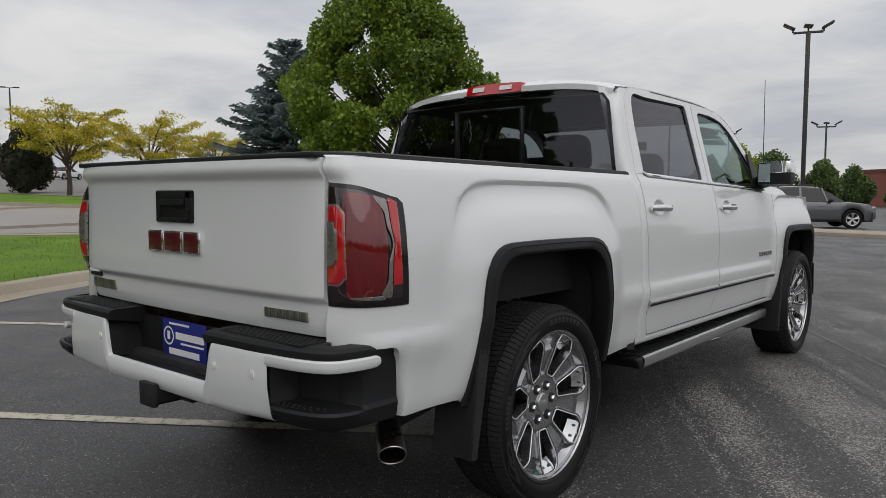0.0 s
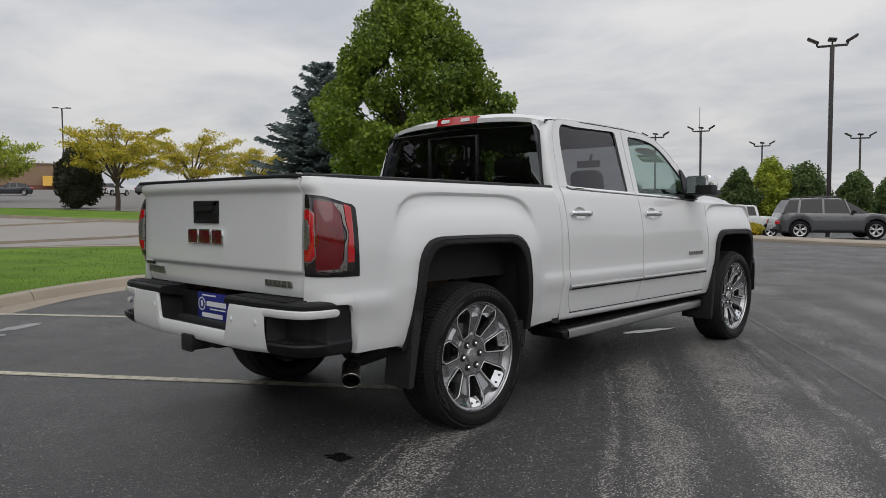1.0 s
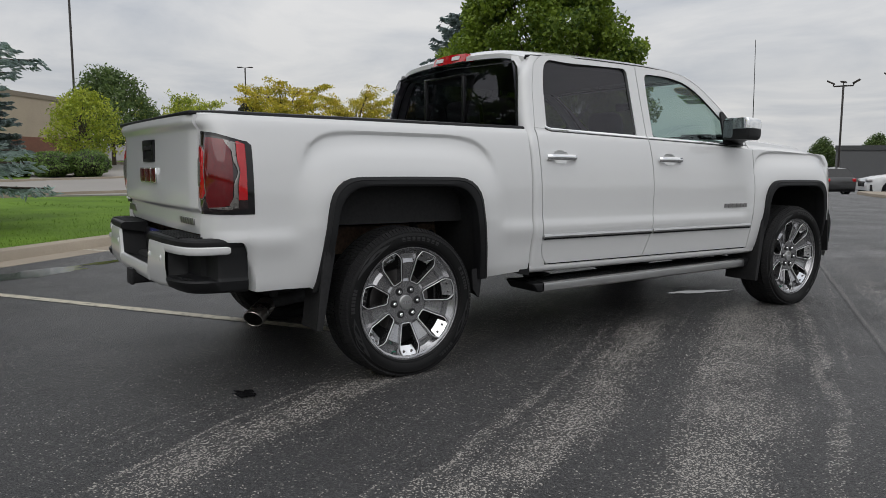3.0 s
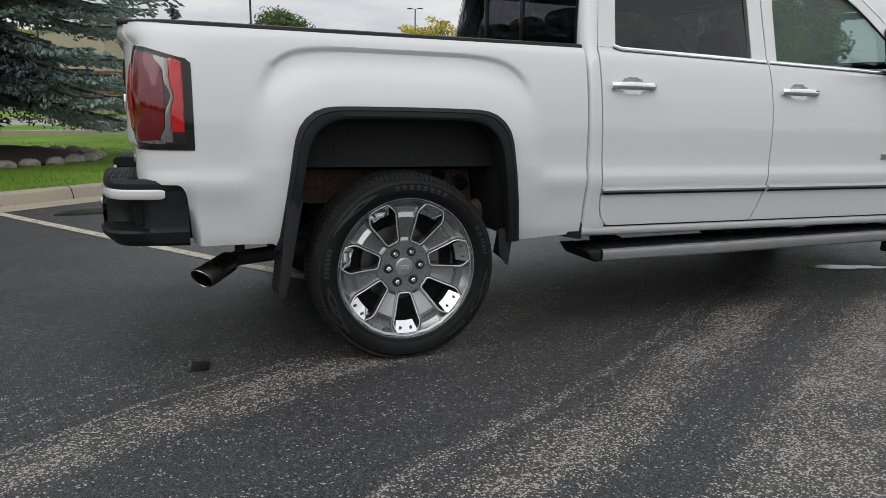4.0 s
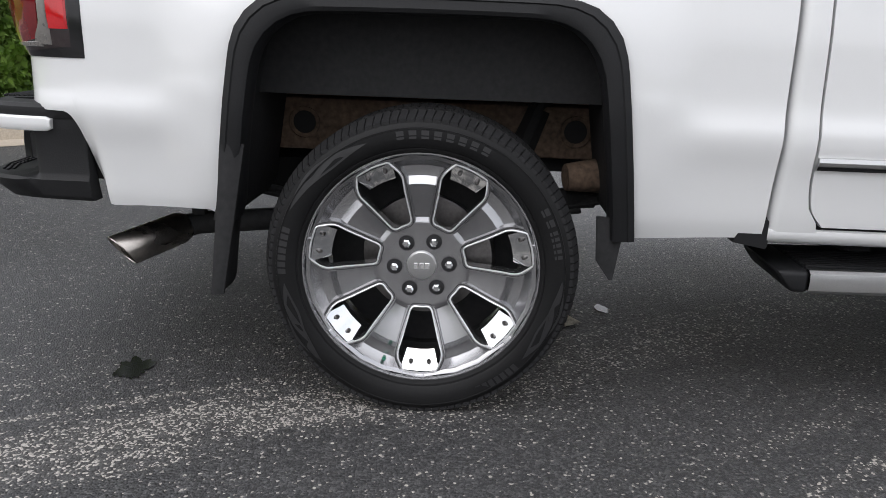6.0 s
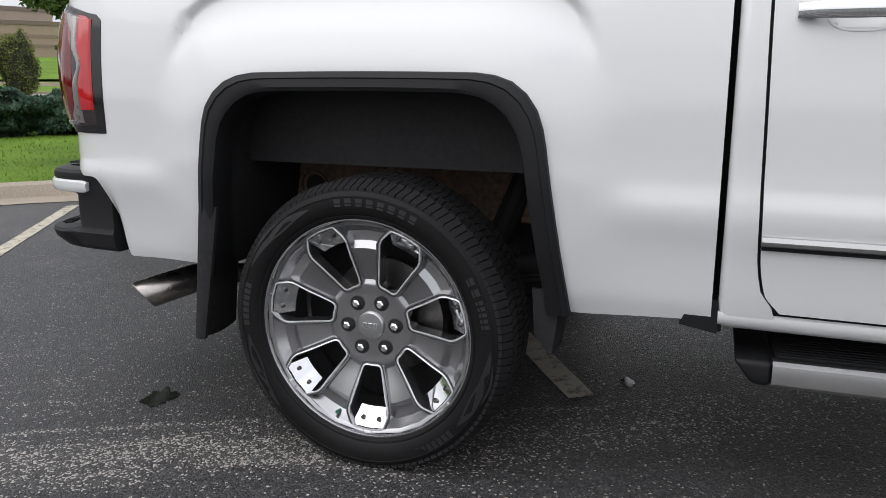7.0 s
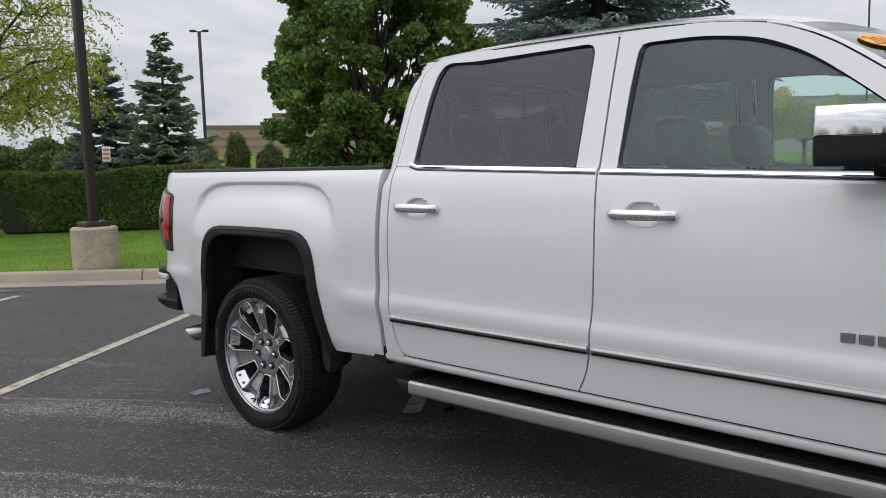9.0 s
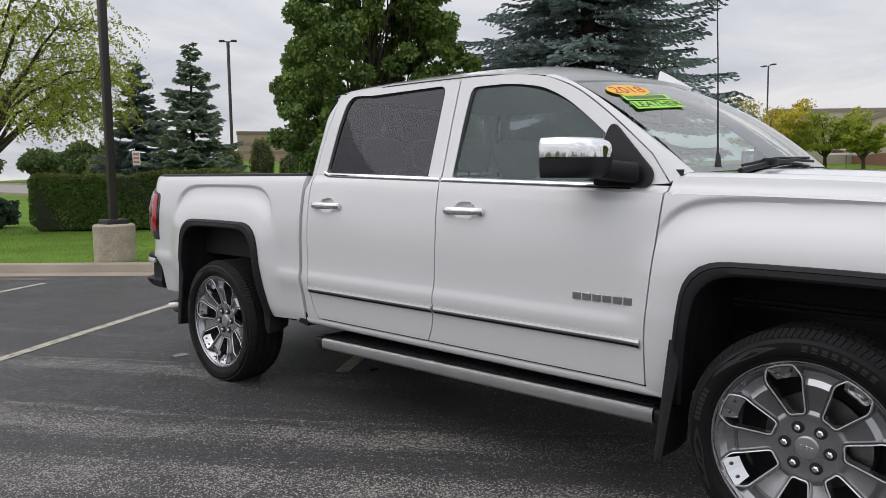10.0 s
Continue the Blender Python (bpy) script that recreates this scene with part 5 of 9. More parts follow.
for flip in (False, True):
    def lamp(name, make, material, parent, label=""):
        bm = make()
        return part(name, mirrored(bm) if flip else bm, material, parent, label, 40, True)
    tail = lamp("tail_light", lamp_patch(const(0.0), const(S_END), 0.878, lamp_top, 0.005), GLOSSBLACK, truck, "red and smoked tail light in a black surround")
    lamp("smoked_lens", lamp_patch(const(0.030), const(S_END - 0.012), lambda s: 0.892 + 0.012 * ease(0.15, 0.03, s), lambda s: lamp_top(s) - 0.014, 0.0075), SMOKE, tail)
    lamp("dark_red_lens", lamp_patch(lambda z: 0.106 - 0.014 * math.sin((z - 0.9) * 9), const(0.206), lambda s: 0.922 - 0.014 * ease(0.11, 0.19, s), lambda s: lamp_top(s) - 0.024 - 0.020 * ease(0.14, 0.10, s), 0.0105), DARKRED, tail)
    lamp("silver_band", lamp_patch(lambda z: 0.077 - 0.012 * math.exp(-((z - 1.075) / 0.035) ** 2), lambda z: 0.096 - 0.016 * math.exp(-((z - 1.075) / 0.035) ** 2) - 0.006 * math.sin((z - 0.9) * 9) + 0.030 * ease(1.165, 1.222, z) + 0.020 * ease(0.965, 0.915, z), 0.908, lambda s: lamp_top(s) - 0.018, 0.0128, n=5), SILVERLENS, tail, "satin silver band")
    lamp("silver_band", lamp_patch(const(0.040), const(0.082), 1.206, lambda s: lamp_top(s) - 0.018, 0.0126, n=4), SILVERLENS, tail)
    lamp("silver_band", lamp_patch(const(0.100), const(0.196), lambda s: 0.902 + 0.004 * ease(0.15, 0.20, s), lambda s: 0.914 - 0.004 * ease(0.12, 0.20, s), 0.0126, n=8), SILVERLENS, tail)
    lamp("red_lens", lamp_patch(const(0.034), lambda z: 0.074 - 0.012 * math.exp(-((z - 1.075) / 0.035) ** 2), 0.946, lambda s: 1.204 + 0.012 * ease(0.03, 0.07, s), 0.0135, n=6), REDLENS, tail, "bright red lens strip")
    lamp("silver_rim", lamp_patch(const(0.200), const(S_END - 0.008), lambda s: 0.944 + 0.024 * ease(0.228, 0.201, s), lambda s: 1.196 - 0.024 * ease(0.228, 0.201, s), 0.0118, n=10), SILVERLENS, tail, "thin silver rim")
    lamp("red_lens", lamp_patch(const(0.204), const(0.232), lambda s: 0.950 + 0.024 * ease(0.230, 0.205, s), lambda s: 1.190 - 0.024 * ease(0.230, 0.205, s), 0.0134, n=8), REDLENS, tail, "bright red lens strip")
    lamp("red_lens", lamp_patch(const(0.231), const(S_END - 0.010), 0.950, 1.004, 0.0134, n=4), REDLENS, tail)
    lamp("red_lens", lamp_patch(const(0.231), const(S_END - 0.010), 1.142, 1.190, 0.0134, n=4), REDLENS, tail)
    lamp("reverse_lamp", lamp_patch(const(0.222), const(S_END - 0.008), lambda s: 1.006 + 0.022 * ease(0.246, 0.223, s), lambda s: 1.140 - 0.022 * ease(0.246, 0.223, s), 0.0165, n=8), SILVERLENS, tail, "pale silver reversing lamp")


# third brake light over the back window
bl = bmesh.new()
for x0, x1 in ((-0.19, 0.19),):
    sheet(bl, lambda u, v: (x0 + (x1 - x0) * u, 0.898 + 0.018 * v + 0.01 * abs(2 * u - 1) ** 3, 1.814 + 0.060 * v - 0.006 * (2 * u - 1) ** 2), 16, 4, (0, 1, 0), 0.08)
tbl = part("high_brake_light", bl, REDLENS, truck, "red brake light with clear cargo lamps on the cab roof", rake=True)
for x0 in (-0.135, 0.055):
    bl = bmesh.new()
    sheet(bl, lambda u, v: (x0 + 0.08 * u, 0.8985 + 0.009 * v, 1.832 + 0.026 * v), 4, 2, (0, 1, 0), 0.02)
    part("cargo_lamp", bl, WHITEMARK, tbl, "clear cargo lamp", rake=True)
part("brake_light_gasket", boxed(-0.20, 0.20, 0.899, 0.96, 1.803, 1.816, 0.004), GLOSSBLACK, tbl, rake=True)


# rear bumper
bump_y = curve([0.0, 0.30, 0.60, 0.80, 0.88, 0.92], [-1.190, -1.190, -1.182, -1.165, -1.130, -1.080])


def bumper_skin():
    """The painted bar with a notch for the plate."""
    bm = bmesh.new()
    xs = list(np.linspace(-0.668, -0.39, 10)) + list(np.linspace(-0.384, -0.325, 14)) + list(np.linspace(-0.30, 0.30, 11)) + list(np.linspace(0.325, 0.384, 14)) + list(np.linspace(0.39, 0.668, 10))
    rows = []
    for x in xs:
        a = abs(x)
        top = 0.734 - (0.734 - 0.588) * ease(0.380, 0.335, a)
        bot = 0.508 + 0.012 * ease(0.45, 0.7, a)
        y = bump_y(a)
        lean = 0.022 * ease(0.60, 0.668, a)
        rows.append([bm.verts.new((x + math.copysign(lean * (1 - v), x), y + dy, bot + (top - bot) * v)) for v, dy in ((0, 0.06), (0.0, 0.016), (0.05, 0.003), (0.12, -0.002), (0.5, -0.008), (0.9, -0.002), (0.97, 0.003), (1.0, 0.010), (1.0, 0.014 + 0.036 * ease(0.372, 0.40, a)))])
    for r0, r1 in zip(rows, rows[1:]):
        for k in range(8):
            bm.faces.new((r0[k], r1[k], r1[k + 1], r0[k + 1]))
    return bm


bumper = part("rear_bumper", bumper_skin(), WHITE, truck, "white rear bumper with black step pads and plate recess", rake=True)
PLAN = resample(rounded([(0.335, -1.190, 0), (0.62, -1.181, 0), (0.80, -1.165, 0), (0.905, -1.125, 0), (0.932, -1.02, 0), (0.932, -0.868, 0)], 0.06, 5), 72)


def around(x_from=None, y_to=None):
    """Places and outward directions along the bumper's plan, from its middle round the corner."""
    out = []
    for k, p in enumerate(PLAN):
        a, b = Vector(PLAN[max(k - 1, 0)]), Vector(PLAN[min(k + 1, 71)])
        d = (b - a).normalized()
        n = Vector((d.y, -d.x, 0))
        if (x_from is None or p[0] >= x_from or p[1] > -1.1) and (y_to is None or p[1] <= y_to):
            out.append((Vector(p), n))
    return out


def rolled(path, profile, cap=True, shape=None):
    bm = bmesh.new()
    rows = []
    for k, (p, n) in enumerate(path):
        t = k / (len(path) - 1)
        rows.append([bm.verts.new(p + n * o + Vector((0, 0, z))) for o, z in (shape(t, p) if shape else profile)])
    for r0, r1 in zip(rows, rows[1:]):
        for k in range(len(r0) - 1):
            bm.faces.new((r0[k], r1[k], r1[k + 1], r0[k + 1]))
    if cap:
        bm.faces.new(rows[0])
        bm.faces.new(rows[-1][::-1])
    return bm


def step_pad():
    def shape(t, p):
        inner = -max(0.02, min(0.155, p.y * -1 - 1.03)) if p.x < 0.86 else -0.05
        return ((-0.004, 0.726), (0.0, 0.738), (-0.002, 0.752), (-0.010, 0.761), (-0.024, 0.765), (inner, 0.767), (inner, 0.70))
    return rolled(around(), None, True, shape)


pair("step_pad", step_pad, BLACK, bumper, "black ribbed step pad")


def pad_ribs():
    bm = bmesh.new()
    for k in range(9):
        y = -1.150 + 0.0135 * k
        box(bm, 0.37, 0.80, y, y + 0.006, 0.764, 0.7695, 0.0015, 1)
    return bm


pair("step_ribs", pad_ribs, BLACK, bumper)


def corner_strip():
    def shape(t, p):
        e = 1 - ease(0.965, 1.0, t) * 0.35
        return ((-0.02, 0.712 + 0.019 * e), (0.003, 0.712 + 0.018 * e), (0.007, 0.712 + 0.013 * e), (0.0085, 0.712), (0.006, 0.712 - 0.014 * e), (0.002, 0.712 - 0.019 * e), (-0.03, 0.712 - 0.020 * e))
    return rolled(around(0.655, -0.945), None, True, shape)


pair("bumper_strip", corner_strip, WHITE, bumper, "white painted strip round the corner")


def end_cap():
    """The black corner with the foot pocket and its step."""
    def shape(t, p):
        open_ = ease(0.02, 0.10, t) * (1 - ease(0.62, 0.74, t))
        deep = 0.086 * open_
        end = ease(0.70, 0.80, t)
        bot = 0.518 - 0.008 * t
        return ((-0.01, 0.735), (-0.006 - deep * 0.1, 0.694), (-0.008 - deep * 0.9, 0.684), (-0.006 - deep, 0.640), (-0.006 - deep, 0.586), (-0.004 - deep * 0.8, 0.578),
                (0.014 * open_ + 0.001, 0.576 - 0.01 * (1 - open_)), (0.021 * open_, 0.567), (0.016 * open_ - 0.002, 0.546), (-0.006, bot + 0.012), (-0.018, bot), (-0.06, bot))
    return rolled(around(0.655), None, True, shape)


pair("bumper_end", end_cap, BLACK, bumper, "black bumper corner with foot step")


def tread_studs():
    bm = bmesh.new()
    for r in range(3):
        for k in range(9):
            x = 0.69 + 0.021 * k + 0.0105 * (r % 2)
            y = float(np.interp(x, [0.62, 0.80, 0.905], [-1.178, -1.162, -1.118])) + 0.014 * r
            box(bm, x - 0.007, x + 0.007, y - 0.004, y + 0.004, 0.5765, 0.5815, 0.002, 1)
    return bm


pair("step_studs", tread_studs, BLACK, bumper)
rec = bmesh.new()
box(rec, -0.375, 0.375, -1.05, -1.02, 0.545, 0.735, 0.01)
box(rec, -0.345, 0.345, -1.178, -1.04, 0.553, 0.572, 0.006)
for sx in (-1, 1):
    slab(rec, [(sx * 0.384, -1.176, 0.742), (sx * 0.375, -1.05, 0.742), (sx * 0.330, -1.05, 0.565), (sx * 0.333, -1.176, 0.582)], (sx, 0, 0), 0.012)
part("plate_recess", rec, BLACK, bumper, "black recess for the plate", rake=True)
part("under_valance", boxed(-0.60, 0.60, -1.10, -0.95, 0.50, 0.60, 0.02), UNDER, bumper, rake=True)
plate = part("number_plate", boxed(-0.153, 0.153, -1.064, -1.060, 0.588, 0.742, 0.003), BLUEPLATE, bumper, "blue dealer plate with white bars", rake=True)
pm = bmesh.new()
for x0, x1, z0, z1 in ((-0.055, 0.140, 0.668, 0.695), (-0.02, 0.135, 0.650, 0.657), (-0.105, 0.105, 0.606, 0.630), (-0.10, 0.04, 0.722, 0.730)):
    box(pm, x0, x1, -1.0655, -1.063, z0, z1)
for k in range(24):
    a, b = k * math.pi / 12, (k + 1) * math.pi / 12
    pm.faces.new([pm.verts.new((-0.105 + r * math.cos(q), -1.0655, 0.677 + r * math.sin(q))) for r, q in ((0.030, a), (0.037, a), (0.037, b), (0.030, b))])
box(pm, -0.115, -0.098, -1.0655, -1.063, 0.662, 0.694)
part("plate_print", pm, WHITEMARK, plate, rake=True)
for x in (-0.76, -0.40, 0.40, 0.60):
    sens = bmesh.new()
    for k in range(2):
        r = 0.016 - 0.006 * k
        tube(sens, [(x, bump_y(abs(x)) + 0.01, 0.655), (x, bump_y(abs(x)) - 0.009 - 0.002 * k, 0.655)], r, 18)
    part("parking_sensor", sens, WHITE, bumper, "round parking sensor", rake=True)
hitch = bmesh.new()
for x0, x1, z0, z1 in ((-0.042, 0.042, 0.520, 0.530), (-0.042, 0.042, 0.455, 0.465), (-0.042, -0.032, 0.455, 0.53), (0.032, 0.042, 0.455, 0.53)):
    box(hitch, x0, x1, -1.215, -0.85, z0, z1, 0.003)
box(hitch, -0.05, 0.05, -1.222, -1.198, 0.448, 0.537, 0.006)
box(hitch, -0.024, 0.024, -1.205, -0.9, 0.478, 0.508)
box(hitch, -0.55, 0.55, -0.98, -0.90, 0.47, 0.54, 0.02)
box(hitch, 0.09, 0.17, -1.14, -1.06, 0.47, 0.52, 0.01)
part("tow_hitch", hitch, UNDER, truck, "black tow hitch receiver", rake=True)

# exhaust
ex = tube(bmesh.new(), [(0.52, 0.50, 0.50), (0.56, 0.10, 0.485), (0.63, -0.20, 0.465), (0.685, -0.46, 0.442), (0.70, -0.62, 0.432), (0.712, -0.675, 0.429), (0.735, -0.712, 0.422), (0.77, -0.743, 0.413)], 0.033, 16)
pipe = part("exhaust_pipe", ex, UNDER, truck, "dark exhaust pipe")
tip0, tip1 = Vector((0.724, -0.702, 0.4245)), Vector((0.872, -0.832, 0.385))
ax = (tip1 - tip0).normalized()
e1 = ax.cross(Vector((0, 0, 1))).normalized()
e2 = e1.cross(ax).normalized()
tp, rows = bmesh.new(), []
for along, rad, cut in ((-0.200, 0.036, 0.0), (-0.178, 0.046, 0.0), (-0.010, 0.0485, 0.022), (-0.002, 0.048, 0.022), (0.0, 0.046, 0.022), (-0.002, 0.044, 0.022), (-0.01, 0.043, 0.022), (-0.15, 0.040, 0.0)):
    o = tip1 + ax * along
    rows.append([tp.verts.new(o + ax * cut * math.sin(k * math.pi / 16) + e1 * rad * math.cos(k * math.pi / 16) + e2 * rad * math.sin(k * math.pi / 16)) for k in range(32)])
for r0, r1 in zip(rows, rows[1:]):
    for k in range(32):
        tp.faces.new((r0[k], r0[(k + 1) % 32], r1[(k + 1) % 32], r1[k]))
part("exhaust_tip", tp, EXHAUST, pipe, "bright steel exhaust tip")
tp = tube(bmesh.new(), [tip1 - ax * 0.15, tip1 - ax * 0.14], [0.0405, 0.0405], 20)
part("exhaust_bore", tp, SEAM, pipe)
part("exhaust_hanger", boxed(0.70, 0.73, -0.685, -0.645, 0.455, 0.56, 0.006), UNDER, pipe)


# running boards
def board(bm=None):
    bm = bmesh.new()
    rows = []
    for y in list(np.linspace(0.99, 3.09, 12)):
        rows.append([bm.verts.new((x, y, z)) for x, z in ((0.58, 0.400), (0.865, 0.411), (0.872, 0.407), (0.872, 0.365), (0.862, 0.353), (0.58, 0.372))])
    for r0, r1 in zip(rows, rows[1:]):
        for k in range(6):
            bm.faces.new((r0[k], r0[(k + 1) % 6], r1[(k + 1) % 6], r1[k]))
    bm.faces.new(rows[0])
    bm.faces.new(rows[-1][::-1])
    return bm


def board_edge():
    bm = bmesh.new()
    rows = []
    for y in list(np.linspace(1.012, 3.075, 30)):
        rows.append([bm.verts.new((x, y, z)) for x, z in ((0.868, 0.415), (0.888, 0.415), (0.899, 0.407), (0.902, 0.389), (0.899, 0.362), (0.890, 0.352), (0.868, 0.350))])
    for r0, r1 in zip(rows, rows[1:]):
        for k in range(6):
            bm.faces.new((r0[k], r1[k], r1[k + 1], r0[k + 1]))
    return bm


for flip in (False, True):
    b0 = board()
    rb = part("running_board", mirrored(b0) if flip else b0, BLACK, truck, "black ribbed running board with a satin metal edge")
    b1 = board_edge()
    part("board_edge", mirrored(b1) if flip else b1, SATIN, rb, "satin metal edge")
    sg = -1 if flip else 1

    def side_box(xa, xb, ya, yb, za, zb, bev=0.0, seg=1):
        b = boxed(xa, xb, ya, yb, za, zb, bev, seg)
        return mirrored(b) if flip else b
    for k in range(9):
        x = 0.672 + 0.021 * k
        part("rib", side_box(x, x + 0.010, 1.02, 3.06, 0.400 + 0.0008 * k, 0.4105 + 0.0008 * k, 0.002), BLACK, rb)
    for y in (1.25, 2.0, 2.8):
        part("bracket", side_box(0.45, 0.66, y - 0.04, y + 0.04, 0.373, 0.423, 0.01), UNDER, rb)
    for ya, yb, lean in ((0.945, 1.014, 0.03), (3.073, 3.135, -0.03)):
        b = boxed(0.62, 0.897, ya, yb, 0.353, 0.414, 0.014, 3)
        for v in b.verts:
            v.co.y += lean * (0.385 - v.co.z) / 0.04 * (1 if (v.co.y < 2) == (abs(v.co.y - ya) < 0.03) or abs(v.co.y - yb) < 0.03 and v.co.y > 2 else 0)
        part("end_cap", mirrored(b) if flip else b, BLACK, rb)
    rb.location += Vector((0.012 * sg, 0, -0.011))


def bracket():
    bm = bmesh.new()
    slab(bm, [(0.87, 0.800, 0.475), (0.87, 0.885, 0.460), (0.87, 0.885, 0.535), (0.87, 0.855, 0.545), (0.87, 0.845, 0.515), (0.87, 0.815, 0.510)], (1, 0, 0), 0.045)
    box(bm, 0.86, 0.905, 0.872, 0.895, 0.46, 0.54, 0.006)
    return bm


pair("sill_bracket", bracket, BLACK, truck)


# mud flaps
def flap(y, z0, z1, x0, x1, lean, flange=0.0, point=0.0):
    """A moulded flap behind or before a wheel; its outer edge turns towards the wheel."""
    def make():
        bm = bmesh.new()

        def at(u, v):
            return (x0 + (x1 - x0) * u, y + lean * (1 - v) + 0.012 * math.sin(u * math.pi), z0 + (z1 - z0) * v + 0.02 * (u - 0.5) ** 2 + point * (1 - u) * (1 - v))
        sheet(bm, at, 8, 8, (0, 1, 0), 0.010)
        sheet(bm, lambda u, v: Vector(at(u, v)) + Vector((0, 0.010, 0)), 8, 8)
        if flange:
            sheet(bm, lambda u, v: Vector(at(1, v)) + Vector((0.004 * math.sin(u * math.pi), flange * u * (0.55 + 0.45 * v), 0.05 * u * (1 - v) * (flange < 0))), 6, 8, (-1, 0, 0), 0.012)
        return bm
    return make


pair("mud_flap", flap(-0.499, 0.305, 0.70, 0.80, 0.984, -0.049, 0.060), UNDER, truck, "black moulded mud flap", rake=False)
pair("mud_flap", flap(0.512, 0.362, 0.53, 0.78, 0.925, -0.022, -0.065, 0.03), UNDER, truck, "short black mud guard", rake=False)
pair("mud_flap", flap(3.174, 0.235, 0.70, 0.72, 0.984, -0.055, 0.055), UNDER, truck, "black moulded mud flap", rake=False)
pair("mud_flap", flap(4.13, 0.40, 0.66, 0.78, 0.975, 0.02), UNDER, truck, "short black mud guard", rake=False)
pair("spring_hanger", lambda: tube(bmesh.new(), [(0.60, 0.40, 0.575), (0.58, 0.50, 0.58), (0.52, 0.66, 0.57)], [0.040, 0.052, 0.05], 14), RUST, truck, "rusty spring hanger", rake=False)


# door mirrors
def mirror_shell(z0, z1, grow=0.0):
    """The rounded head between two heights."""
    bm = bmesh.new()
    rows = []
    for j in range(9):
        z = z0 + (z1 - z0) * j / 8
        t = (z - 1.405) / 0.083
        k = (1 - min(abs(t), 1) ** 5) ** 0.5
        row = []
        for i in range(28):
            a = i * 2 * math.pi / 28
            c, s = math.cos(a), math.sin(a)
            x = 1.034 + (0.110 + grow) * math.copysign(abs(c) ** 0.5, c) * (0.82 + 0.18 * k)
            depth = 0.200 * (0.55 + 0.45 * k) if s > 0 else 0.03
            y = 2.715 + depth * math.copysign(abs(s) ** 0.7, s) + 0.30 * (1.16 - x) * 0.35
            row.append(bm.verts.new((x, y, z)))
        rows.append(row)
    for r0, r1 in zip(rows, rows[1:]):
        for i in range(28):
            bm.faces.new((r0[i], r0[(i + 1) % 28], r1[(i + 1) % 28], r1[i]))
    bm.faces.new(rows[0])
    bm.faces.new(rows[-1][::-1])
    return bm


def mirror_arm():
    """The arm from the head to the door, a tall rounded bar, and the corner plate on the door."""
    bm = bmesh.new()
    rows = []
    for x, y, z, h, d in ((1.05, 2.79, 1.372, 0.030, 0.060), (1.00, 2.835, 1.368, 0.039, 0.068), (0.95, 2.88, 1.362, 0.042, 0.066), (0.905, 2.925, 1.354, 0.042, 0.060), (0.865, 2.965, 1.346, 0.044, 0.058)):
        row = []
        for k in range(20):
            a = k * math.pi / 10
            c, q = math.cos(a), math.sin(a)
            row.append(bm.verts.new((x + 0.7 * d * math.copysign(abs(c) ** 0.6, c), y + 0.7 * d * math.copysign(abs(c) ** 0.6, c), z + h * math.copysign(abs(q) ** 0.6, q))))
        rows.append(row)
    for r0, r1 in zip(rows, rows[1:]):
        for k in range(20):
            bm.faces.new((r0[k], r0[(k + 1) % 20], r1[(k + 1) % 20], r1[k]))
    bm.faces.new(rows[0])
    bm.faces.new(rows[-1][::-1])
    plate = rounded([(0, y, z) for y, z in ((2.79, 1.297), (3.035, 1.290), (3.045, 1.35), (2.845, 1.555), (2.82, 1.53))], 0.03, 4, closed=True)
    slab(bm, [on_flank(p, 0.004) for p in plate], (1, 0, 0), 0.014)
    return bm


for flip in (False, True):
    def put(name, make, material, parent, label=""):
        bm = make()
        return part(name, mirrored(bm) if flip else bm, material, parent, label, 40, True)
    mh = put("door_mirror", lambda: mirror_shell(1.330, 1.406), BLACK, truck, "door mirror with chrome cap and black housing")
    put("mirror_cap", lambda: mirror_shell(1.4095, 1.484, 0.002), CHROME, mh, "chrome mirror cap")
    put("mirror_foot", mirror_arm, BLACK, mh)
    put("mirror_rim", lambda: boxed(0.930, 1.128, 2.702, 2.722, 1.342, 1.474, 0.009), GLOSSBLACK, mh, "black rim round the mirror glass")
    put("mirror_glass", lambda: (lambda bm: (sheet(bm, lambda u, v: (0.940 + 0.182 * u, 2.7005 - 0.0005 * u, 1.345 + 0.120 * v), 3, 3), bm)[1])(bmesh.new()), MIRROR, mh, "mirror glass")

ant = tube(bmesh.new(), [(0.80, 3.27, 1.34), (0.80, 3.27, 1.375), (0.80, 3.268, 1.40), (0.80, 3.262, 1.72), (0.80, 3.25, 2.09)], [0.014, 0.010, 0.004, 0.0028, 0.0022], 8)
part("radio_antenna", ant, GLOSSBLACK, truck, "thin black whip antenna")
fin = bmesh.new()
rows = []
for k in range(9):
    t = k / 8
    y = 2.46 + 0.19 * t
    h = 0.054 * (1 - t) ** 0.75
    rows.append([fin.verts.new((x - 0.28, y + 0.04, roof_edge(y + 0.04) + 0.068 * (1 - 0.25 * ease(2.2, 2.8, y)) + z)) for x, z in ((-0.03, -0.01), (-0.012, h * 0.6), (0, h), (0.012, h * 0.6), (0.03, -0.01))])
for r0, r1 in zip(rows, rows[1:]):
    for k in range(4):
        fin.faces.new((r0[k], r1[k], r1[k + 1], r0[k + 1]))
fin.faces.new(rows[0])
part("roof_fin_antenna", fin, WHITE, truck, "white shark fin antenna", rake=True)

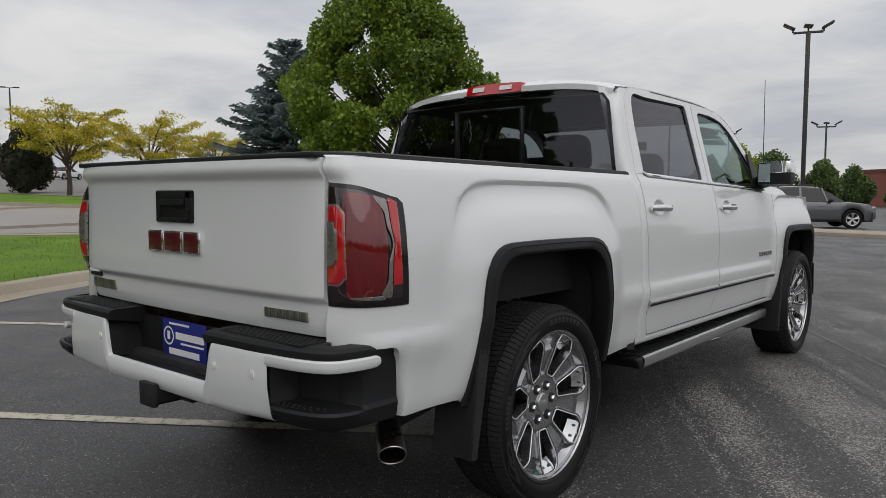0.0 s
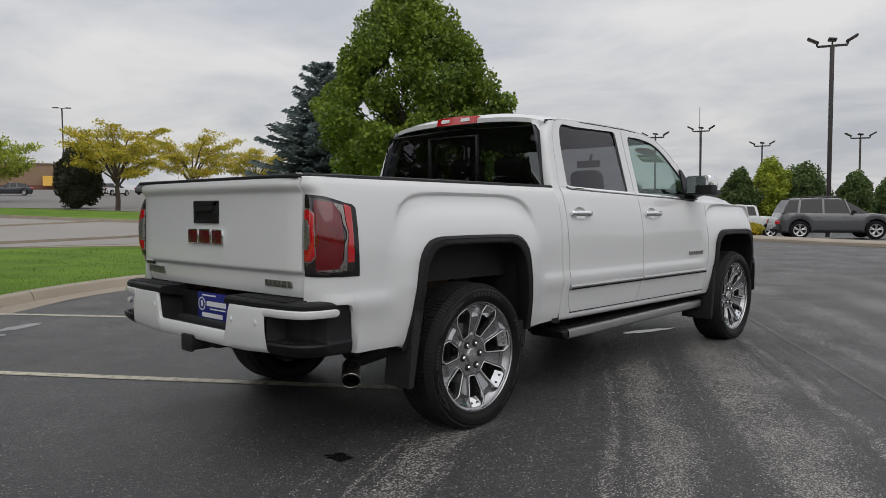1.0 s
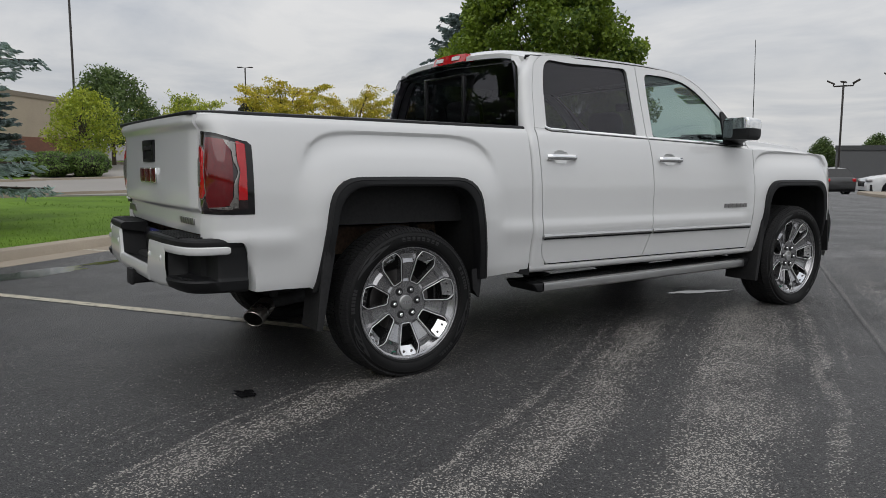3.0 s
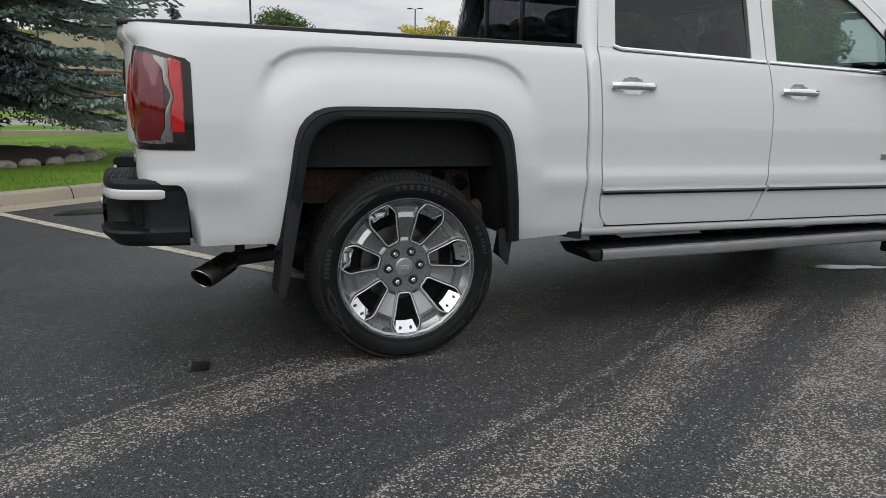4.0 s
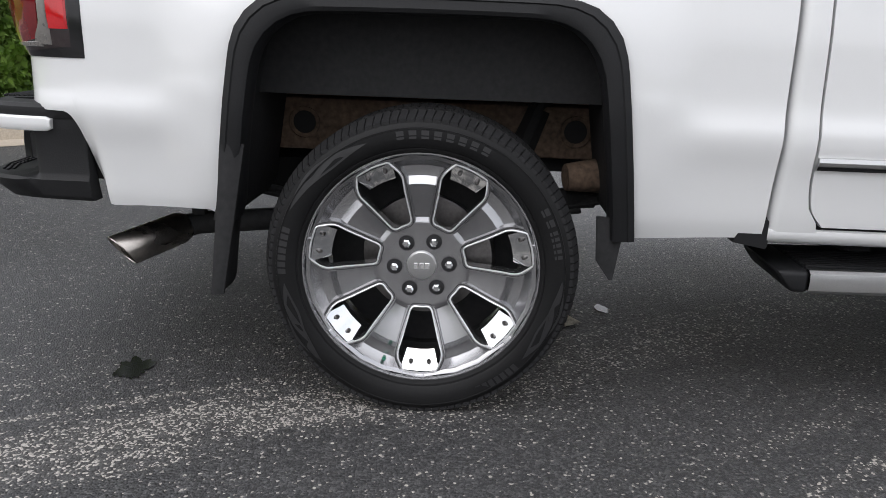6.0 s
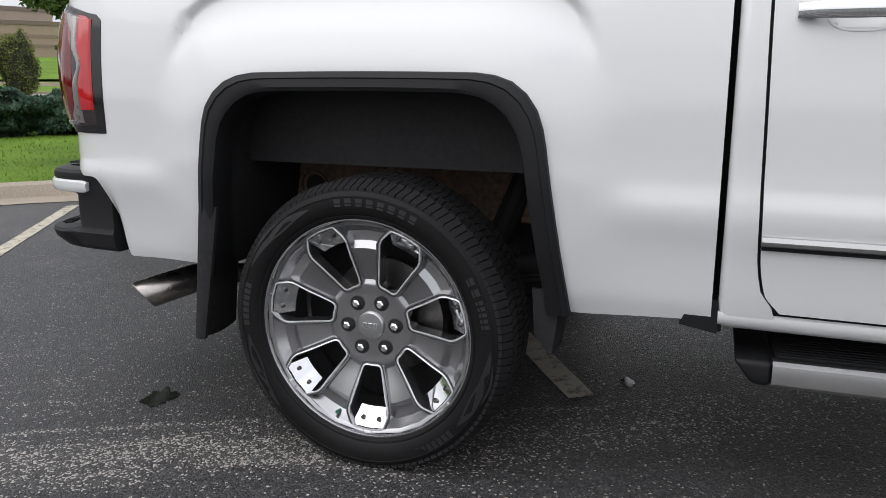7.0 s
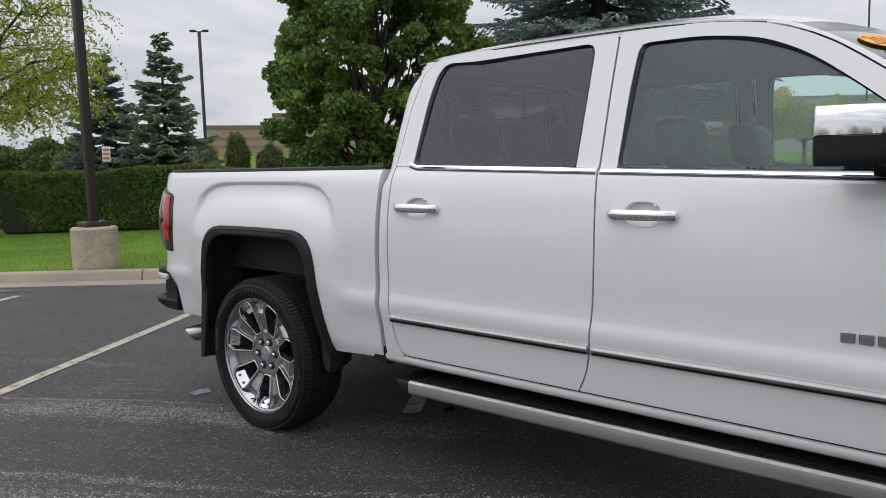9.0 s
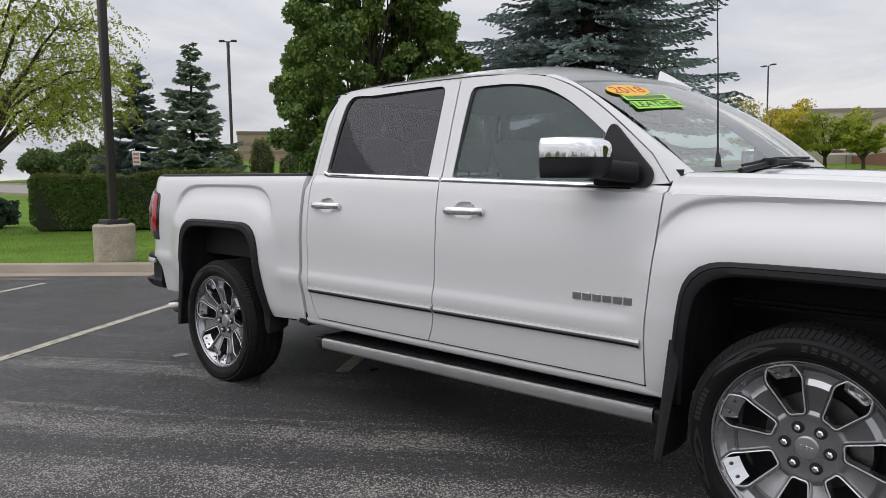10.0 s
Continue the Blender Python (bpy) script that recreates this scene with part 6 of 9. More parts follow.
# door badge: a row of short chrome bars
for k in range(6):
    bd = bmesh.new()
    y0 = 2.735 + 0.0465 * k
    z = 0.832
    x = side_x(y0, z)
    box(bd, x - 0.002, x + 0.007, y0 + 0.003, y0 + 0.040, z + 0.003, z + 0.033, 0.002, 1)
    part("door_badge", bd, SMOKECHROME, truck, "chrome badge bar on the front door", rake=True)

# bed inside
part("bed_floor", boxed(-0.80, 0.80, -1.02, 0.86, 0.80, 0.83), UNDER, truck, "black bed liner", rake=True)
part("bed_front_wall", boxed(-0.78, 0.78, 0.84, 0.865, 0.83, 1.33), UNDER, truck, rake=True)
for sx in (-1, 1):
    part("bed_inner_side", boxed(sx * 0.79 - 0.01, sx * 0.79 + 0.01, -1.02, 0.84, 0.83, 1.345), UNDER, truck, rake=True)


# cabin: seats, dash, wheel
def seat(x, y, w, back_h):
    bm = boxed(x - w / 2, x + w / 2, y - 0.02, y + 0.50, 0.82, 0.98, 0.05, 3)
    b = bmesh.new()
    box(b, x - w / 2, x + w / 2, y - 0.13, y + 0.02, 0.92, 0.92 + back_h, 0.05, 3)
    box(b, x - 0.135, x + 0.135, y - 0.17, y - 0.02, 0.95 + back_h, 1.15 + back_h, 0.06, 4)
    tube(b, [(x - 0.06, y - 0.10, 0.9 + back_h), (x - 0.06, y - 0.10, 1.0 + back_h)], 0.008, 8)
    tube(b, [(x + 0.06, y - 0.10, 0.9 + back_h), (x + 0.06, y - 0.10, 1.0 + back_h)], 0.008, 8)
    for v in b.verts:
        v.co.y -= 0.16 * (v.co.z - 0.95)
    me = bpy.data.meshes.new("tmp")
    b.to_mesh(me)
    b.free()
    bm.from_mesh(me)
    bpy.data.meshes.remove(me)
    return bm


for x in (-0.40, 0.40):
    part("front_seat", seat(x, 2.22, 0.52, 0.37), SEATCLOTH, truck, "dark leather front seat", rake=True)
for x in (-0.42, 0.0, 0.42):
    part("rear_seat", seat(x, 1.22, 0.43, 0.42), SEATCLOTH, truck, "dark leather rear seat", rake=True)
dash = bmesh.new()
sheet(dash, lambda u, v: ((2 * u - 1) * 0.74, 2.86 + 0.42 * v, 1.27 + 0.05 * math.sin(v * 2.2) - 0.10 * (1 - v) ** 3), 12, 8, (0, 0, -1), 0.25)
part("dashboard", dash, SEATCLOTH, truck, "dark dashboard", rake=True)
swh = bmesh.new()
tube(swh, [(-0.40 + 0.185 * math.cos(a * math.pi / 12), 2.70 - 0.06 * math.sin(a * math.pi / 12), 1.20 + 0.17 * math.sin(a * math.pi / 12)) for a in range(25)], 0.016, 8, False)
tube(swh, [(-0.57, 2.70, 1.2), (-0.40, 2.74, 1.2), (-0.23, 2.70, 1.2)], 0.02, 8)
part("steering_wheel", swh, SEATCLOTH, truck, rake=True)
part("cabin_floor", boxed(-0.86, 0.86, 0.93, 3.2, 0.60, 0.66), UNDER, truck, rake=True)
part("headliner", (lambda bm: (sheet(bm, lambda u, v: ((2 * u - 1) * 0.70, 0.97 + 1.6 * v, 1.76 + 0.04 * (1 - (2 * u - 1) ** 2)), 8, 8), bm)[1])(bmesh.new()), shade("grey_headliner", (0.30, 0.30, 0.29), 0.9), truck, rake=True)
pair("door_lining", lambda: (lambda bm: (sheet(bm, lambda u, v: (side_x(2.0, 0.6 + 0.7 * v) - 0.075, 0.97 + 2.1 * u, 0.6 + 0.7 * v), 6, 6), bm)[1])(bmesh.new()), SEATCLOTH, truck)
mir = boxed(-0.12, 0.12, 2.70, 2.73, 1.59, 1.655, 0.012)
tube(mir, [(0, 2.73, 1.64), (0, 2.77, 1.712)], 0.012, 8)
part("inside_mirror", mir, GLOSSBLACK, truck, rake=True)


# stickers on the windscreen
def on_screen(s, v, off=0.004):
    p = Vector((0.70 * s, 2.69 - 0.13 * s * s, 1.788 - 0.026 * s * s)).lerp(Vector((0.752 * s, 3.38 - 0.22 * s * s, 1.372 - 0.025 * s * s)), v)
    return p + Vector((0, 0.020, 0.035)) * math.sin(math.pi * v) * (1 - 0.3 * s * s) + Vector((0, 0.55, 0.83)) * off


def screen_frame(s, v):
    o = on_screen(s, v)
    ex = (on_screen(s - 0.02, v) - on_screen(s + 0.02, v)).normalized()
    ey = (on_screen(s, v - 0.02) - on_screen(s, v + 0.02)).normalized()
    n = ex.cross(ey).normalized()
    return o, ex, (n.cross(ex)).normalized(), n


def sticker(name, s, v, w, h, oval, material, parent, tilt, label):
    o, ex, ey, n = screen_frame(s, v)
    bm = bmesh.new()
    if oval:
        vs = [o + ex * w / 2 * math.cos(a * math.pi / 20) + ey * h / 2 * math.sin(a * math.pi / 20) for a in range(40)]
    else:
        vs = [o + ex * w / 2 * a + ey * h / 2 * b for a, b in ((-1, -1), (1, -1), (1, 1), (-1, 1))]
    slab(bm, vs, n, 0.0012)
    return part(name, bm, material, parent, label, 0, True), o, ex, ey, n


def printed(text, o, ex, ey, n, size, material, parent, name):
    cu = bpy.data.curves.new(name, "FONT")
    cu.body, cu.size, cu.align_x, cu.align_y, cu.extrude = text, size, "CENTER", "CENTER", 0.0004
    ob = new(name, cu)
    dg = bpy.context.evaluated_depsgraph_get()
    me = bpy.data.meshes.new_from_object(ob.evaluated_get(dg))
    bpy.data.objects.remove(ob)
    m = Matrix((ex, ey, n)).transposed().to_4x4()
    m.translation = o + n * 0.002
    me.transform(m)
    for v in me.vertices:
        v.co.z -= RAKE * (v.co.y - 1.0)
    me.materials.clear()
    me.materials.append(material)
    t = new(name, me)
    t.parent = parent
    return t


ws = [o for o in truck.children if o.name.startswith("windscreen") and "band" not in o.name and "pillar" not in o.name][0]
st, o, ex, ey, n = sticker("year_sticker", 0.76, 0.20, 0.235, 0.122, True, YELLOWPRINT, ws, 0, "orange and yellow oval year sticker")
printed("2018", o, ex, ey, n, 0.094, REDPRINT, st, "year_print")
st, o, ex, ey, n = sticker("feature_sticker", 0.725, 0.305, 0.26, 0.048, False, LIMEPRINT, ws, 0, "lime green sticker with unreadable print")
bars = bmesh.new()
for k in range(12):
    a = -0.115 + 0.0192 * k
    slab(bars, [o + ex * q + ey * r + n * 0.0016 for q, r in ((a, -0.016), (a + 0.013, -0.016), (a + 0.013, 0.016), (a, 0.016))], n, 0.0004)
part("sticker_print", bars, BLACKPRINT, st, smooth=0, rake=True)
st, o, ex, ey, n = sticker("feature_sticker", 0.735, 0.395, 0.27, 0.064, False, LIMEPRINT, ws, 0, "lime green sticker reading LEATHER")
printed("LEATHER", o, ex, ey, n, 0.064, BLACKPRINT, st, "sticker_text")


# ---- wheels ----
def wheel_shape():
    tyre = bmesh.new()
    prof = [(0.300, 0.100), (0.305, 0.1165), (0.308, 0.122), (0.3125, 0.1275), (0.3165, 0.1285), (0.3180, 0.1268), (0.324, 0.1318), (0.348, 0.136), (0.3650, 0.1342), (0.3658, 0.1358), (0.3685, 0.1354), (0.3693, 0.1330), (0.380, 0.1270), (0.386, 0.121), (0.3925, 0.112), (0.404, 0.10)]
    prof = prof[:-1] + [(0.3970, 0.10), (0.3985, 0.07), (0.3990, 0.0)] + [(r, -h) for r, h in [(0.3985, 0.07), (0.3970, 0.10)] + prof[:-1][::-1]]
    lathe(tyre, prof, 96)
    return tyre


def tread_blocks():
    bm = bmesh.new()
    n = 116
    for k in range(n):
        a = 2 * math.pi * k / n
        for row, (h0, h1, skew) in enumerate(((0.084, 0.127, 0.35), (0.030, 0.076, -0.3), (-0.024, 0.024, 0.2), (-0.076, -0.030, -0.3), (-0.127, -0.084, 0.35))):
            da = 2 * math.pi / n * (0.5 if row % 2 else 0.0)
            w = 2 * math.pi / n * 0.41
            v = []
            for h, sg in ((h0, -1), (h1, -1), (h1, 1), (h0, 1)):
                aa = a + da + sg * w + skew * (h - h0)
                shoulder = 0.0165 * max(0, (abs(h) - 0.086) / 0.038) ** 1.5
                r = 0.4075 - shoulder
                v.append((h, r * math.cos(aa), r * math.sin(aa)))
            top = [bm.verts.new(p) for p in v]
            low = [bm.verts.new((p[0], p[1] * 0.975, p[2] * 0.975)) for p in v]
            bm.faces.new(top)
            for q in range(4):
                bm.faces.new((top[q], low[q], low[(q + 1) % 4], top[(q + 1) % 4]))
    return bm


def sidewall_marks():
    """Raised lettering reduced to plain bars, and the swooshes of the sidewall."""
    made = []

    def patch(r0, r1, a0, a1, taper=0.0, n=10):
        ins, outs = [], []
        for k in range(n + 1):
            t = k / n
            a = radians(a0 + (a1 - a0) * t)
            w = 1 - taper * abs(2 * t - 1) ** 1.5
            for r, lst in ((0.5 * (r0 + r1) - 0.5 * (r1 - r0) * w, ins), (0.5 * (r0 + r1) + 0.5 * (r1 - r0) * w, outs)):
                h = np.interp(r, [0.308, 0.322, 0.348, 0.372, 0.388], [0.122, 0.1315, 0.136, 0.1325, 0.124]) + 0.0012
                lst.append(bm.verts.new((h, r * math.cos(a), r * math.sin(a))))
        for k in range(n):
            bm.faces.new((ins[k], ins[k + 1], outs[k + 1], outs[k]))
    for base in (162, 296):
        for k in range(7):
            bm = bmesh.new()
            made.append(("sidewall_mark", bm))
            patch(0.344, 0.368, base + k * 3.0, base + k * 3.0 + 2.2, n=2)
    for base, n, w in ((62, 8, 5.0), (22, 2, 5.0), (8, 5, 2.6)):
        for k in range(n):
            bm = bmesh.new()
            made.append(("sidewall_mark", bm))
            patch(0.342, 0.362, base + k * w, base + k * w + w * 0.6, n=2)
    for base, span, r0, r1 in ((112, 46, 0.340, 0.382), (186, 40, 0.334, 0.384), (320, 40, 0.336, 0.384), (252, 40, 0.340, 0.378)):
        bm = bmesh.new()
        made.append(("sidewall_swoosh", bm))
        for k, f in enumerate((0.0, 0.45)):
            patch(r0 + f * 0.018, r1 - 0.016 + f * 0.022, base + f * 20, base + span * 0.72 + f * 22, 1.0, 16)
    return made


OPENING = [(0.1165, 0.0), (0.1165, 0.150), (0.121, 0.205), (0.130, 0.226), (0.160, 0.230), (0.200, 0.235), (0.242, 0.246), (0.258, 0.226), (0.280, 0.172), (0.2890, 0.150), (0.2900, 0.0)]


def spoke_half(r):
    """Half angle of a spoke: what the openings leave of a seventh of the circle."""
    return math.pi / 7 - float(np.interp(r, [p[0] for p in OPENING[1:-1]], [p[1] for p in OPENING[1:-1]])) if 0.1165 < r < 0.2890 else math.pi / 7


def face_h(r):
    return 0.062 + 0.042 * ease(0.08, 0.285, r) + 0.0075 * ease(0.285, 0.299, r)


def rim_barrel():
    return lathe(bmesh.new(), [(0.2985, 0.1108), (0.3000, 0.1150), (0.3025, 0.1190), (0.3055, 0.1190), (0.308, 0.116), (0.302, 0.106), (0.292, 0.090), (0.276, 0.05), (0.266, -0.10)], 84)


def spoke(q):
    """One spoke from the hub to the lip: raised borders along its openings, the middle hollowed."""
    bm = bmesh.new()
    c = -math.pi / 2 + math.pi / 7 + q * 2 * math.pi / 7
    rows = []
    for r in (0.034, 0.060, 0.085, 0.100, 0.107, 0.1164, 0.1167, 0.121, 0.130, 0.145, 0.160, 0.180, 0.200, 0.222, 0.242, 0.250, 0.258, 0.269, 0.280, 0.2889, 0.2891, 0.2935, 0.2990):
        half, h = spoke_half(r), face_h(r)
        rib = 0.0115 / r / (math.pi / 7 - 0.236)
        rib = min(rib * 0.213 / half, 0.46)
        deep = 0.0085 * ease(0.112, 0.132, r) * (1 - 0.8 * ease(0.276, 0.288, r)) + 0.016 * ease(0.226, 0.246, r) * (1 - ease(0.268, 0.2885, r))
        row = []
        for e, dh in ((-1.0, -0.045), (-1.0, -0.003), (-1.0 + rib * 0.22, 0.0), (-1.0 + rib * 0.9, 0.0), (-1.0 + rib * 1.15, -1), (-0.25, -1.1), (0.25, -1.1), (1.0 - rib * 1.15, -1), (1.0 - rib * 0.9, 0.0), (1.0 - rib * 0.22, 0.0), (1.0, -0.003), (1.0, -0.045)):
            a = c + e * half
            hh = deep * dh if dh <= -0.9 else (dh if 0.1166 <= r <= 0.2890 else 0.0)
            row.append(bm.verts.new((h + hh, r * math.cos(a), r * math.sin(a))))
        rows.append(row)
    for r0, r1 in zip(rows, rows[1:]):
        for k in range(len(r0) - 1):
            bm.faces.new((r0[k], r1[k], r1[k + 1], r0[k + 1]))
    return bm


def opening_line(q, grow, rad):
    """A line round an opening of the wheel, set off from its edge."""
    bm = bmesh.new()
    c = -math.pi / 2 + q * 2 * math.pi / 7
    loop = [(r, a) for r, a in OPENING] + [(r, -a) for r, a in OPENING[-2:0:-1]]
    flat = [Vector((0, r * math.cos(a), r * math.sin(a))) for r, a in loop]
    mid = Vector((0, 0.20, 0))
    pts = []
    for p in rounded([tuple(v) for v in flat], 0.006, 3, closed=True):
        p = Vector(p)
        p = p + (p - mid).normalized() * grow
        r = math.hypot(p.y, p.z)
        if grow > 0.005 and r > 0.286:
            p = p * (0.286 / r)
            r = 0.286
        a = math.atan2(p.z, p.y) + c
        pts.append((face_h(r) + 0.0004, r * math.cos(a), r * math.sin(a)))
    return tube(bm, pts + [pts[0]], rad, 5, False)


def insert(q):
    """The chrome plate at the outer end of an opening, with two bolts."""
    c = -math.pi / 2 + q * 2 * math.pi / 7
    bm = bmesh.new()

    def at(u, v):
        r = 0.240 + 0.050 * v
        a = c + (2 * u - 1) * (0.185 - 0.03 * (1 - v))
        return (0.062 + 0.036 * v, r * math.cos(a), r * math.sin(a))
    sheet(bm, at, 4, 3, (-1, 0, 0), 0.012)
    return bm


def insert_bolt(q, s):
    c = -math.pi / 2 + q * 2 * math.pi / 7
    r = 0.267
    p = Vector((0.081, r * math.cos(c + s), r * math.sin(c + s)))
    return tube(bmesh.new(), [p, p + Vector((0.008, 0, 0)), p + Vector((0.0115, 0, 0))], [0.0062, 0.0055, 0.0032], 10)


def seated(bm, hub_z, spin):
    """The tyre under load: pressed flat where it meets the ground, the sidewall a little fuller there."""
    turn = Matrix.Rotation(spin, 4, "X")
    for v in bm.verts:
        p = turn @ v.co
        if p.z < 0.0015 - hub_z:
            p.z = 0.0015 - hub_z
        if p.z < -0.30:
            p.x += 0.006 * (p.x / 0.13) * ease(-0.30, -0.38, p.z)
        v.co = turn.inverted() @ p
    return bm


def build_wheel(at, spin, flip):
    w = part("wheel", rim_barrel(), ALLOY, truck, "dark grey seven-spoke alloy wheel with chrome inserts", 25)
    w.matrix_world = pose(*at, 0, 0, 180 if flip else 0) @ Matrix.Rotation(spin, 4, "X")
    part("tyre", seated(wheel_shape(), at[2], spin), TYRE, w, "black low-profile all-season tyre")
    part("tread", seated(tread_blocks(), at[2], spin), TREAD, w, smooth=0)
    for nm, mb in sidewall_marks():
        part(nm, mb, TYREMARK, w, smooth=0)
    for q in range(7):
        part("spoke", spoke(q), ALLOY, w, smooth=24)
        part("opening_edge", opening_line(q, 0.0005, 0.0024), ALLOYEDGE, w, "bright machined edge")
        part("opening_groove", opening_line(q, 0.0082, 0.0011), SEAM, w, "dark groove beside the opening")
        part("chrome_insert", insert(q), CHROME, w, "chrome insert plate")
        for s in (-0.09, 0.09):
            part("insert_bolt", insert_bolt(q, s), STEEL, w)
    hub = lathe(bmesh.new(), [(0.0, 0.071), (0.028, 0.0712), (0.036, 0.0705), (0.0385, 0.068), (0.040, 0.058)], 40)
    part("centre_cap", hub, SATIN, w, "brushed round centre cap")
    ring = bmesh.new()
    for k in range(3):
        box(ring, 0.0708, 0.0722, -0.021 + 0.015 * k, -0.009 + 0.015 * k, -0.008, 0.008, 0.0005, 1)
    part("cap_emblem", ring, CHROME, w)
    for k in range(6):
        a = radians(4) + k * math.pi / 3
        p = Vector((0, 0.072 * math.cos(a), 0.072 * math.sin(a)))
        nut = tube(bmesh.new(), [p + Vector((0.050, 0, 0)), p + Vector((0.066, 0, 0)), p + Vector((0.074, 0, 0)), p + Vector((0.078, 0, 0))], [0.0125, 0.0125, 0.0115, 0.007], 6)
        part("lug_nut", nut, CHROME, w, "chrome lug nut")
        hole = tube(bmesh.new(), [p + Vector((0.0595, 0, 0)), p + Vector((0.0660, 0, 0))], [0.0215, 0.0205], 18)
        part("lug_hole", hole, SEAM, w)
    disc = lathe(bmesh.new(), [(0.07, -0.02), (0.09, -0.02), (0.09, -0.035), (0.168, -0.035), (0.170, -0.048), (0.09, -0.05)], 48)
    part("brake_disc", disc, STEEL, w)
    cal = bmesh.new()
    for a0 in (radians(-18),):
        rows = []
        for k in range(9):
            a = a0 + radians(46) * k / 8
            rows.append([cal.verts.new((h, r * math.cos(a), r * math.sin(a))) for r, h in ((0.105, -0.03), (0.11, -0.005), (0.185, -0.005), (0.195, -0.03), (0.19, -0.07))])
        for r0, r1 in zip(rows, rows[1:]):
            for k in range(4):
                cal.faces.new((r0[k], r1[k], r1[k + 1], r0[k + 1]))
    part("brake_caliper", cal, STEEL, w)
    dark = lathe(bmesh.new(), [(0.0, -0.06), (0.262, -0.06)], 40)
    part("brake_shield", dark, UNDER, w)
    vp = Vector((0, 0.274 * math.cos(-1.93), 0.274 * math.sin(-1.93)))
    part("valve", tube(bmesh.new(), [vp + Vector((0.085, 0, 0)), vp * 0.985 + Vector((0.107, 0, 0))], 0.005, 8), shade("green_valve_cap", (0.02, 0.16, 0.10), 0.4), w, "green valve cap")
    return w


for sx, flip in ((0.865, False), (-0.865, True)):
    for y, spin in ((AXLE_R, 0.0), (AXLE_F, radians(-9))):
        build_wheel((sx, y, 0.391), spin, flip)

# ---- plants ----
def scatter_mesh(name, verts, faces, material, parent=None, label=""):
    me = bpy.data.meshes.new(name)
    v = np.asarray(verts, dtype=np.float32)
    f = np.asarray(faces, dtype=np.int32)
    me.vertices.add(len(v))
    me.vertices.foreach_set("co", v.ravel())
    me.loops.add(f.size)
    me.loops.foreach_set("vertex_index", f.ravel())
    me.polygons.add(len(f))
    me.polygons.foreach_set("loop_start", np.arange(0, f.size, f.shape[1], dtype=np.int32))
    me.polygons.foreach_set("loop_total", np.full(len(f), f.shape[1], dtype=np.int32))
    me.update(calc_edges=True)
    me.validate()
    me.materials.append(material)
    ob = new(name, me)
    if parent:
        ob.parent = parent
    if label:
        ob["label"] = label
    return ob


def leaves_at(centres, size, rng, aspect=0.6, droop=0.3, outward=None):
    """A folded diamond leaf at each centre, turned at random."""
    n = len(centres)
    d = rng.normal(size=(n, 3))
    d[:, 2] -= droop
    if outward is not None:
        d += outward * 0.8
    d /= np.linalg.norm(d, axis=1)[:, None]
    u = rng.normal(size=(n, 3))
    u[:, 2] += 0.9
    s = np.cross(d, u)
    s /= np.linalg.norm(s, axis=1)[:, None] + 1e-9
    nn = np.cross(s, d)
    L = size * rng.uniform(0.7, 1.3, size=(n, 1))
    a, tip = centres - d * L * 0.5, centres + d * L * 0.5
    l = centres + s * L * aspect * 0.5 - nn * L * 0.10
    r = centres - s * L * aspect * 0.5 - nn * L * 0.10
    v = np.stack([a, l, tip, r], axis=1).reshape(-1, 3)
    f = np.arange(4 * n).reshape(n, 4)
    return v, f


def limb(bm, a, b, r0, r1, rng, bend=0.12, n=6, sides=8):
    a, b = np.array(a, float), np.array(b, float)
    L = np.linalg.norm(b - a)
    off = rng.normal(size=3) * L * bend
    pts = [a + (b - a) * t + off * math.sin(math.pi * t) for t in np.linspace(0, 1, n)]
    tube(bm, [tuple(p) for p in pts], list(np.linspace(r0, r1, n)), sides)
    return pts


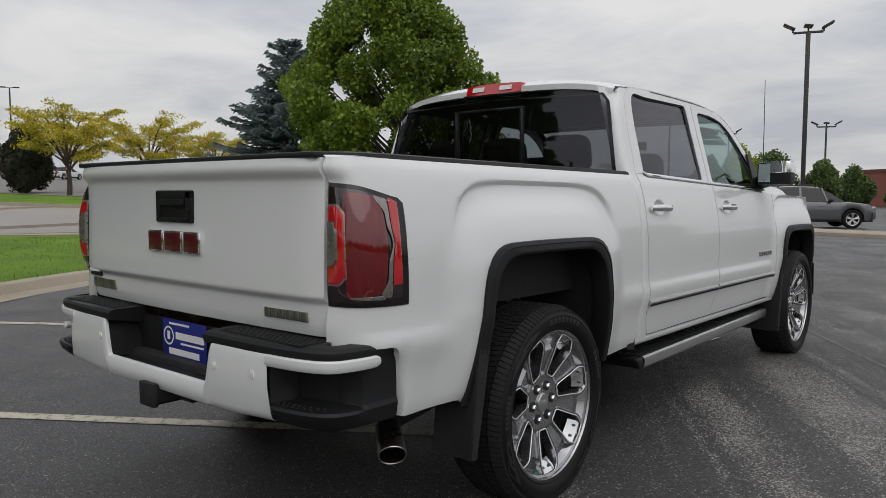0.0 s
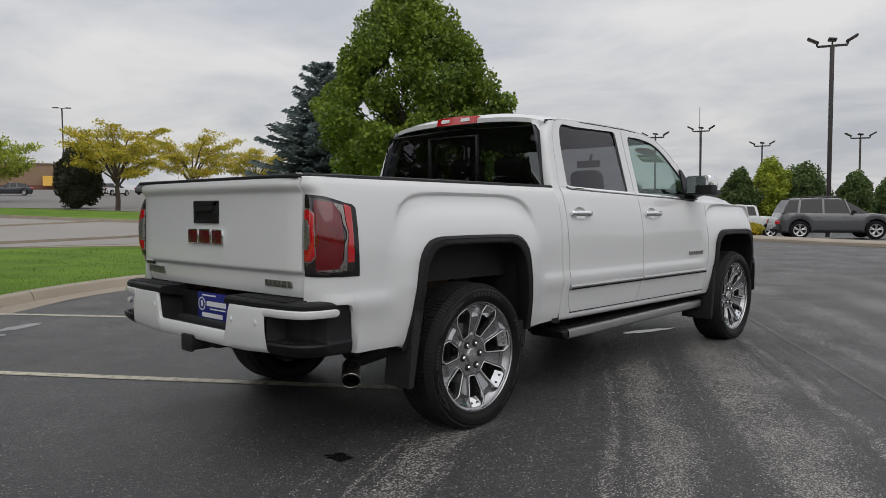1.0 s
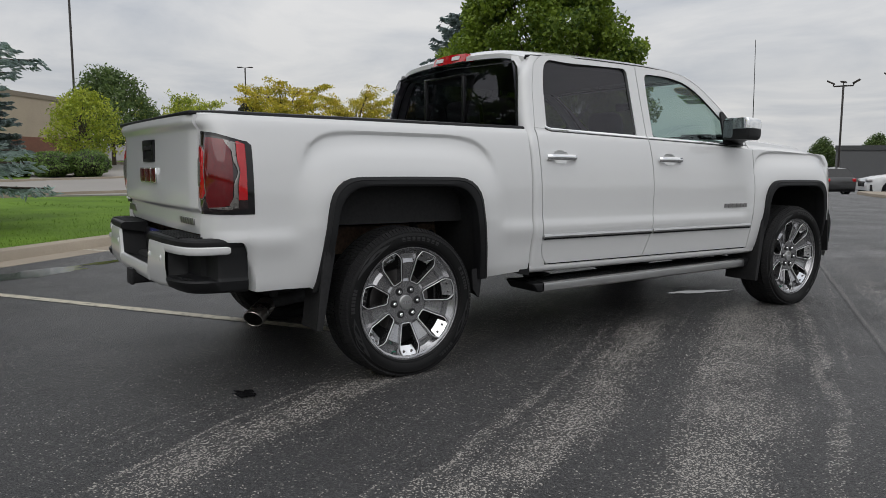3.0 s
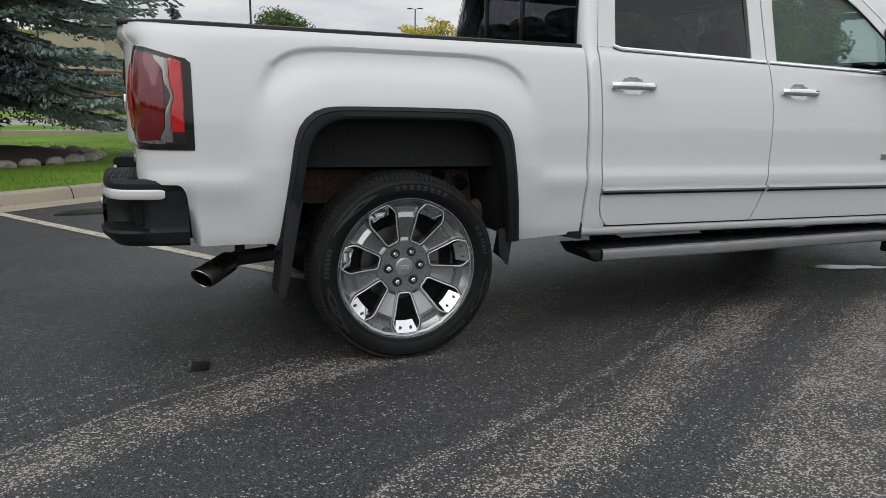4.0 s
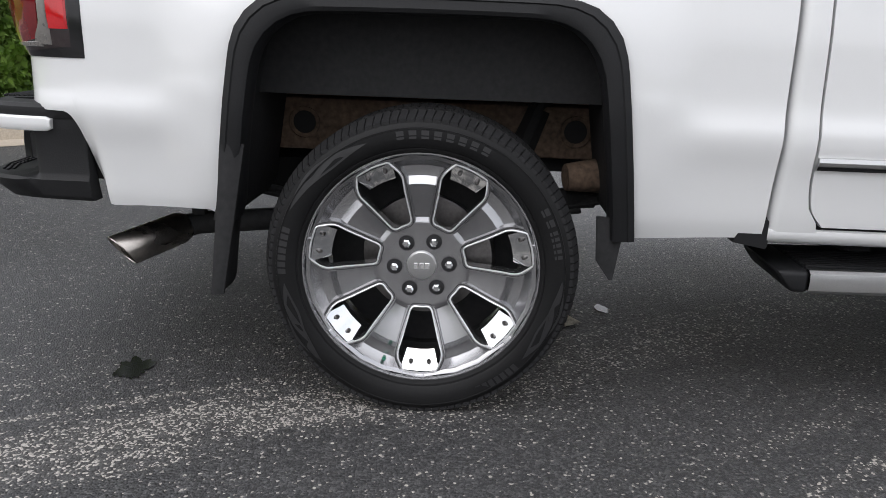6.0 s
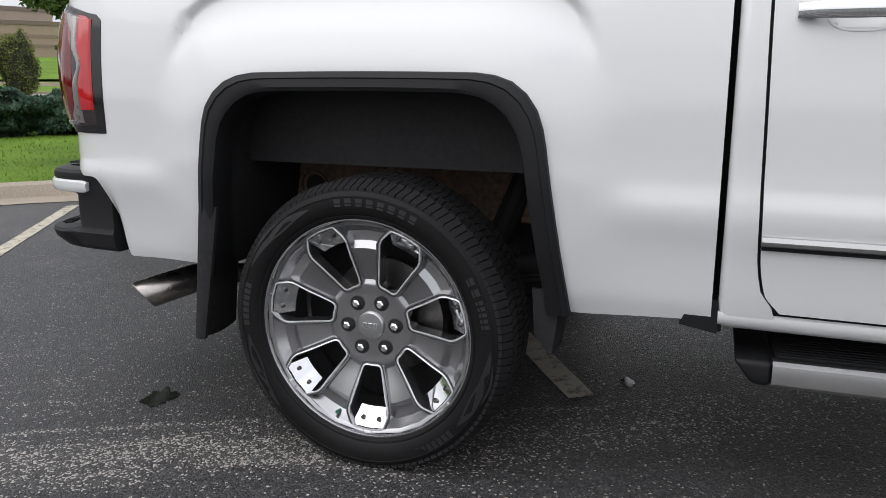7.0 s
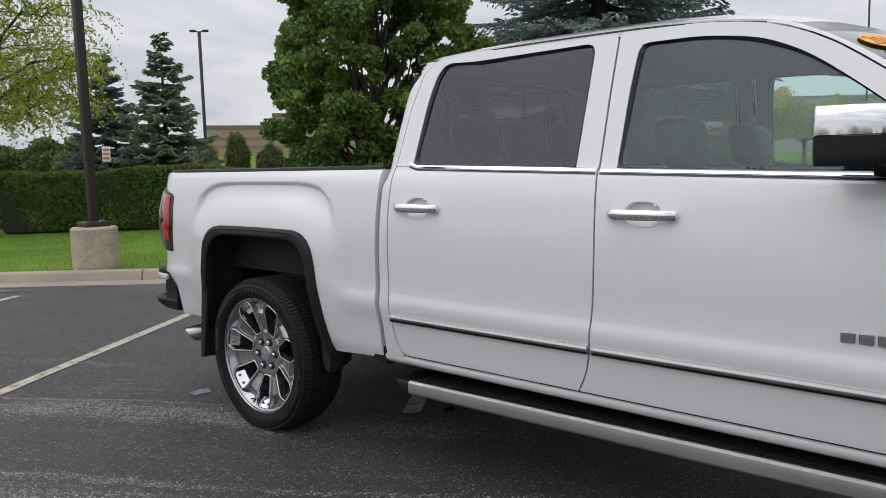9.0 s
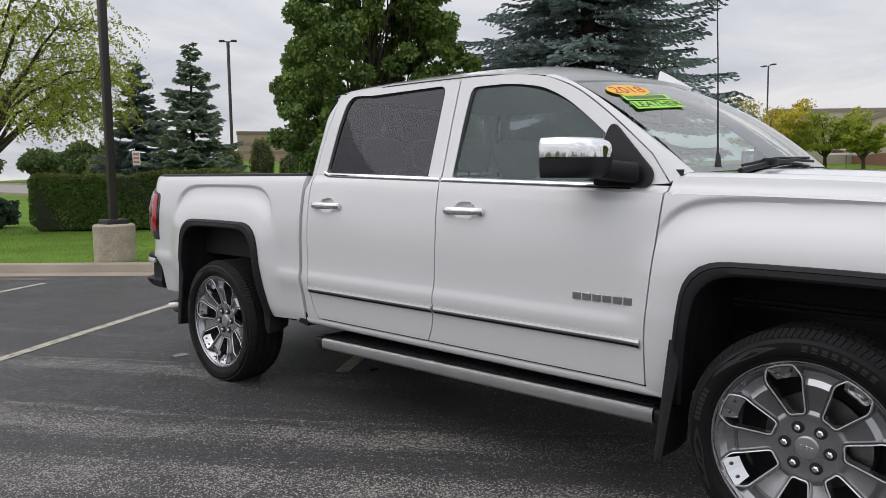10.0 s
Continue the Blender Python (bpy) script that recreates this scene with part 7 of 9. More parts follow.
def broadleaf(label, at, height, radius, base, seed, material, leaves=26000, leaf=0.13, trunk=0.12, clumps=130, squash=0.75, category="tree", name="tree", group="", fill=1.0, lean=(0, 0), taper=0.45, spikes=0.0, ragged=0.20, heart=0.45):
    """A trunk with limbs to each clump of leaves; the clumps fill an uneven crown that narrows upward."""
    rng = np.random.default_rng(seed)
    t = thing(name, label, category, group, at=at)
    bm = bmesh.new()
    limb(bm, (0, 0, -0.1), (lean[0] * 0.4, lean[1] * 0.4, base + (height - base) * 0.75), trunk, trunk * 0.25, rng, 0.02, 8, 10)
    cz, hz = (base + height) / 2, (height - base) / 2
    rc = radius * 1.75 / clumps ** 0.42 * fill
    cs = []
    for k in range(clumps):
        zz = 1 - 2 * (k + 0.5) / clumps
        a = k * 2.39996 + rng.normal() * 0.25
        q = rng.uniform(heart, 1.0) ** 0.55 * (1 + ragged * noise.noise(Vector((math.cos(a) * 1.3 + seed, math.sin(a) * 1.3, zz * 1.6))))
        flat = math.sqrt(max(0.0, 1 - abs(zz) ** 2.4))
        prof = flat * (1.0 - taper * max(0.0, zz + 0.2) / 1.2)
        cs.append((np.array([math.cos(a) * q * prof * (radius - rc * 0.6) + lean[0] * (zz + 1) / 2, math.sin(a) * q * prof * (radius - rc * 0.6) + lean[1] * (zz + 1) / 2, cz + zz * (hz - rc * 0.4)]), rc * rng.uniform(0.65, 1.25)))
    for c, q in cs[::max(2, clumps // 70)]:
        z0 = base * 0.8 + (c[2] - base) * rng.uniform(0.35, 0.6)
        limb(bm, (lean[0] * 0.15, lean[1] * 0.15, max(base * 0.6, z0)), c, trunk * 0.32 * (1 - 0.5 * max(0, c[2] - base) / (height - base)), 0.012, rng, 0.06, 5, 6)
    part("trunk", bm, BARK, t, "grey-brown bark")
    cc, rr = np.array([c for c, _ in cs]), np.array([r for _, r in cs])
    pick = rng.choice(len(cs), leaves, p=rr ** 2 / (rr ** 2).sum())
    d = rng.normal(size=(leaves, 3))
    d /= np.linalg.norm(d, axis=1)[:, None]
    d *= rng.random((leaves, 1)) ** 0.4 * rr[pick][:, None]
    d[:, 2] *= squash
    tip = np.clip((cc[pick][:, 2] - cz) / hz, 0, 1)          # upright leaders towards the top
    d[:, 2] *= 1 + spikes * 1.6 * tip
    d[:, :2] *= (1 - spikes * 0.5 * tip)[:, None]
    pos = cc[pick] + d
    pos[:, 2] -= 0.25 * rr[pick] * rng.random(leaves)
    out = d / (np.linalg.norm(d, axis=1)[:, None] + 1e-6)
    v, f = leaves_at(pos, leaf, rng, 0.66, 0.45, out * 0.7)
    scatter_mesh("crown", v, f, material, t, "crown of many small leaves")
    return t


def locust(label, at, height, radius, base, seed, material, limbs=13, leaves=14000, leaf=0.12, trunk=0.14, group="", category="tree", fronds=0):
    """A vase of bare limbs that carry flat, airy sprays of small leaves."""
    rng = np.random.default_rng(seed)
    t = thing("tree", label, category, group, at=at)
    bm = bmesh.new()
    fork = base * 0.85
    limb(bm, (0, 0, -0.1), (0, 0, fork), trunk, trunk * 0.8, rng, 0.02, 6, 10)
    sprays = []
    for k in range(limbs):
        a = k * 2.39996 + rng.normal() * 0.3
        u = (k + 0.5) / limbs
        R = radius * (0.35 + 0.65 * math.sin(math.pi * min(1.0, 0.25 + 0.62 * (1 - u)))) * rng.uniform(0.8, 1.12)
        z = base + 0.25 + (height - base - 0.35) * u ** 0.8 * rng.uniform(0.85, 1.05)
        end = np.array([math.cos(a) * R, math.sin(a) * R, z])
        start = np.array([0, 0, fork * rng.uniform(0.75, 1.0) + (height - base) * 0.22 * u])
        pts = []
        for s in np.linspace(0, 1, 8):
            p = start + (end - start) * s
            p[2] += 0.22 * R * math.sin(math.pi * s) + rng.normal() * 0.03 * R * (0 < s < 1)
            pts.append(p)
        tube(bm, [tuple(p) for p in pts], list(np.linspace(trunk * 0.45, 0.014, 8)), 6)
        for s in np.linspace(0.38, 1.0, 7):
            i = min(int(s * 7), 6)
            p = pts[i] + (pts[i + 1] - pts[i]) * (s * 7 - i)
            for sg in (-1, 1):
                b = a + sg * rng.uniform(0.4, 1.3)
                L = radius * rng.uniform(0.16, 0.36) * (1.15 - 0.4 * s)
                q = p + np.array([math.cos(b) * L, math.sin(b) * L, L * rng.uniform(-0.15, 0.45)])
                tube(bm, [tuple(p), tuple((p + q) / 2 + np.array([0, 0, 0.06 * L])), tuple(q)], [0.014, 0.010, 0.005], 4)
                sprays.append((p, q, L))
    part("trunk", bm, BARK, t, "dark bare trunk and limbs")
    w = np.array([s[2] for s in sprays])
    pick = rng.choice(len(sprays), leaves, p=w / w.sum())
    P, Q = np.array([s[0] for s in sprays])[pick], np.array([s[1] for s in sprays])[pick]
    f = rng.random((leaves, 1)) ** 0.7 * 1.12
    d = rng.normal(size=(leaves, 3)) * np.array([0.30, 0.30, 0.13]) * w[pick][:, None]
    pos = P + (Q - P) * f + d
    if fronds:                                  # the leaflets stand in rows along drooping fronds
        lead = (Q - P) / w[pick][:, None] + rng.normal(size=(leaves, 3)) * np.array([0.6, 0.6, 0.35])
        m = leaves // fronds
        root, way = pos[:m].repeat(fronds, axis=0), lead[:m].repeat(fronds, axis=0)
        k = np.tile(np.linspace(0.1, 1.0, fronds), m)[:, None]
        reach = rng.uniform(0.28, 0.55, (m, 1)).repeat(fronds, axis=0)
        pos = root + way * k * reach * np.array([0.75, 0.75, 0.4]) + np.array([0, 0, -1.0]) * reach * k ** 1.8 * 0.8 + rng.normal(size=(m * fronds, 3)) * 0.022
    v, fc = leaves_at(pos, leaf, rng, 0.5, 0.5)
    scatter_mesh("crown", v, fc, material, t, "airy sprays of small leaves")
    return t


def spruce(label, at, height, radius, base, seed, material, per=46, sprays=9, name="spruce", trunk=0.16, droop=0.28, needle=0.17, whorls=26, category="conifer", full=0.85, loose=0.35):
    """A conifer: whorls of drooping boughs, each with side twigs of short tufts."""
    rng = np.random.default_rng(seed)
    t = thing(name, label, category, at=at)
    bm = bmesh.new()
    tube(bm, [(0, 0, -0.1), (0.02, 0, height * 0.4), (0, 0.02, height * 0.97)], [trunk, trunk * 0.65, 0.015], 10)
    C, D = [], []
    for wv in range(whorls):
        t0 = (wv + 0.5 * rng.random()) / whorls
        z = base + (height - base) * t0 ** 1.08
        R = radius * (1 - t0) ** full * rng.uniform(0.85, 1.1) + 0.10
        nb = max(5, int(sprays * (1 - 0.35 * t0)))
        a0 = rng.random() * 6.28
        for k in range(nb):
            a = a0 + k * 6.283 / nb + rng.normal() * 0.12
            L = R * rng.uniform(0.70 - 0.12 * loose, 1.12)
            zb = z + rng.normal() * (height - base) / whorls * loose
            dx, dy = math.cos(a), math.sin(a)
            up = 0.25 * t0
            pts = []
            for s in np.linspace(0.05, 1, 9):
                pts.append((dx * L * s, dy * L * s, zb + L * (up * s - droop * (s ** 1.4) + 0.16 * s ** 4)))
            tube(bm, pts[::2], [0.012 + 0.02 * L * (1 - q) * 0.5 for q in np.linspace(0, 1, 5)], 5)
            for s in np.linspace(0.18, 1.0, max(6, int(per * L / radius))):
                i = s * 8
                j = min(int(i), 7)
                p = np.array(pts[j]) * (1 - (i - j)) + np.array(pts[j + 1]) * (i - j)
                tw = (0.10 + 0.26 * L * (1 - s * 0.8)) * rng.uniform(0.6, 1.1)
                for sg in (-1, 1):
                    for q in np.linspace(0.15, 1, max(2, int(tw / 0.085))):
                        back = 0.55 * q * tw
                        pp = p + np.array([-dy * sg * tw * q + dx * back * 0.6, dx * sg * tw * q + dy * back * 0.6, -0.28 * tw * q + rng.normal() * 0.02])
                        C.append(pp)
                        D.append((-dy * sg * 0.7 + dx * 0.7 + rng.normal() * 0.25, dx * sg * 0.7 + dy * 0.7 + rng.normal() * 0.25, -0.25 + rng.normal() * 0.3))
                C.append(p)
                D.append((dx, dy, -0.1))
    part("trunk", bm, BARK, t, "dark scaly trunk and boughs")
    C, D = np.array(C), np.array(D)
    D /= np.linalg.norm(D, axis=1)[:, None]
    n = len(C)
    vs, fs = [], []
    for turn in (0.0, 1.05, 2.1):
        u = np.tile(np.array([0.0, 0.0, 1.0]), (n, 1)) + rng.normal(size=(n, 3)) * 0.3
        s = np.cross(D, u)
        s /= np.linalg.norm(s, axis=1)[:, None] + 1e-9
        w = np.cross(s, D)
        e = s * math.cos(turn) + w * math.sin(turn)
        L = needle * rng.uniform(0.75, 1.3, (n, 1))
        a = C - D * L * 0.5
        b = C + D * L * 0.6
        m1, m2 = C + e * L * 0.19, C - e * L * 0.19
        vs.append(np.stack([a, m1, b, m2], axis=1).reshape(-1, 3))
        fs.append(np.arange(4 * n).reshape(n, 4) + len(fs) * 4 * n)
    scatter_mesh("crown", np.concatenate(vs), np.concatenate(fs), material, t, "boughs of short needles")
    return t


def bush(label, at, size, seed, material, n=7000, leaf=0.07, boxy=0.0, name="shrub", category="shrub", turn=0.0, group="", shell=0.14, lumps=0.10):
    """A clipped or loose shrub: a dark core, coloured for the shade inside, under a skin of leaves. size: half widths
    and height.
    """
    rng = np.random.default_rng(seed)
    t = thing(name, label, category, group, at=at, turn=turn)
    p = rng.normal(size=(n, 3))
    if boxy:
        m = np.max(np.abs(p), axis=1)[:, None]
        q = np.linalg.norm(p, axis=1)[:, None]
        p = p / (m ** boxy * q ** (1 - boxy))
    else:
        p /= np.linalg.norm(p, axis=1)[:, None]
    lump = np.array([noise.noise(Vector(v) * 2.3 + Vector((seed, 0, 0))) for v in p])[:, None]
    p *= 1 + lumps * lump
    p *= 1 - shell * rng.random((n, 1)) ** 1.5
    pos = p * np.array([size[0], size[1], size[2] / 2]) + np.array([0, 0, size[2] / 2])
    pos = pos[pos[:, 2] > 0.02]
    out = pos - np.array([0, 0, size[2] / 2])
    out /= np.linalg.norm(out, axis=1)[:, None]
    v, f = leaves_at(pos, leaf, rng, 0.6, 0.0, out)
    scatter_mesh("leaves", v, f, material, t)
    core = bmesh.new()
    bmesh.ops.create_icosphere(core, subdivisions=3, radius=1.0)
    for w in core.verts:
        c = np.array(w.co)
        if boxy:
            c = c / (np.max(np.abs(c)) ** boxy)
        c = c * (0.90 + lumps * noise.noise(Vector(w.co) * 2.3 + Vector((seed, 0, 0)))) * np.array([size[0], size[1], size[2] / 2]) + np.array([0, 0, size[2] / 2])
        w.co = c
    part("inner_shade", core, DARKCORE, t)
    return t


# solid core, its colour dark for the shade deep among the leaves
DARKCORE = shade("shaded_core", (0.028, 0.034, 0.016), 0.95, 0.0, 0.4, 5, 40)


def from_eye(eye, az, d):
    x, y = eye[0] - d * math.sin(radians(az)), eye[1] + d * math.cos(radians(az))
    return (x, y, 0.11 + rise(x, y))


E0, E10, E33, E95 = (2.53, -2.55), (3.52, 4.38), (4.2, -1.7), (3.42, 3.79)
broadleaf("tall green maple with yellowing leaf tips on the lawn", (-10.44, 11.74, 0.12), 6.95, 3.0, 0.9, 11, MAPLELEAF, 84000, 0.115, 0.14, 210, fill=0.84, spikes=0.75, ragged=0.45, taper=0.52, lean=(-0.55, -0.60))
spruce("blue spruce behind the maple", from_eye(E0, 51.4, 26), 6.3, 3.1, 0.3, 12, SPRUCEDARK, 34, 11, needle=0.17, whorls=36, full=0.62, loose=0.8, droop=0.2)
broadleaf("dense dark green maple behind the truck", (-5.63, -5.70, 0.12), 6.6, 2.0, 0.10, 13, MAPLELEAF2, 150000, 0.085, 0.11, 480, taper=0.34, fill=0.86, ragged=0.14, heart=0.30)
spruce("large old blue spruce with drooping boughs in a ring of stones", (-10.0, -3.9, 0.12), 12.0, 3.25, 1.2, 14, SPRUCEBLUE, 46, 11, trunk=0.22, droop=0.36, needle=0.120, whorls=46, full=0.5, loose=1.0)
spruce("green spruce beyond the hedge", from_eye(E10, 151.1, 36), 7.15, 2.65, 0.45, 15, SPRUCEGREEN, 38, 9, needle=0.21, whorls=25, droop=0.22, loose=0.9, full=0.80)
spruce("dark green spruce beyond the hedge", from_eye(E10, 154.9, 40), 6.8, 2.3, 0.5, 16, SPRUCEDARK, 34, 9, needle=0.23, whorls=25, droop=0.18, loose=0.9, full=0.80)
spruce("small dark spruce beside a shop building", from_eye(E33, 87.6, 46), 5.5, 1.9, 0.3, 17, SPRUCEDARK, 22, 8, needle=0.24, whorls=20, loose=0.8)
locust("light green honey locust with airy branches", from_eye(E10, 164.5, 22), 7.0, 3.7, 2.0, 18, LOCUSTLEAF, 24, 52000, 0.082, 0.13, fronds=13)
for az, d, h, r, sd in ((66.8, 52, 6.1, 2.8, 21), (61.6, 66, 6.4, 3.3, 22), (57.0, 84, 6.0, 3.3, 23)):
    locust("honey locust turning yellow in autumn", from_eye(E0, az, d), h, r * 1.05, 2.0, sd, YELLOWLEAF, 15, 11000, 0.19, 0.17, group="yellow locusts")
locust("green locust by the side road", from_eye((4.39, -2.86), 75.5, 75), 5.6, 4.3, 1.6, 24, LOCUSTLEAF, 15, 9000, 0.24, 0.17)
broadleaf("round green tree on the rise", from_eye((4.39, -2.86), 79.0, 50), 6.0, 3.2, 1.4, 25, FARGREEN, 11000, 0.19, 0.14, 34, fill=0.82, ragged=0.4)
broadleaf("bushy green tree in front of the shop building", from_eye(E33, 82.1, 44), 4.4, 2.3, 0.8, 26, LOCUSTLEAF, 6500, 0.15, 0.12, 60, ragged=0.4, fill=0.85)
bush("dark conical bush on the rise", from_eye(E0, 69.3, 56), (1.55, 1.55, 4.3), 27, DARKBUSH, 7000, 0.17, lumps=0.3)


def hedge(a, b, depth, height, seed):
    a, b = Vector((*a, 0)), Vector((*b, 0))
    m, d = (a + b) / 2, b - a
    ang = math.degrees(math.atan2(d.y, d.x))
    L = d.length
    rng = np.random.default_rng(seed)
    t = thing("hedge", "long clipped hedge, green with bronze top", "hedge", at=(m.x, m.y, 0.11), turn=ang)
    n = 56000
    p = rng.uniform(-1, 1, (n, 3))
    face = rng.integers(0, 10, n)
    for k in range(n):
        if face[k] < 4:
            p[k, 1] = 1 if face[k] < 1 else -1
        elif face[k] < 6:
            p[k, 2] = 1
        elif face[k] < 8:
            p[k, 0] = 1 if k % 2 else -1
        else:
            p[k, 1] = 1
    rr = np.sum(np.abs(p) ** 8, axis=1)[:, None] ** (1 / 8)
    p = p / rr
    p *= 1 - 0.07 * rng.random((n, 1)) ** 1.5
    pos = p * np.array([L / 2, depth / 2, height / 2]) + np.array([0, 0, height / 2])
    pos[:, 2] += 0.06 * np.sin(pos[:, 0] * 1.3) * (pos[:, 2] / height) + 0.03 * np.sin(pos[:, 0] * 4.1 + 1)
    pos[:, 1] += 0.05 * np.sin(pos[:, 0] * 2.1 + pos[:, 2] * 2)
    pos = pos[pos[:, 2] > 0.02]
    top = pos[:, 2] > height * 0.90
    for sel, mat, nm in ((~top, HEDGELEAF, "leaves"), (top, HEDGETOP, "top_leaves")):
        v, f = leaves_at(pos[sel], 0.085, rng, 0.6, 0.0, (pos[sel] - np.array([0, 0, height / 2])) * np.array([0.2, 1, 1]))
        scatter_mesh(nm, v, f, mat, t)
    # plain block coloured as the shade inside the hedge
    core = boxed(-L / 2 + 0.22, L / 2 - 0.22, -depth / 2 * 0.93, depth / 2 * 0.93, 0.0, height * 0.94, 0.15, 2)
    part("inner_shade", core, DARKCORE, t)


hedge((-3.7, -17.1), (-8.2, -12.6), 1.5, 1.52, 31)
bush("spreading blue-green juniper in front of the hedge", (-7.2, -11.9, 0.1), (1.15, 0.8, 0.95), 32, JUNIPER, 9000, 0.10, lumps=0.35, turn=-45, name="juniper")
for x, y, w, h, sd in ((-8.6, -10.6, 1.2, 0.85, 34), (-9.9, -9.3, 1.1, 0.8, 35)):
    bush("spreading blue-green juniper in front of the hedge", (x, y, 0.1), (w, 0.8, h), sd, JUNIPER, 9000, 0.10, lumps=0.35, turn=-45, name="juniper")
bush("low juniper at the hedge's far end", (-3.1, -19.5, 0.1), (0.9, 0.7, 0.9), 33, JUNIPER, 5000, 0.10, lumps=0.35, name="juniper")
for az, d, w, h, sd in ((148.3, 40, 0.72, 2.6, 41), (145.95, 40, 0.58, 3.1, 42), (143.55, 40, 0.72, 2.5, 43), (141.2, 40, 0.7, 2.7, 44), (157.0, 46, 0.9, 2.3, 45)):
    bush("round clipped shrub on the rise", from_eye(E95, az, d), (w, w, h), sd, HEDGETOP, 3500, 0.10, lumps=0.3, boxy=0.3, group="round shrubs")
for az, d, w, h, sd in ((86.5, 38, 1.2, 1.1, 46), (84.3, 37, 1.6, 1.2, 47), (82.0, 37, 1.6, 1.25, 48), (90.5, 38, 1.0, 0.9, 49)):
    bush("dark green foundation shrub in a mulch bed", from_eye(E33, az, d), (w, 0.9, h), sd, HEDGELEAF, 3000, 0.11, lumps=0.2, group="foundation shrubs")

# ring of stones round the spruce
for k in range(30):
    a = k * 2 * math.pi / 30
    bm = bmesh.new()
    bmesh.ops.create_icosphere(bm, subdivisions=2, radius=1.0)
    rs = random.Random(k)
    w = Vector((rs.uniform(0.14, 0.24), rs.uniform(0.10, 0.16), rs.uniform(0.07, 0.12)))
    for v in bm.verts:
        v.co *= 1 + 0.22 * noise.noise(v.co * 1.7 + Vector((k * 3, 0, 0)))
        v.co = Vector((v.co.x * w.x, v.co.y * w.y, v.co.z * w.z))
    st = part("border_stone", bm, ROCK)
    st.matrix_world = pose(-10.0 + 1.95 * math.cos(a), -3.9 + 1.95 * math.sin(a), 0.15, 0, 0, math.degrees(a) + 90)
    tagged(st, "rounded tan field stone in the tree's border", "stone", "border stones")
mb = bmesh.new()
sheet(mb, lambda u, v: (-10.0 + 1.95 * v * math.cos(u * 2 * math.pi), -3.9 + 1.95 * v * math.sin(u * 2 * math.pi), 0.15 + 0.20 * (1 - v ** 2)), 32, 6)
tagged(part("mulch_bed", mb, MULCH), "dark mulch under the spruce", "mulch", kind="structure")


# ---- light poles ----
def light_pole(label, at, height, heads, width=0.15, base=None, round_=False, lean=0.0, head=0.55, turn=0.0):
    t = thing("street_lamp", label, "lamp post", at=at, turn=turn)
    h0 = 0.0
    if base:
        bm = lathe(bmesh.new(), [(0.0, 0.0), (base[0], 0.0), (base[0], base[1] - 0.03), (base[0] - 0.03, base[1]), (0.0, base[1])], 40, "z")
        part("footing", bm, FOOTING, t, "round tan concrete footing, stained")
        h0 = base[1]
        part("base_plate", boxed(-width * 1.5, width * 1.5, -width * 1.5, width * 1.5, h0, h0 + 0.075, 0.01), POLEBROWN, t)
    w = width / 2
    bm = bmesh.new()
    if round_:
        tube(bm, [(0, 0, h0), (0, 0, height)], [w, w * 0.7], 12)
    else:
        box(bm, -w, w, -w, w, h0, height, 0.012)
    part("pole", bm, POLEBROWN, t, "dark bronze pole")
    n = len(heads)
    if n:
        bm = bmesh.new()
        for a, up in heads:
            c, s = math.cos(radians(a)), math.sin(radians(a))
            tube(bm, [(0, 0, height - 0.05), (c * head * 0.7, s * head * 0.7, height + 0.02)], 0.035, 6)
        part("arm", bm, POLEBROWN, t)
        for a, up in heads:
            bm = boxed(head * 0.6, head * 0.6 + head, -head * 0.3, head * 0.3, -0.05, 0.06, 0.02)
            m = Matrix.Translation((0, 0, height + 0.02)) @ Matrix.Rotation(radians(a), 4, "Z") @ Matrix.Translation((head * 0.5, 0, 0)) @ Matrix.Rotation(-radians(up), 4, "Y") @ Matrix.Translation((-head * 0.5, 0, 0))
            bmesh.ops.transform(bm, matrix=m, verts=bm.verts[:])
            part("lamp_head", bm, POLEBROWN, t, "flat rectangular lamp head")
    return t


def flood_pole(label, at, height, width, turn=20.0, span=0.64):
    """A thin square pole with a crossbar and three tilted floodlights."""
    t = thing("street_lamp", label, "lamp post", "flood lamps", at=at, turn=turn)
    w = width / 2
    part("pole", boxed(-w, w, -w, w, 0, height - 0.02, 0.01), POLEBROWN, t, "dark bronze pole")
    part("crossbar", boxed(-span, span, -0.05, 0.05, height - 0.06, height + 0.04, 0.01), POLEBROWN, t)
    for x, tilt, yaw in ((-span, -28, 0), (0.0, -8, 90), (span, 30, 0)):
        hb = boxed(-0.28, 0.28, -0.19, 0.19, -0.05, 0.05, 0.03)
        h = part("lamp_head", hb, POLEBROWN, t, "flat rectangular lamp head")
        h.matrix_local = pose(x + (0.18 if x > 0 else -0.18 if x < 0 else 0), 0, height + 0.28, 0, -tilt, 0) @ pose(0, 0, 0, 0, 0, yaw)
        s = part("lens", boxed(-0.22, 0.22, -0.14, 0.14, -0.065, -0.052), CONCRETE, h, "pale lens")
        part("bracket", tube(bmesh.new(), [(x, 0, height), (x * 1.08, 0, height + 0.26)], 0.04, 8), POLEBROWN, t)
    return t


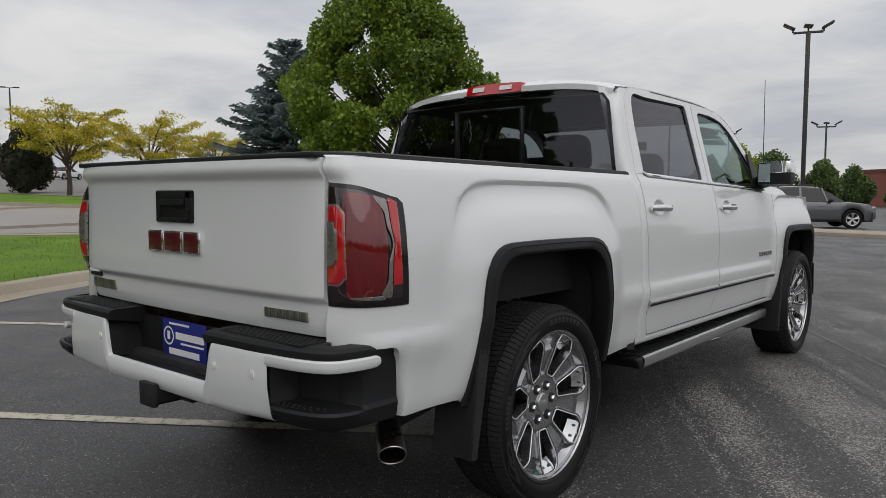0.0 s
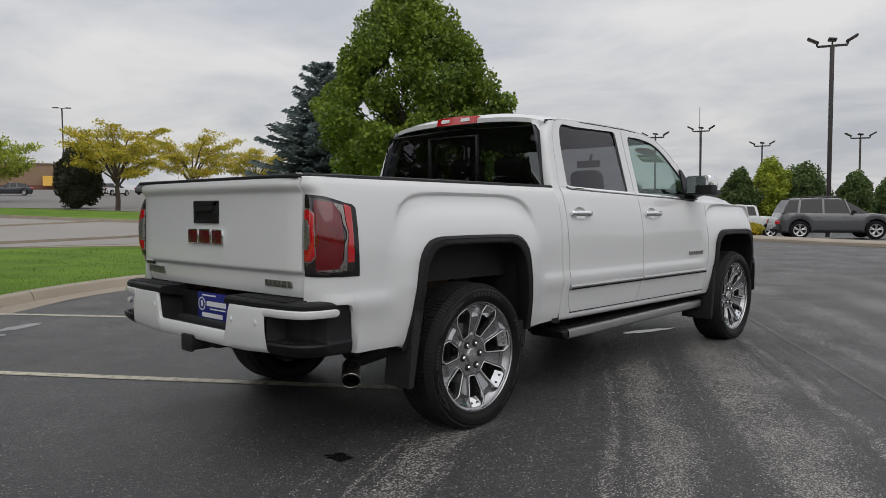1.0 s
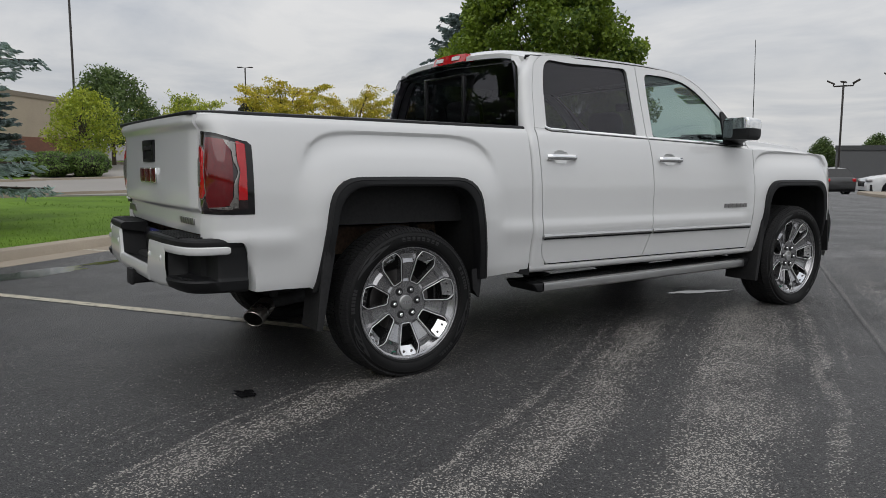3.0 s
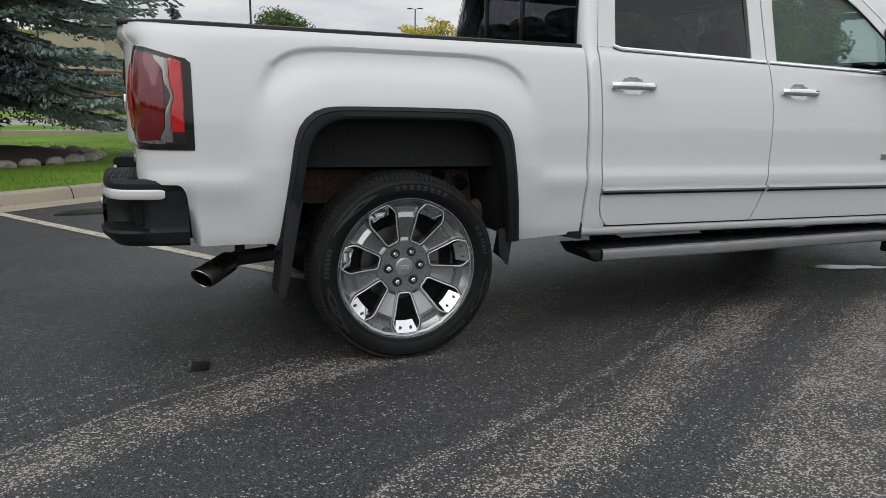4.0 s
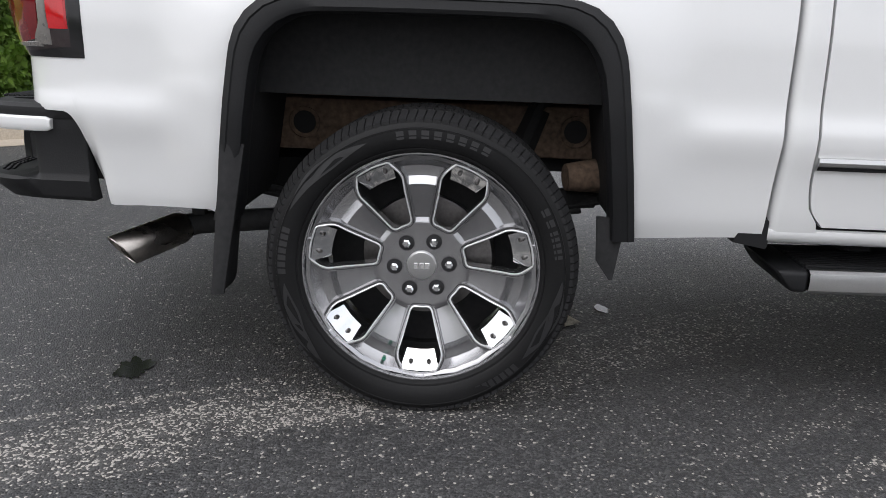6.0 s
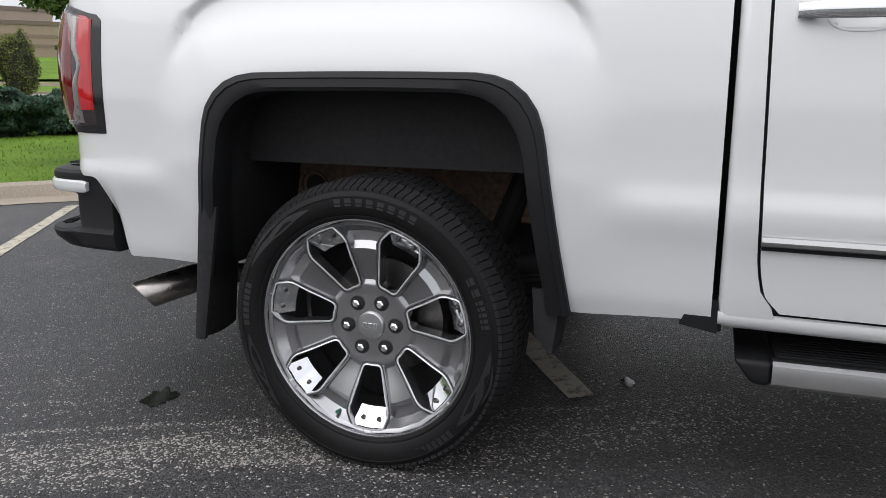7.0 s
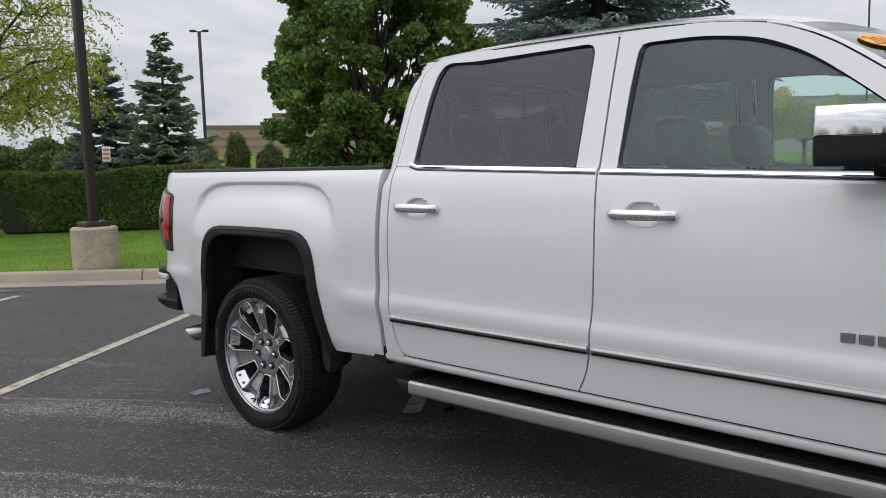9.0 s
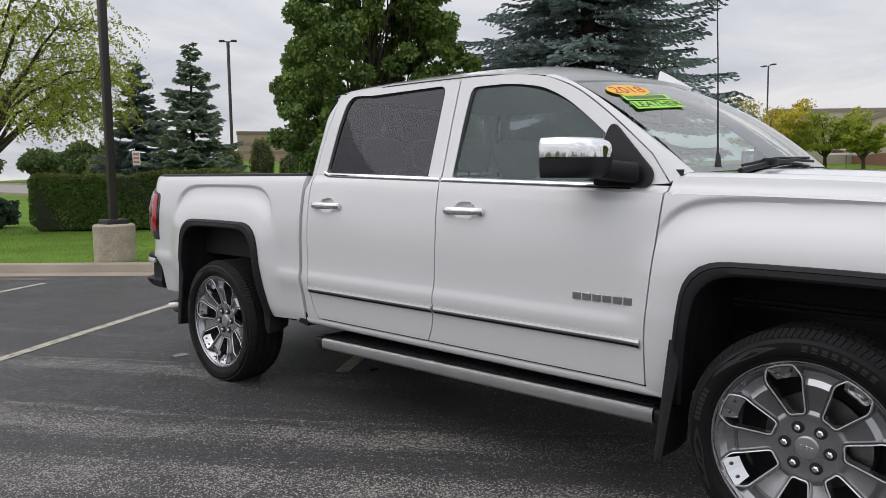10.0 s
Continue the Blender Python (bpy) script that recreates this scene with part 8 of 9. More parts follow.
light_pole("dark square lamp post on a round concrete footing in the lawn", (-1.48, -7.25, 0.10), 9.0, [(0, 0), (180, 0)], 0.112, (0.31, 0.60))
flood_pole("tall dark lamp post with three floodlights", (-6.89, 35.3, rise(-6.89, 35.3)), 9.1, 0.19)
for (x, y), h in (((-22.2, 55.8), 7.5), ((-20.5, 64.8), 6.7), ((-24.4, 52.2), 6.9), ((-11.5, 60.0), 6.5)):
    flood_pole("dark lamp post with three floodlights", (x, y, rise(x, y)), h + 0.3, 0.13)
for (x, y, z), h, a, hd in ((from_eye(E0, 70.1, 95), 10.2, 60, 0.6), (from_eye(E10, 148.4, 43), 8.5, 135, 0.30), (from_eye(E10, 109.0, 84), 10.5, 60, 0.6), ((-50, 5.4, 0.9), 12.5, 60, 0.6), (from_eye(E10, 101.5, 70), 16, 60, 0.6)):
    light_pole("dark parking lot lamp post", (x, y, z), h, [(a, 0), (a + 180, 0)], 0.13, head=hd)


# ---- buildings ----
def building(label, corners, height, colour, base_col, z0, bands=(), name="building"):
    """A flat-roofed block on four or more plan corners."""
    t = thing(name, label, "building")
    n = len(corners)
    wall = shade(name + "_wall", colour, 0.9, 0.0, 0.10, 0.6, 12, bump=0.01)
    bm = bmesh.new()
    lo = [bm.verts.new((x, y, z0 - 3)) for x, y in corners]
    hi = [bm.verts.new((x, y, z0 + height)) for x, y in corners]
    for k in range(n):
        bm.faces.new((lo[k], lo[(k + 1) % n], hi[(k + 1) % n], hi[k]))
    bm.faces.new(hi)
    part("wall", bm, wall, t)
    c = sum((Vector((x, y, 0)) for x, y in corners), Vector()) / n

    def ring(za, zb, grow, material, nm):
        b = bmesh.new()
        pts = [Vector((x, y, 0)) + (Vector((x, y, 0)) - c).normalized() * grow for x, y in corners]
        lo = [b.verts.new((p.x, p.y, za)) for p in pts]
        hi = [b.verts.new((p.x, p.y, zb)) for p in pts]
        for k in range(n):
            b.faces.new((lo[k], lo[(k + 1) % n], hi[(k + 1) % n], hi[k]))
        b.faces.new(hi)
        part(nm, b, material, t)
    ring(z0 + height - 0.30, z0 + height + 0.12, 0.12, shade(name + "_coping", tuple(q * 0.55 for q in colour), 0.7), "coping")
    if base_col:
        ring(z0 - 3, z0 + 1.2, 0.06, shade(name + "_plinth", base_col, 0.9, 0.0, 0.2, 3, 30), "plinth")
    for k, z in enumerate(bands):
        ring(z0 + z, z0 + z + 0.35, 0.05, shade(name + "_band", tuple(q * 0.75 for q in colour), 0.9), "band")
    return t


def corner_at(eye, az, d):
    x, y, _ = from_eye(eye, az, d)
    return (x, y)


building("tan shop building with a brick plinth", [corner_at(E33, 82.2, 86), corner_at(E33, 92.5, 66), corner_at(E33, 100, 96), corner_at(E33, 88, 115)], 5.1, (0.44, 0.37, 0.28), (0.20, 0.09, 0.06), 2.2)
def lawn_bank():
    """The lawn climbs to the store's forecourt."""
    def at(u, v):
        x, y, _ = from_eye(E95, 158 - 34 * u, 60 + 26 * v)
        return (x, y, 1.0 + rise(x, y) * 0.35 + (2.05 + 0.15 * math.sin(9 * u)) * v * ease(0.0, 0.10, u) - 1.0 * (1 - ease(0.0, 0.10, u)))
    bm = bmesh.new()
    sheet(bm, at, 40, 8)
    return tagged(part("lawn_bank", bm, LAWN), "mown green bank below the store", "lawn", kind="structure")


lawn_bank()
building("long flat tan store building", [corner_at(E10, 148.0, 92), corner_at(E10, 128, 100), corner_at(E10, 128, 130), corner_at(E10, 147, 125)], 4.2, (0.38, 0.29, 0.22), None, 3.2, (1.6, 2.6))
building("upper storey of the tan store building", [corner_at(E10, 143.3, 97), corner_at(E10, 138, 100), corner_at(E10, 138.5, 112), corner_at(E10, 143, 110)], 6.0, (0.36, 0.30, 0.24), None, 3.2)
building("pale store building beyond the lamp posts", [corner_at(E10, 108.6, 93.5), corner_at(E10, 92.6, 111), corner_at(E10, 94, 150), corner_at(E10, 110, 130)], 6.4, (0.50, 0.45, 0.37), None, 2.4)
building("brick shop far down the side road", [corner_at(E0, 70.0, 150), corner_at(E0, 78, 150), corner_at(E0, 78, 170), corner_at(E0, 70.0, 170)], 5.0, (0.30, 0.20, 0.13), (0.20, 0.09, 0.06), 4.2)
building("red brick building across the lot", [corner_at(E0, 1, 95), corner_at(E0, 10.8, 110), corner_at(E0, 10, 130), corner_at(E0, 1, 120)], 4.0, (0.24, 0.085, 0.065), None, 0.0)
building("low grey building far across the lot", [corner_at((4.0, -3.2), 21.5, 80), corner_at((4.0, -3.2), 27.5, 78), corner_at((4.0, -3.2), 27, 95), corner_at((4.0, -3.2), 21.5, 95)], 3.2, (0.12, 0.122, 0.125), None, -0.6)

# far trees along the horizon
for az, d, h, r in ((19.3, 60, 4.9, 1.9), (17.2, 61, 4.5, 2.3), (21.3, 58, 4.0, 1.6), (14.0, 60, 3.8, 1.5), (12.0, 66, 3.4, 1.6), (9.0, 70, 3.0, 1.6), (25.2, 100, 4.6, 2.2), (28.5, 110, 4.4, 2.4)):
    x, y, z = from_eye((4.0, -3.2), az, d)
    broadleaf("green tree beyond the parking lot", (x, y, z), h, r, 0.5, int(az * 10), LOCUSTLEAF if az == 19.3 else FARGREEN, 12000, 0.20, 0.15, 34, group="far trees", spikes=0.5, fill=0.85)
for az, d, h, r in ((109.0, 60, 6.2, 3.0), (105.3, 60, 5.0, 2.7), (103.0, 58, 3.6, 1.7), (107.4, 66, 4.4, 2.0)):
    locust("green tree turning yellow across the road", from_eye(E10, az, d), h, r, 1.5, int(az * 10), YELLOWLEAF if az > 108 else LOCUSTLEAF, 15, 9000, 0.18, 0.15, group="road trees")
for az, d, h, r in ((158.5, 66, 3.3, 1.9), (156.6, 68, 3.4, 2.0), (161.0, 72, 2.8, 2.0), (165, 70, 2.6, 2.2)):
    broadleaf("green tree beyond the access road", from_eye(E10, az, d), h, r, 0.8, int(az * 10), FARGREEN, 6000, 0.30, 0.14, 50, group="road trees")

# ---- parked vehicles ----
def simple_wheel(parent, at, r, w, flip):
    ty = part("wheel", lathe(bmesh.new(), [(r * 0.66, w / 2 - 0.01), (r * 0.74, w / 2), (r * 0.92, w / 2 - 0.005), (r, w / 2 - 0.04), (r, -w / 2 + 0.04), (r * 0.92, -w / 2), (r * 0.66, -w / 2)], 36), TYRE, parent, "black tyre with bright alloy rim")
    ty.matrix_local = pose(*at, 0, 0, 180 if flip else 0)
    rim = bmesh.new()
    lathe(rim, [(r * 0.60, w / 2 - 0.02), (r * 0.68, w / 2 - 0.004), (r * 0.66, w / 2 - 0.05), (r * 0.62, -w / 2)], 36)
    for k in range(5):
        a = k * 2 * math.pi / 5 + 0.3
        for d in (-0.16, 0.16):
            p0 = Vector((w / 2 - 0.03, r * 0.10 * math.cos(a), r * 0.10 * math.sin(a)))
            p1 = Vector((w / 2 - 0.018, r * 0.64 * math.cos(a + d), r * 0.64 * math.sin(a + d)))
            tube(rim, [p0, p1], [r * 0.055, r * 0.07], 6)
    tube(rim, [(w / 2 - 0.05, 0, 0), (w / 2 - 0.01, 0, 0)], r * 0.16, 16)
    part("rim", rim, SATIN, ty, "bright alloy rim")
    part("brake_back", lathe(bmesh.new(), [(0.0, 0.0), (r * 0.64, 0.0)], 24), UNDER, ty)


def vehicle(name, label, at, turn, paint, length, width, lower, cabin, axles, wheel_r, panes, category="car", group="", extras=None):
    """A parked vehicle. lower: (y, z) outline of the body's top edge from tail to nose; cabin: outline of the greenhouse; y forward, the middle at 0."""
    t = thing(name, label, category, group, at=at, turn=turn)
    hw = width / 2
    sill = 0.30 if wheel_r > 0.36 else 0.24
    # outline with arches
    bot = [(-length / 2 + 0.06, sill + 0.10)]
    for y in sorted(axles):
        ra = wheel_r * 1.16
        bot.append((y - ra - 0.03, sill))
        for k in range(13):
            a = math.pi * (1 - k / 12)
            bot.append((y + ra * math.cos(a), max(sill, wheel_r + ra * math.sin(a) * 1.02)))
        bot.append((y + ra + 0.03, sill))
    bot.append((length / 2 - 0.05, sill + 0.08))
    bm = bmesh.new()
    ys = sorted({round(y, 4) for y, _ in bot} | {round(v, 4) for v in np.linspace(-length / 2 + 0.02, length / 2 - 0.02, 40)})
    bt = sorted(bot)
    rows = []
    for y in ys:
        z0 = float(np.interp(y, [p[0] for p in bt], [p[1] for p in bt]))
        z1 = float(np.interp(y, [p[0] for p in lower], [p[1] for p in lower]))
        e = ease(0.72, 1.0, abs(y) / (length / 2))
        w = hw * (1 - 0.16 * e ** 2)
        prof = ((w * 0.97, z0), (w * 0.985, z0 + (z1 - z0) * 0.15), (w, z0 + (z1 - z0) * 0.55), (w * 0.985, z0 + (z1 - z0) * 0.85), (w * 0.95, z0 + (z1 - z0) * 0.97), (w * 0.88, z1), (w * 0.4, z1 + 0.02), (0, z1 + 0.025))
        rows.append([bm.verts.new((x, y, z)) for x, z in prof] + [bm.verts.new((-x, y, z)) for x, z in prof[-2::-1]])
    for r0, r1 in zip(rows, rows[1:]):
        for k in range(len(r0) - 1):
            bm.faces.new((r0[k], r1[k], r1[k + 1], r0[k + 1]))
    bm.faces.new(rows[0])
    bm.faces.new(rows[-1][::-1])
    part("body", bm, paint, t)
    part("underside", boxed(-hw * 0.9, hw * 0.9, -length / 2 + 0.15, length / 2 - 0.15, sill - 0.03, sill + 0.35), UNDER, t)
    # greenhouse: dark glass block, pillars and roof over it
    c = [Vector((0, y, z)) for y, z in cabin]
    zb, zt = min(v.z for v in c), max(v.z for v in c)

    def half(z):
        return hw * 0.945 - (z - zb) / (zt - zb) * hw * 0.20
    gb = bmesh.new()
    left = [gb.verts.new((-half(v.z) + 0.012, v.y, v.z)) for v in c]
    right = [gb.verts.new((half(v.z) - 0.012, v.y, v.z)) for v in c]
    for k in range(len(c)):
        gb.faces.new((left[k], left[(k + 1) % len(c)], right[(k + 1) % len(c)], right[k]))
    gb.faces.new(left)
    gb.faces.new(right[::-1])
    part("window", gb, GLOSSBLACK, t, "dark glass of the cabin", 0)
    rb = bmesh.new()
    top = sorted([v for v in c if v.z > zt - 0.09], key=lambda v: v.y)
    pts = resample([(0, v.y, v.z) for v in top], 12)
    rws = []
    for p in pts:
        h = half(p[2])
        rws.append([rb.verts.new((x, p[1], p[2] + z)) for x, z in ((h + 0.004, -0.05), (h + 0.002, -0.01), (h * 0.93, 0.02), (h * 0.5, 0.04), (0, 0.045), (-h * 0.5, 0.04), (-h * 0.93, 0.02), (-h - 0.002, -0.01), (-h - 0.004, -0.05))])
    for r0, r1 in zip(rws, rws[1:]):
        for k in range(8):
            rb.faces.new((r0[k], r1[k], r1[k + 1], r0[k + 1]))
    part("roof", rb, paint, t)
    for sx in (-1, 1):
        for y0, y1, w in panes:
            pb = bmesh.new()
            z0 = zb - 0.02
            ztop = float(np.interp(y1, [v.y for v in top], [v.z for v in top]))
            slab(pb, [(sx * (half(z0) - 0.006), y0 - w, z0), (sx * (half(z0) - 0.006), y0 + w, z0), (sx * (half(ztop) - 0.006), y1 + w, ztop), (sx * (half(ztop) - 0.006), y1 - w, ztop)], (sx, 0, 0), 0.012)
            part("pillar", pb, paint, t)
        part("door_mirror", boxed(sx * (hw + 0.07) - 0.09, sx * (hw + 0.07) + 0.09, cabin_front(cabin) - 0.10, cabin_front(cabin) + 0.02, zb + 0.0, zb + 0.14, 0.03), GLOSSBLACK, t)
        for y in axles:
            simple_wheel(t, (sx * (hw - 0.12), y, wheel_r), wheel_r, 0.24, sx < 0)
        lt = bmesh.new()
        zl = float(np.interp(-length / 2 + 0.1, [p[0] for p in lower], [p[1] for p in lower]))
        box(lt, sx * hw * 0.78 - 0.13, sx * hw * 0.78 + 0.10, -length / 2 + 0.0, -length / 2 + 0.20, zl - 0.22, zl - 0.06, 0.03)
        part("tail_light", lt, REDLENS, t)
        hl = bmesh.new()
        zh = float(np.interp(length / 2 - 0.2, [p[0] for p in lower], [p[1] for p in lower]))
        box(hl, sx * hw * 0.72 - 0.18, sx * hw * 0.72 + 0.13, length / 2 - 0.24, length / 2 - 0.015, zh - 0.16, zh - 0.03, 0.03)
        part("headlight", hl, SMOKECHROME, t)
        for y in (0.28, -0.75):
            part("handle", boxed(sx * hw * 0.99 - 0.015, sx * hw * 0.99 + 0.015, y - 0.10, y + 0.10, zb - 0.17, zb - 0.14, 0.008), paint, t)
        sb = bmesh.new()
        box(sb, sx * hw * 0.985 - 0.02, sx * hw * 0.985 + 0.014, -axles_span(axles) + wheel_r * 1.3, axles_span(axles) - wheel_r * 1.3, sill - 0.02, sill + 0.10, 0.02)
        part("sill", sb, BLACK, t)
    part("grille", boxed(-hw * 0.45, hw * 0.45, length / 2 - 0.06, length / 2 + 0.005, 0.55, 0.80, 0.02), GLOSSBLACK, t)
    if extras:
        extras(t)
    return t


def cabin_front(cabin):
    return max(y for y, z in cabin if z < min(q for _, q in cabin) + 0.05) - 0.55


def axles_span(axles):
    return max(axles)


GREYPAINT = shade("granite_grey_paint", (0.115, 0.118, 0.125), 0.25, 0.5, 0.04, 2, 300, coat=1.0)
SUV_LOW = [(-2.38, 0.72), (-2.36, 0.82), (-2.16, 0.90), (-2.14, 1.08), (-1.9, 1.12), (0.75, 1.09), (1.10, 1.09), (1.70, 1.04), (2.15, 0.97), (2.36, 0.78)]
SUV_CAB = [(-2.12, 1.10), (-2.02, 1.34), (-1.82, 1.66), (-0.60, 1.70), (0.20, 1.66), (0.66, 1.42), (1.18, 1.08)]


def at_wheels(rear, front, base):
    """Place and turn of a vehicle from the ground under its wheels on one flank."""
    a, b = Vector((*rear, 0)), Vector((*front, 0))
    d = (b - a).normalized()
    return (a + b) / 2, math.degrees(math.atan2(-d.x, d.y)), d


def roof_rails(t):
    for sx in (-1, 1):
        part("roof_rail", tube(bmesh.new(), [(sx * 0.66, -1.4, 1.70), (sx * 0.66, -1.3, 1.76), (sx * 0.66, 0.0, 1.77), (sx * 0.66, 0.1, 1.71)], 0.02, 8), GLOSSBLACK, t)


m, turn, d = at_wheels((-6.48, 29.77), (-3.98, 31.28), 2.915)
c = m + Vector((-d.y, d.x, 0)) * 0.85
vehicle("suv", "dark grey sport utility vehicle parked across the lot", (c.x, c.y, -0.23), turn, GREYPAINT, 4.80, 1.94, SUV_LOW, SUV_CAB, (-1.457, 1.457), 0.385, ((-1.52, -1.42, 0.05), (-0.55, -0.53, 0.04), (0.50, 0.30, 0.03)), "SUV", "parked vehicles", roof_rails)

PU_LOW = [(-2.70, 0.78), (-2.68, 1.10), (-1.15, 1.14), (-1.13, 1.20), (0.95, 1.17), (1.30, 1.14), (2.10, 1.03), (2.55, 0.92), (2.68, 0.70)]
PU_CAB = [(-1.10, 1.18), (-0.98, 1.45), (-0.88, 1.68), (-0.20, 1.72), (0.35, 1.68), (0.72, 1.46), (1.15, 1.15)]
m, turn, d = at_wheels((-10.0, 36.5), (-12.38, 34.27), 3.26)
c = m + Vector((d.y, -d.x, 0)) * 0.83
vehicle("parked_pickup", "white mid-size pickup truck parked across the lot", (c.x, c.y, -0.52), turn, WHITE, 5.40, 1.89, PU_LOW, PU_CAB, (-1.63, 1.63), 0.39, ((-1.0, -0.9, 0.06), (-0.10, -0.08, 0.05), (0.45, 0.36, 0.035)), "pickup truck", "parked vehicles")

CAR_LOW = [(-2.30, 0.70), (-2.2, 0.95), (0.8, 0.93), (1.5, 0.88), (2.1, 0.80), (2.3, 0.60)]
CAR_CAB = [(-2.0, 0.93), (-1.55, 1.38), (-0.4, 1.47), (0.25, 1.42), (1.05, 0.92)]
far_paints = [shade("far_car_paint", col, 0.3, 0.2, 0.05, coat=1.0) for col in ((0.03, 0.035, 0.045), (0.25, 0.02, 0.02), (0.45, 0.45, 0.46), (0.03, 0.03, 0.03), (0.7, 0.7, 0.7), (0.03, 0.05, 0.12))]
E22 = (4.39, -2.86)
for eye, az, d, tr, k, lab in ((E22, 73.5, 100, 160, 0, "dark blue-grey car on the rise"), (E22, 77.2, 104, 150, 1, "red car on the rise"), (E22, 76.0, 112, 150, 2, "silver car on the rise"), (E0, 67.0, 98, 30, 4, "white car far up the rise"), (E0, 64.5, 104, 30, 3, "black car far up the rise"), (E0, 69.0, 96, 30, 3, "black car far up the rise"), (E10, 158.6, 95, 70, 4, "white car beyond the road")):
    x, y, z = from_eye(eye, az, d)
    vehicle("car", lab, (x, y, z + 0.08), tr, far_paints[k], 4.6, 1.82, CAR_LOW, CAR_CAB, (-1.38, 1.38), 0.33, ((-0.75, -0.6, 0.06), (0.05, 0.0, 0.04)), "car", "far cars")
vehicle("car", "dark blue car parked far across the lot", (6.9, 40.0, -0.54), 75, far_paints[5], 4.6, 1.82, CAR_LOW, CAR_CAB, (-1.38, 1.38), 0.33, ((-0.75, -0.6, 0.06), (0.05, 0.0, 0.04)), "car", "far cars")
vehicle("car", "dark car parked behind the pickup", (-17.5, 37.0, -0.54), 60, far_paints[3], 4.6, 1.82, CAR_LOW, CAR_CAB, (-1.38, 1.38), 0.33, ((-0.75, -0.6, 0.06), (0.05, 0.0, 0.04)), "car", "far cars")

# kerbed island before the parked vehicles
IK = [Vector(p) for p in resample([(-9.6, 25.6, 0), (-8.2, 23.9, 0), (-6.4, 22.6, 0), (-3.6, 21.3, 0), (-0.6, 20.2, 0), (4.0, 18.6, 0)], 60)]
IS = []
for i, p in enumerate(IK):
    d = (IK[min(i + 1, 59)] - IK[max(i - 1, 0)]).normalized()
    IS.append(Vector((-d.y, d.x, 0)))
tagged(part("far_kerb", sweep(IK, IS, [(0, 0.0), (0.02, 0.09), (0.06, 0.11), (0.17, 0.115), (0.6, 0.112), (1.6, 0.11), (1.65, 0.0)], 0.01), CONCRETE), "pale concrete kerb and strip across the lot", "kerb", kind="structure")
po = thing("marker_post", "black marker post standing on the far kerb", "post", at=(-7.75, 24.9, 0.10))
part("post", tube(bmesh.new(), [(0, 0, 0), (0, 0, 1.33)], 0.055, 12), BLACK, po)
part("collar", tube(bmesh.new(), [(0, 0, 0), (0, 0, 0.05)], 0.10, 12), BLACK, po)
bush("low yellow-green shrub on the far kerb strip", (-6.6, 24.6, 0.10), (0.44, 0.40, 0.45), 61, YELLOWLEAF, 3500, 0.07, lumps=0.3)


# small sign posts
def sign_post(label, at, h, w, hh, colour, turn, bars=True):
    t = thing("sign", label, "sign", at=at, turn=turn)
    part("post", boxed(-0.03, 0.03, -0.03, 0.03, 0, h, 0.005), POLEBROWN, t)
    p = part("panel", boxed(-w / 2, w / 2, -0.05, -0.035, h - hh, h + 0.02, 0.01), WHITEMARK, t, "white panel")
    bm = bmesh.new()
    for k in range(3):
        box(bm, -w * 0.38, w * 0.38, -0.056, -0.049, h - hh + hh * (0.15 + 0.28 * k), h - hh + hh * (0.32 + 0.28 * k))
    part("print", bm, shade("sign_print", colour, 0.5), p)
    return t


sign_post("small faded red and white notice on a post", from_eye(E95, 154.75, 34), 2.45, 0.31, 0.60, (0.58, 0.20, 0.19), 150)
sign_post("white notice on a dark post by the junction", from_eye(E22, 75.9, 38), 1.75, 0.42, 0.45, (0.35, 0.35, 0.35), 75)
sg = sign_post("store sign with pale print on purple", from_eye(E10, 104.0, 76), 2.6, 3.2, 1.3, (0.15, 0.02, 0.10), 100)

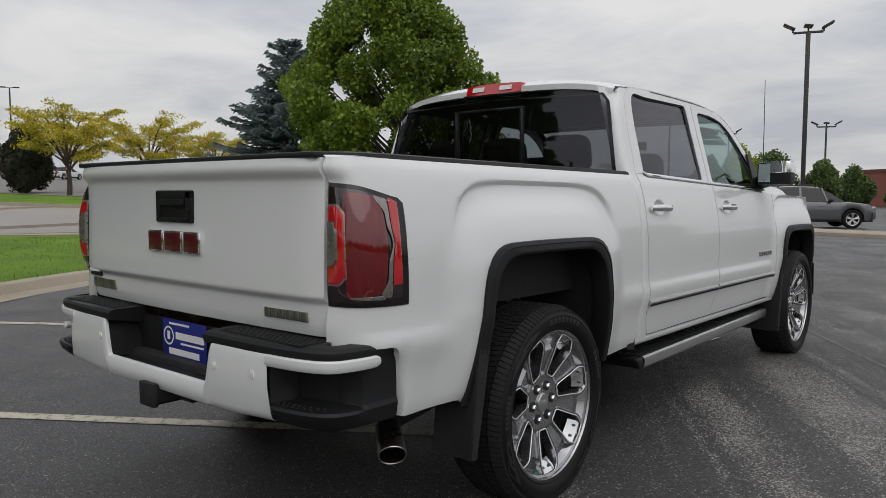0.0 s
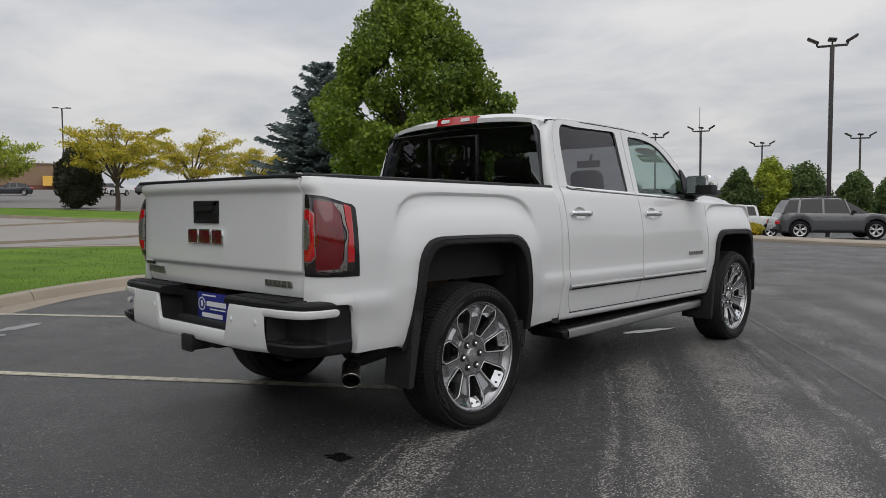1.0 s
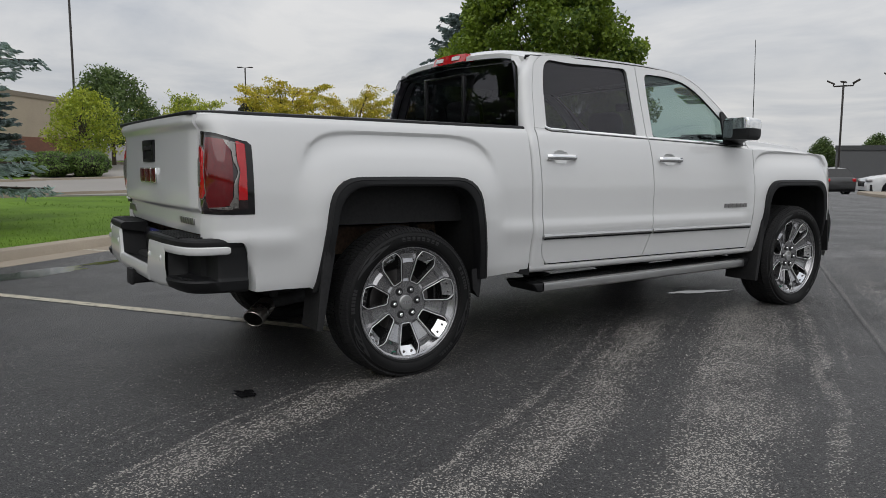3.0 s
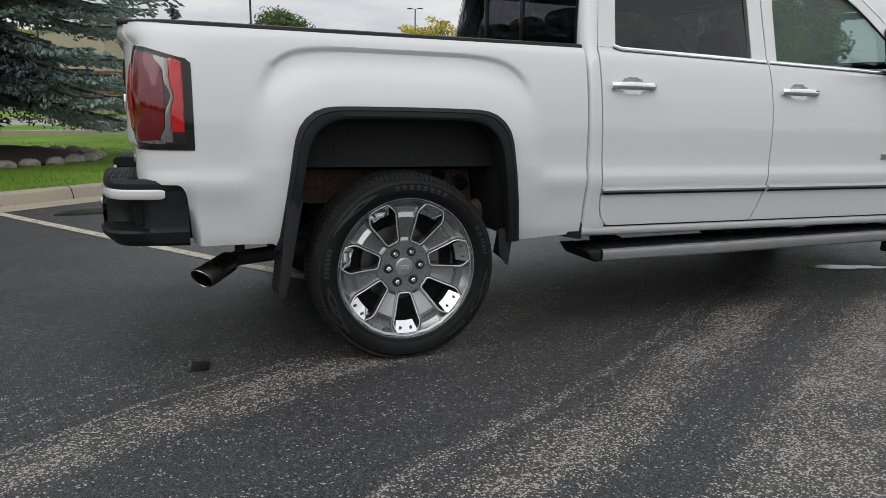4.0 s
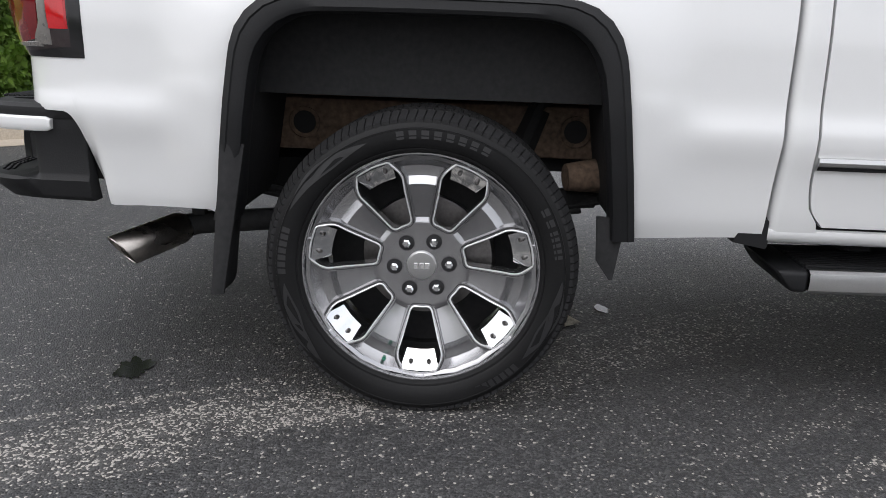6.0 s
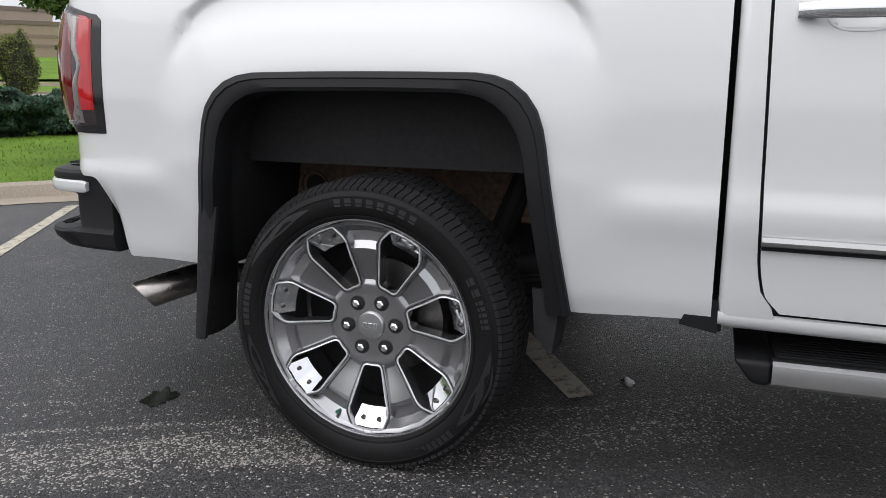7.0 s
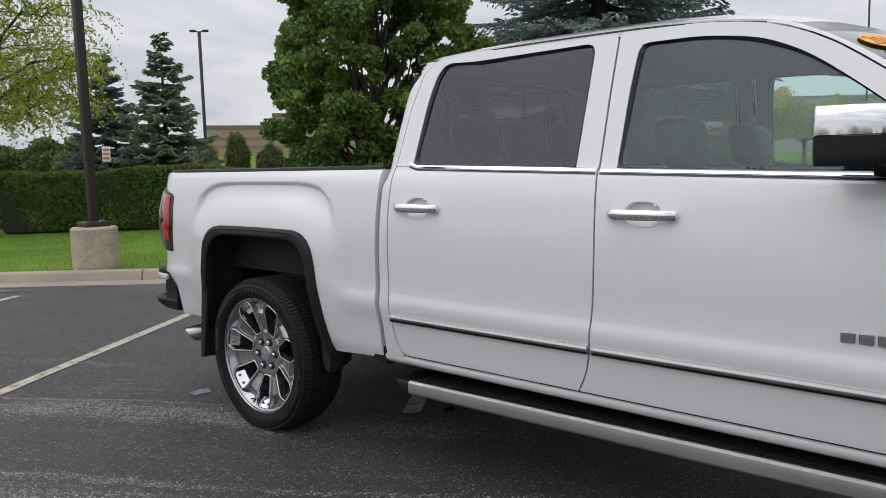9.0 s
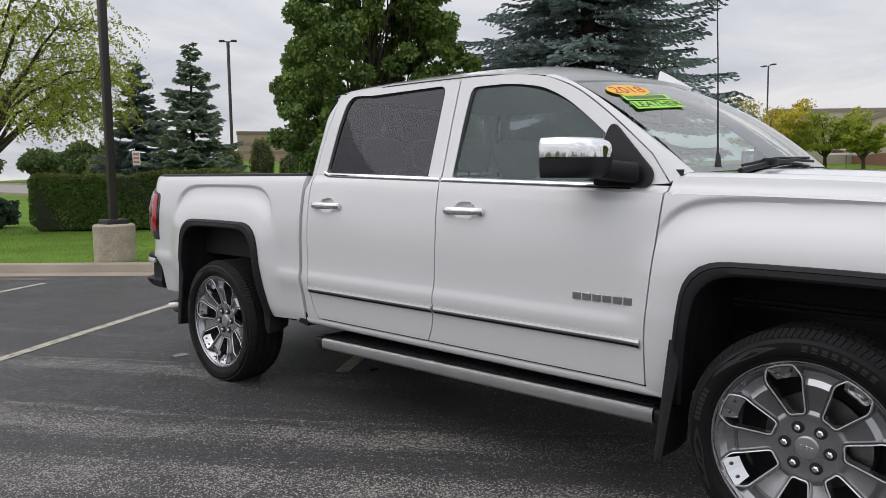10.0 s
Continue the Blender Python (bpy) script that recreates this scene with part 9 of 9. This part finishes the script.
# ---- grass blades along the lawn's edge ----
rng = np.random.default_rng(77)
nb = 70000
ki = rng.integers(24, 150, nb)
fr = rng.random(nb)
o = 0.18 + 9.0 * rng.random(nb) ** 2.2
kp = np.array([tuple(p) for p in KERB])
ks = np.array([tuple(p) for p in KSIDE])
root = kp[ki] * (1 - fr)[:, None] + kp[ki + 1] * fr[:, None] + ks[ki] * o[:, None]
keep = (np.hypot(root[:, 0] + 10.0, root[:, 1] + 3.9) > 1.9)
root = root[keep]
nb = len(root)
root[:, 2] = 0.112 + np.array([rise(x, y) for x, y in root[:, :2]])
ang = rng.random(nb) * 2 * np.pi
h = 0.022 + 0.032 * rng.random(nb) + 0.03 * (rng.random(nb) > 0.95)
side = np.stack([np.cos(ang), np.sin(ang), np.zeros(nb)], 1) * 0.0038 * (1 + o[keep][:, None] * 0.25)
lean = np.stack([rng.normal(size=nb) * 0.4, rng.normal(size=nb) * 0.4, np.ones(nb)], 1) * h[:, None]
gv = np.stack([root - side, root + side, root + lean], axis=1).reshape(-1, 3)
tagged(scatter_mesh("grass", gv, np.arange(3 * nb).reshape(nb, 3), GRASSBLADE), "short grass blades of the mown lawn", "grass", kind="stuff")

# yellow awning over the far shop's door
_a, _b = corner_at(E0, 70.2, 149.2), corner_at(E0, 71.4, 149.2)
aw = bmesh.new()
slab(aw, [(_a[0], _a[1], 7.0), (_b[0], _b[1], 7.0), (_b[0] + 1.2, _b[1] - 0.4, 5.2), (_a[0] + 1.2, _a[1] - 0.4, 5.2)], (0.8, 0, 0.6), 0.08)
tagged(part("awning", aw, shade("yellow_awning_cloth", (0.62, 0.36, 0.06), 0.8)), "yellow cloth awning on the far shop", "awning")

# unseen trees added behind the camera, a horizon for glass and paint to mirror
rf = random.Random(9)
for k in range(46):
    az = 188 + k * 4.1 + rf.uniform(-1, 1)
    d = rf.uniform(75, 110)
    x, y = -d * math.sin(radians(az)), d * math.cos(radians(az))
    if k % 2 == 0 and az < 342:
        broadleaf("unseen green tree added beyond the lot's far side", (x, y, 0), rf.uniform(4.5, 6), rf.uniform(7, 9), 0.0, 500 + k, FARGREEN, 3000, 0.62, 0.2, 40, group="far side trees")
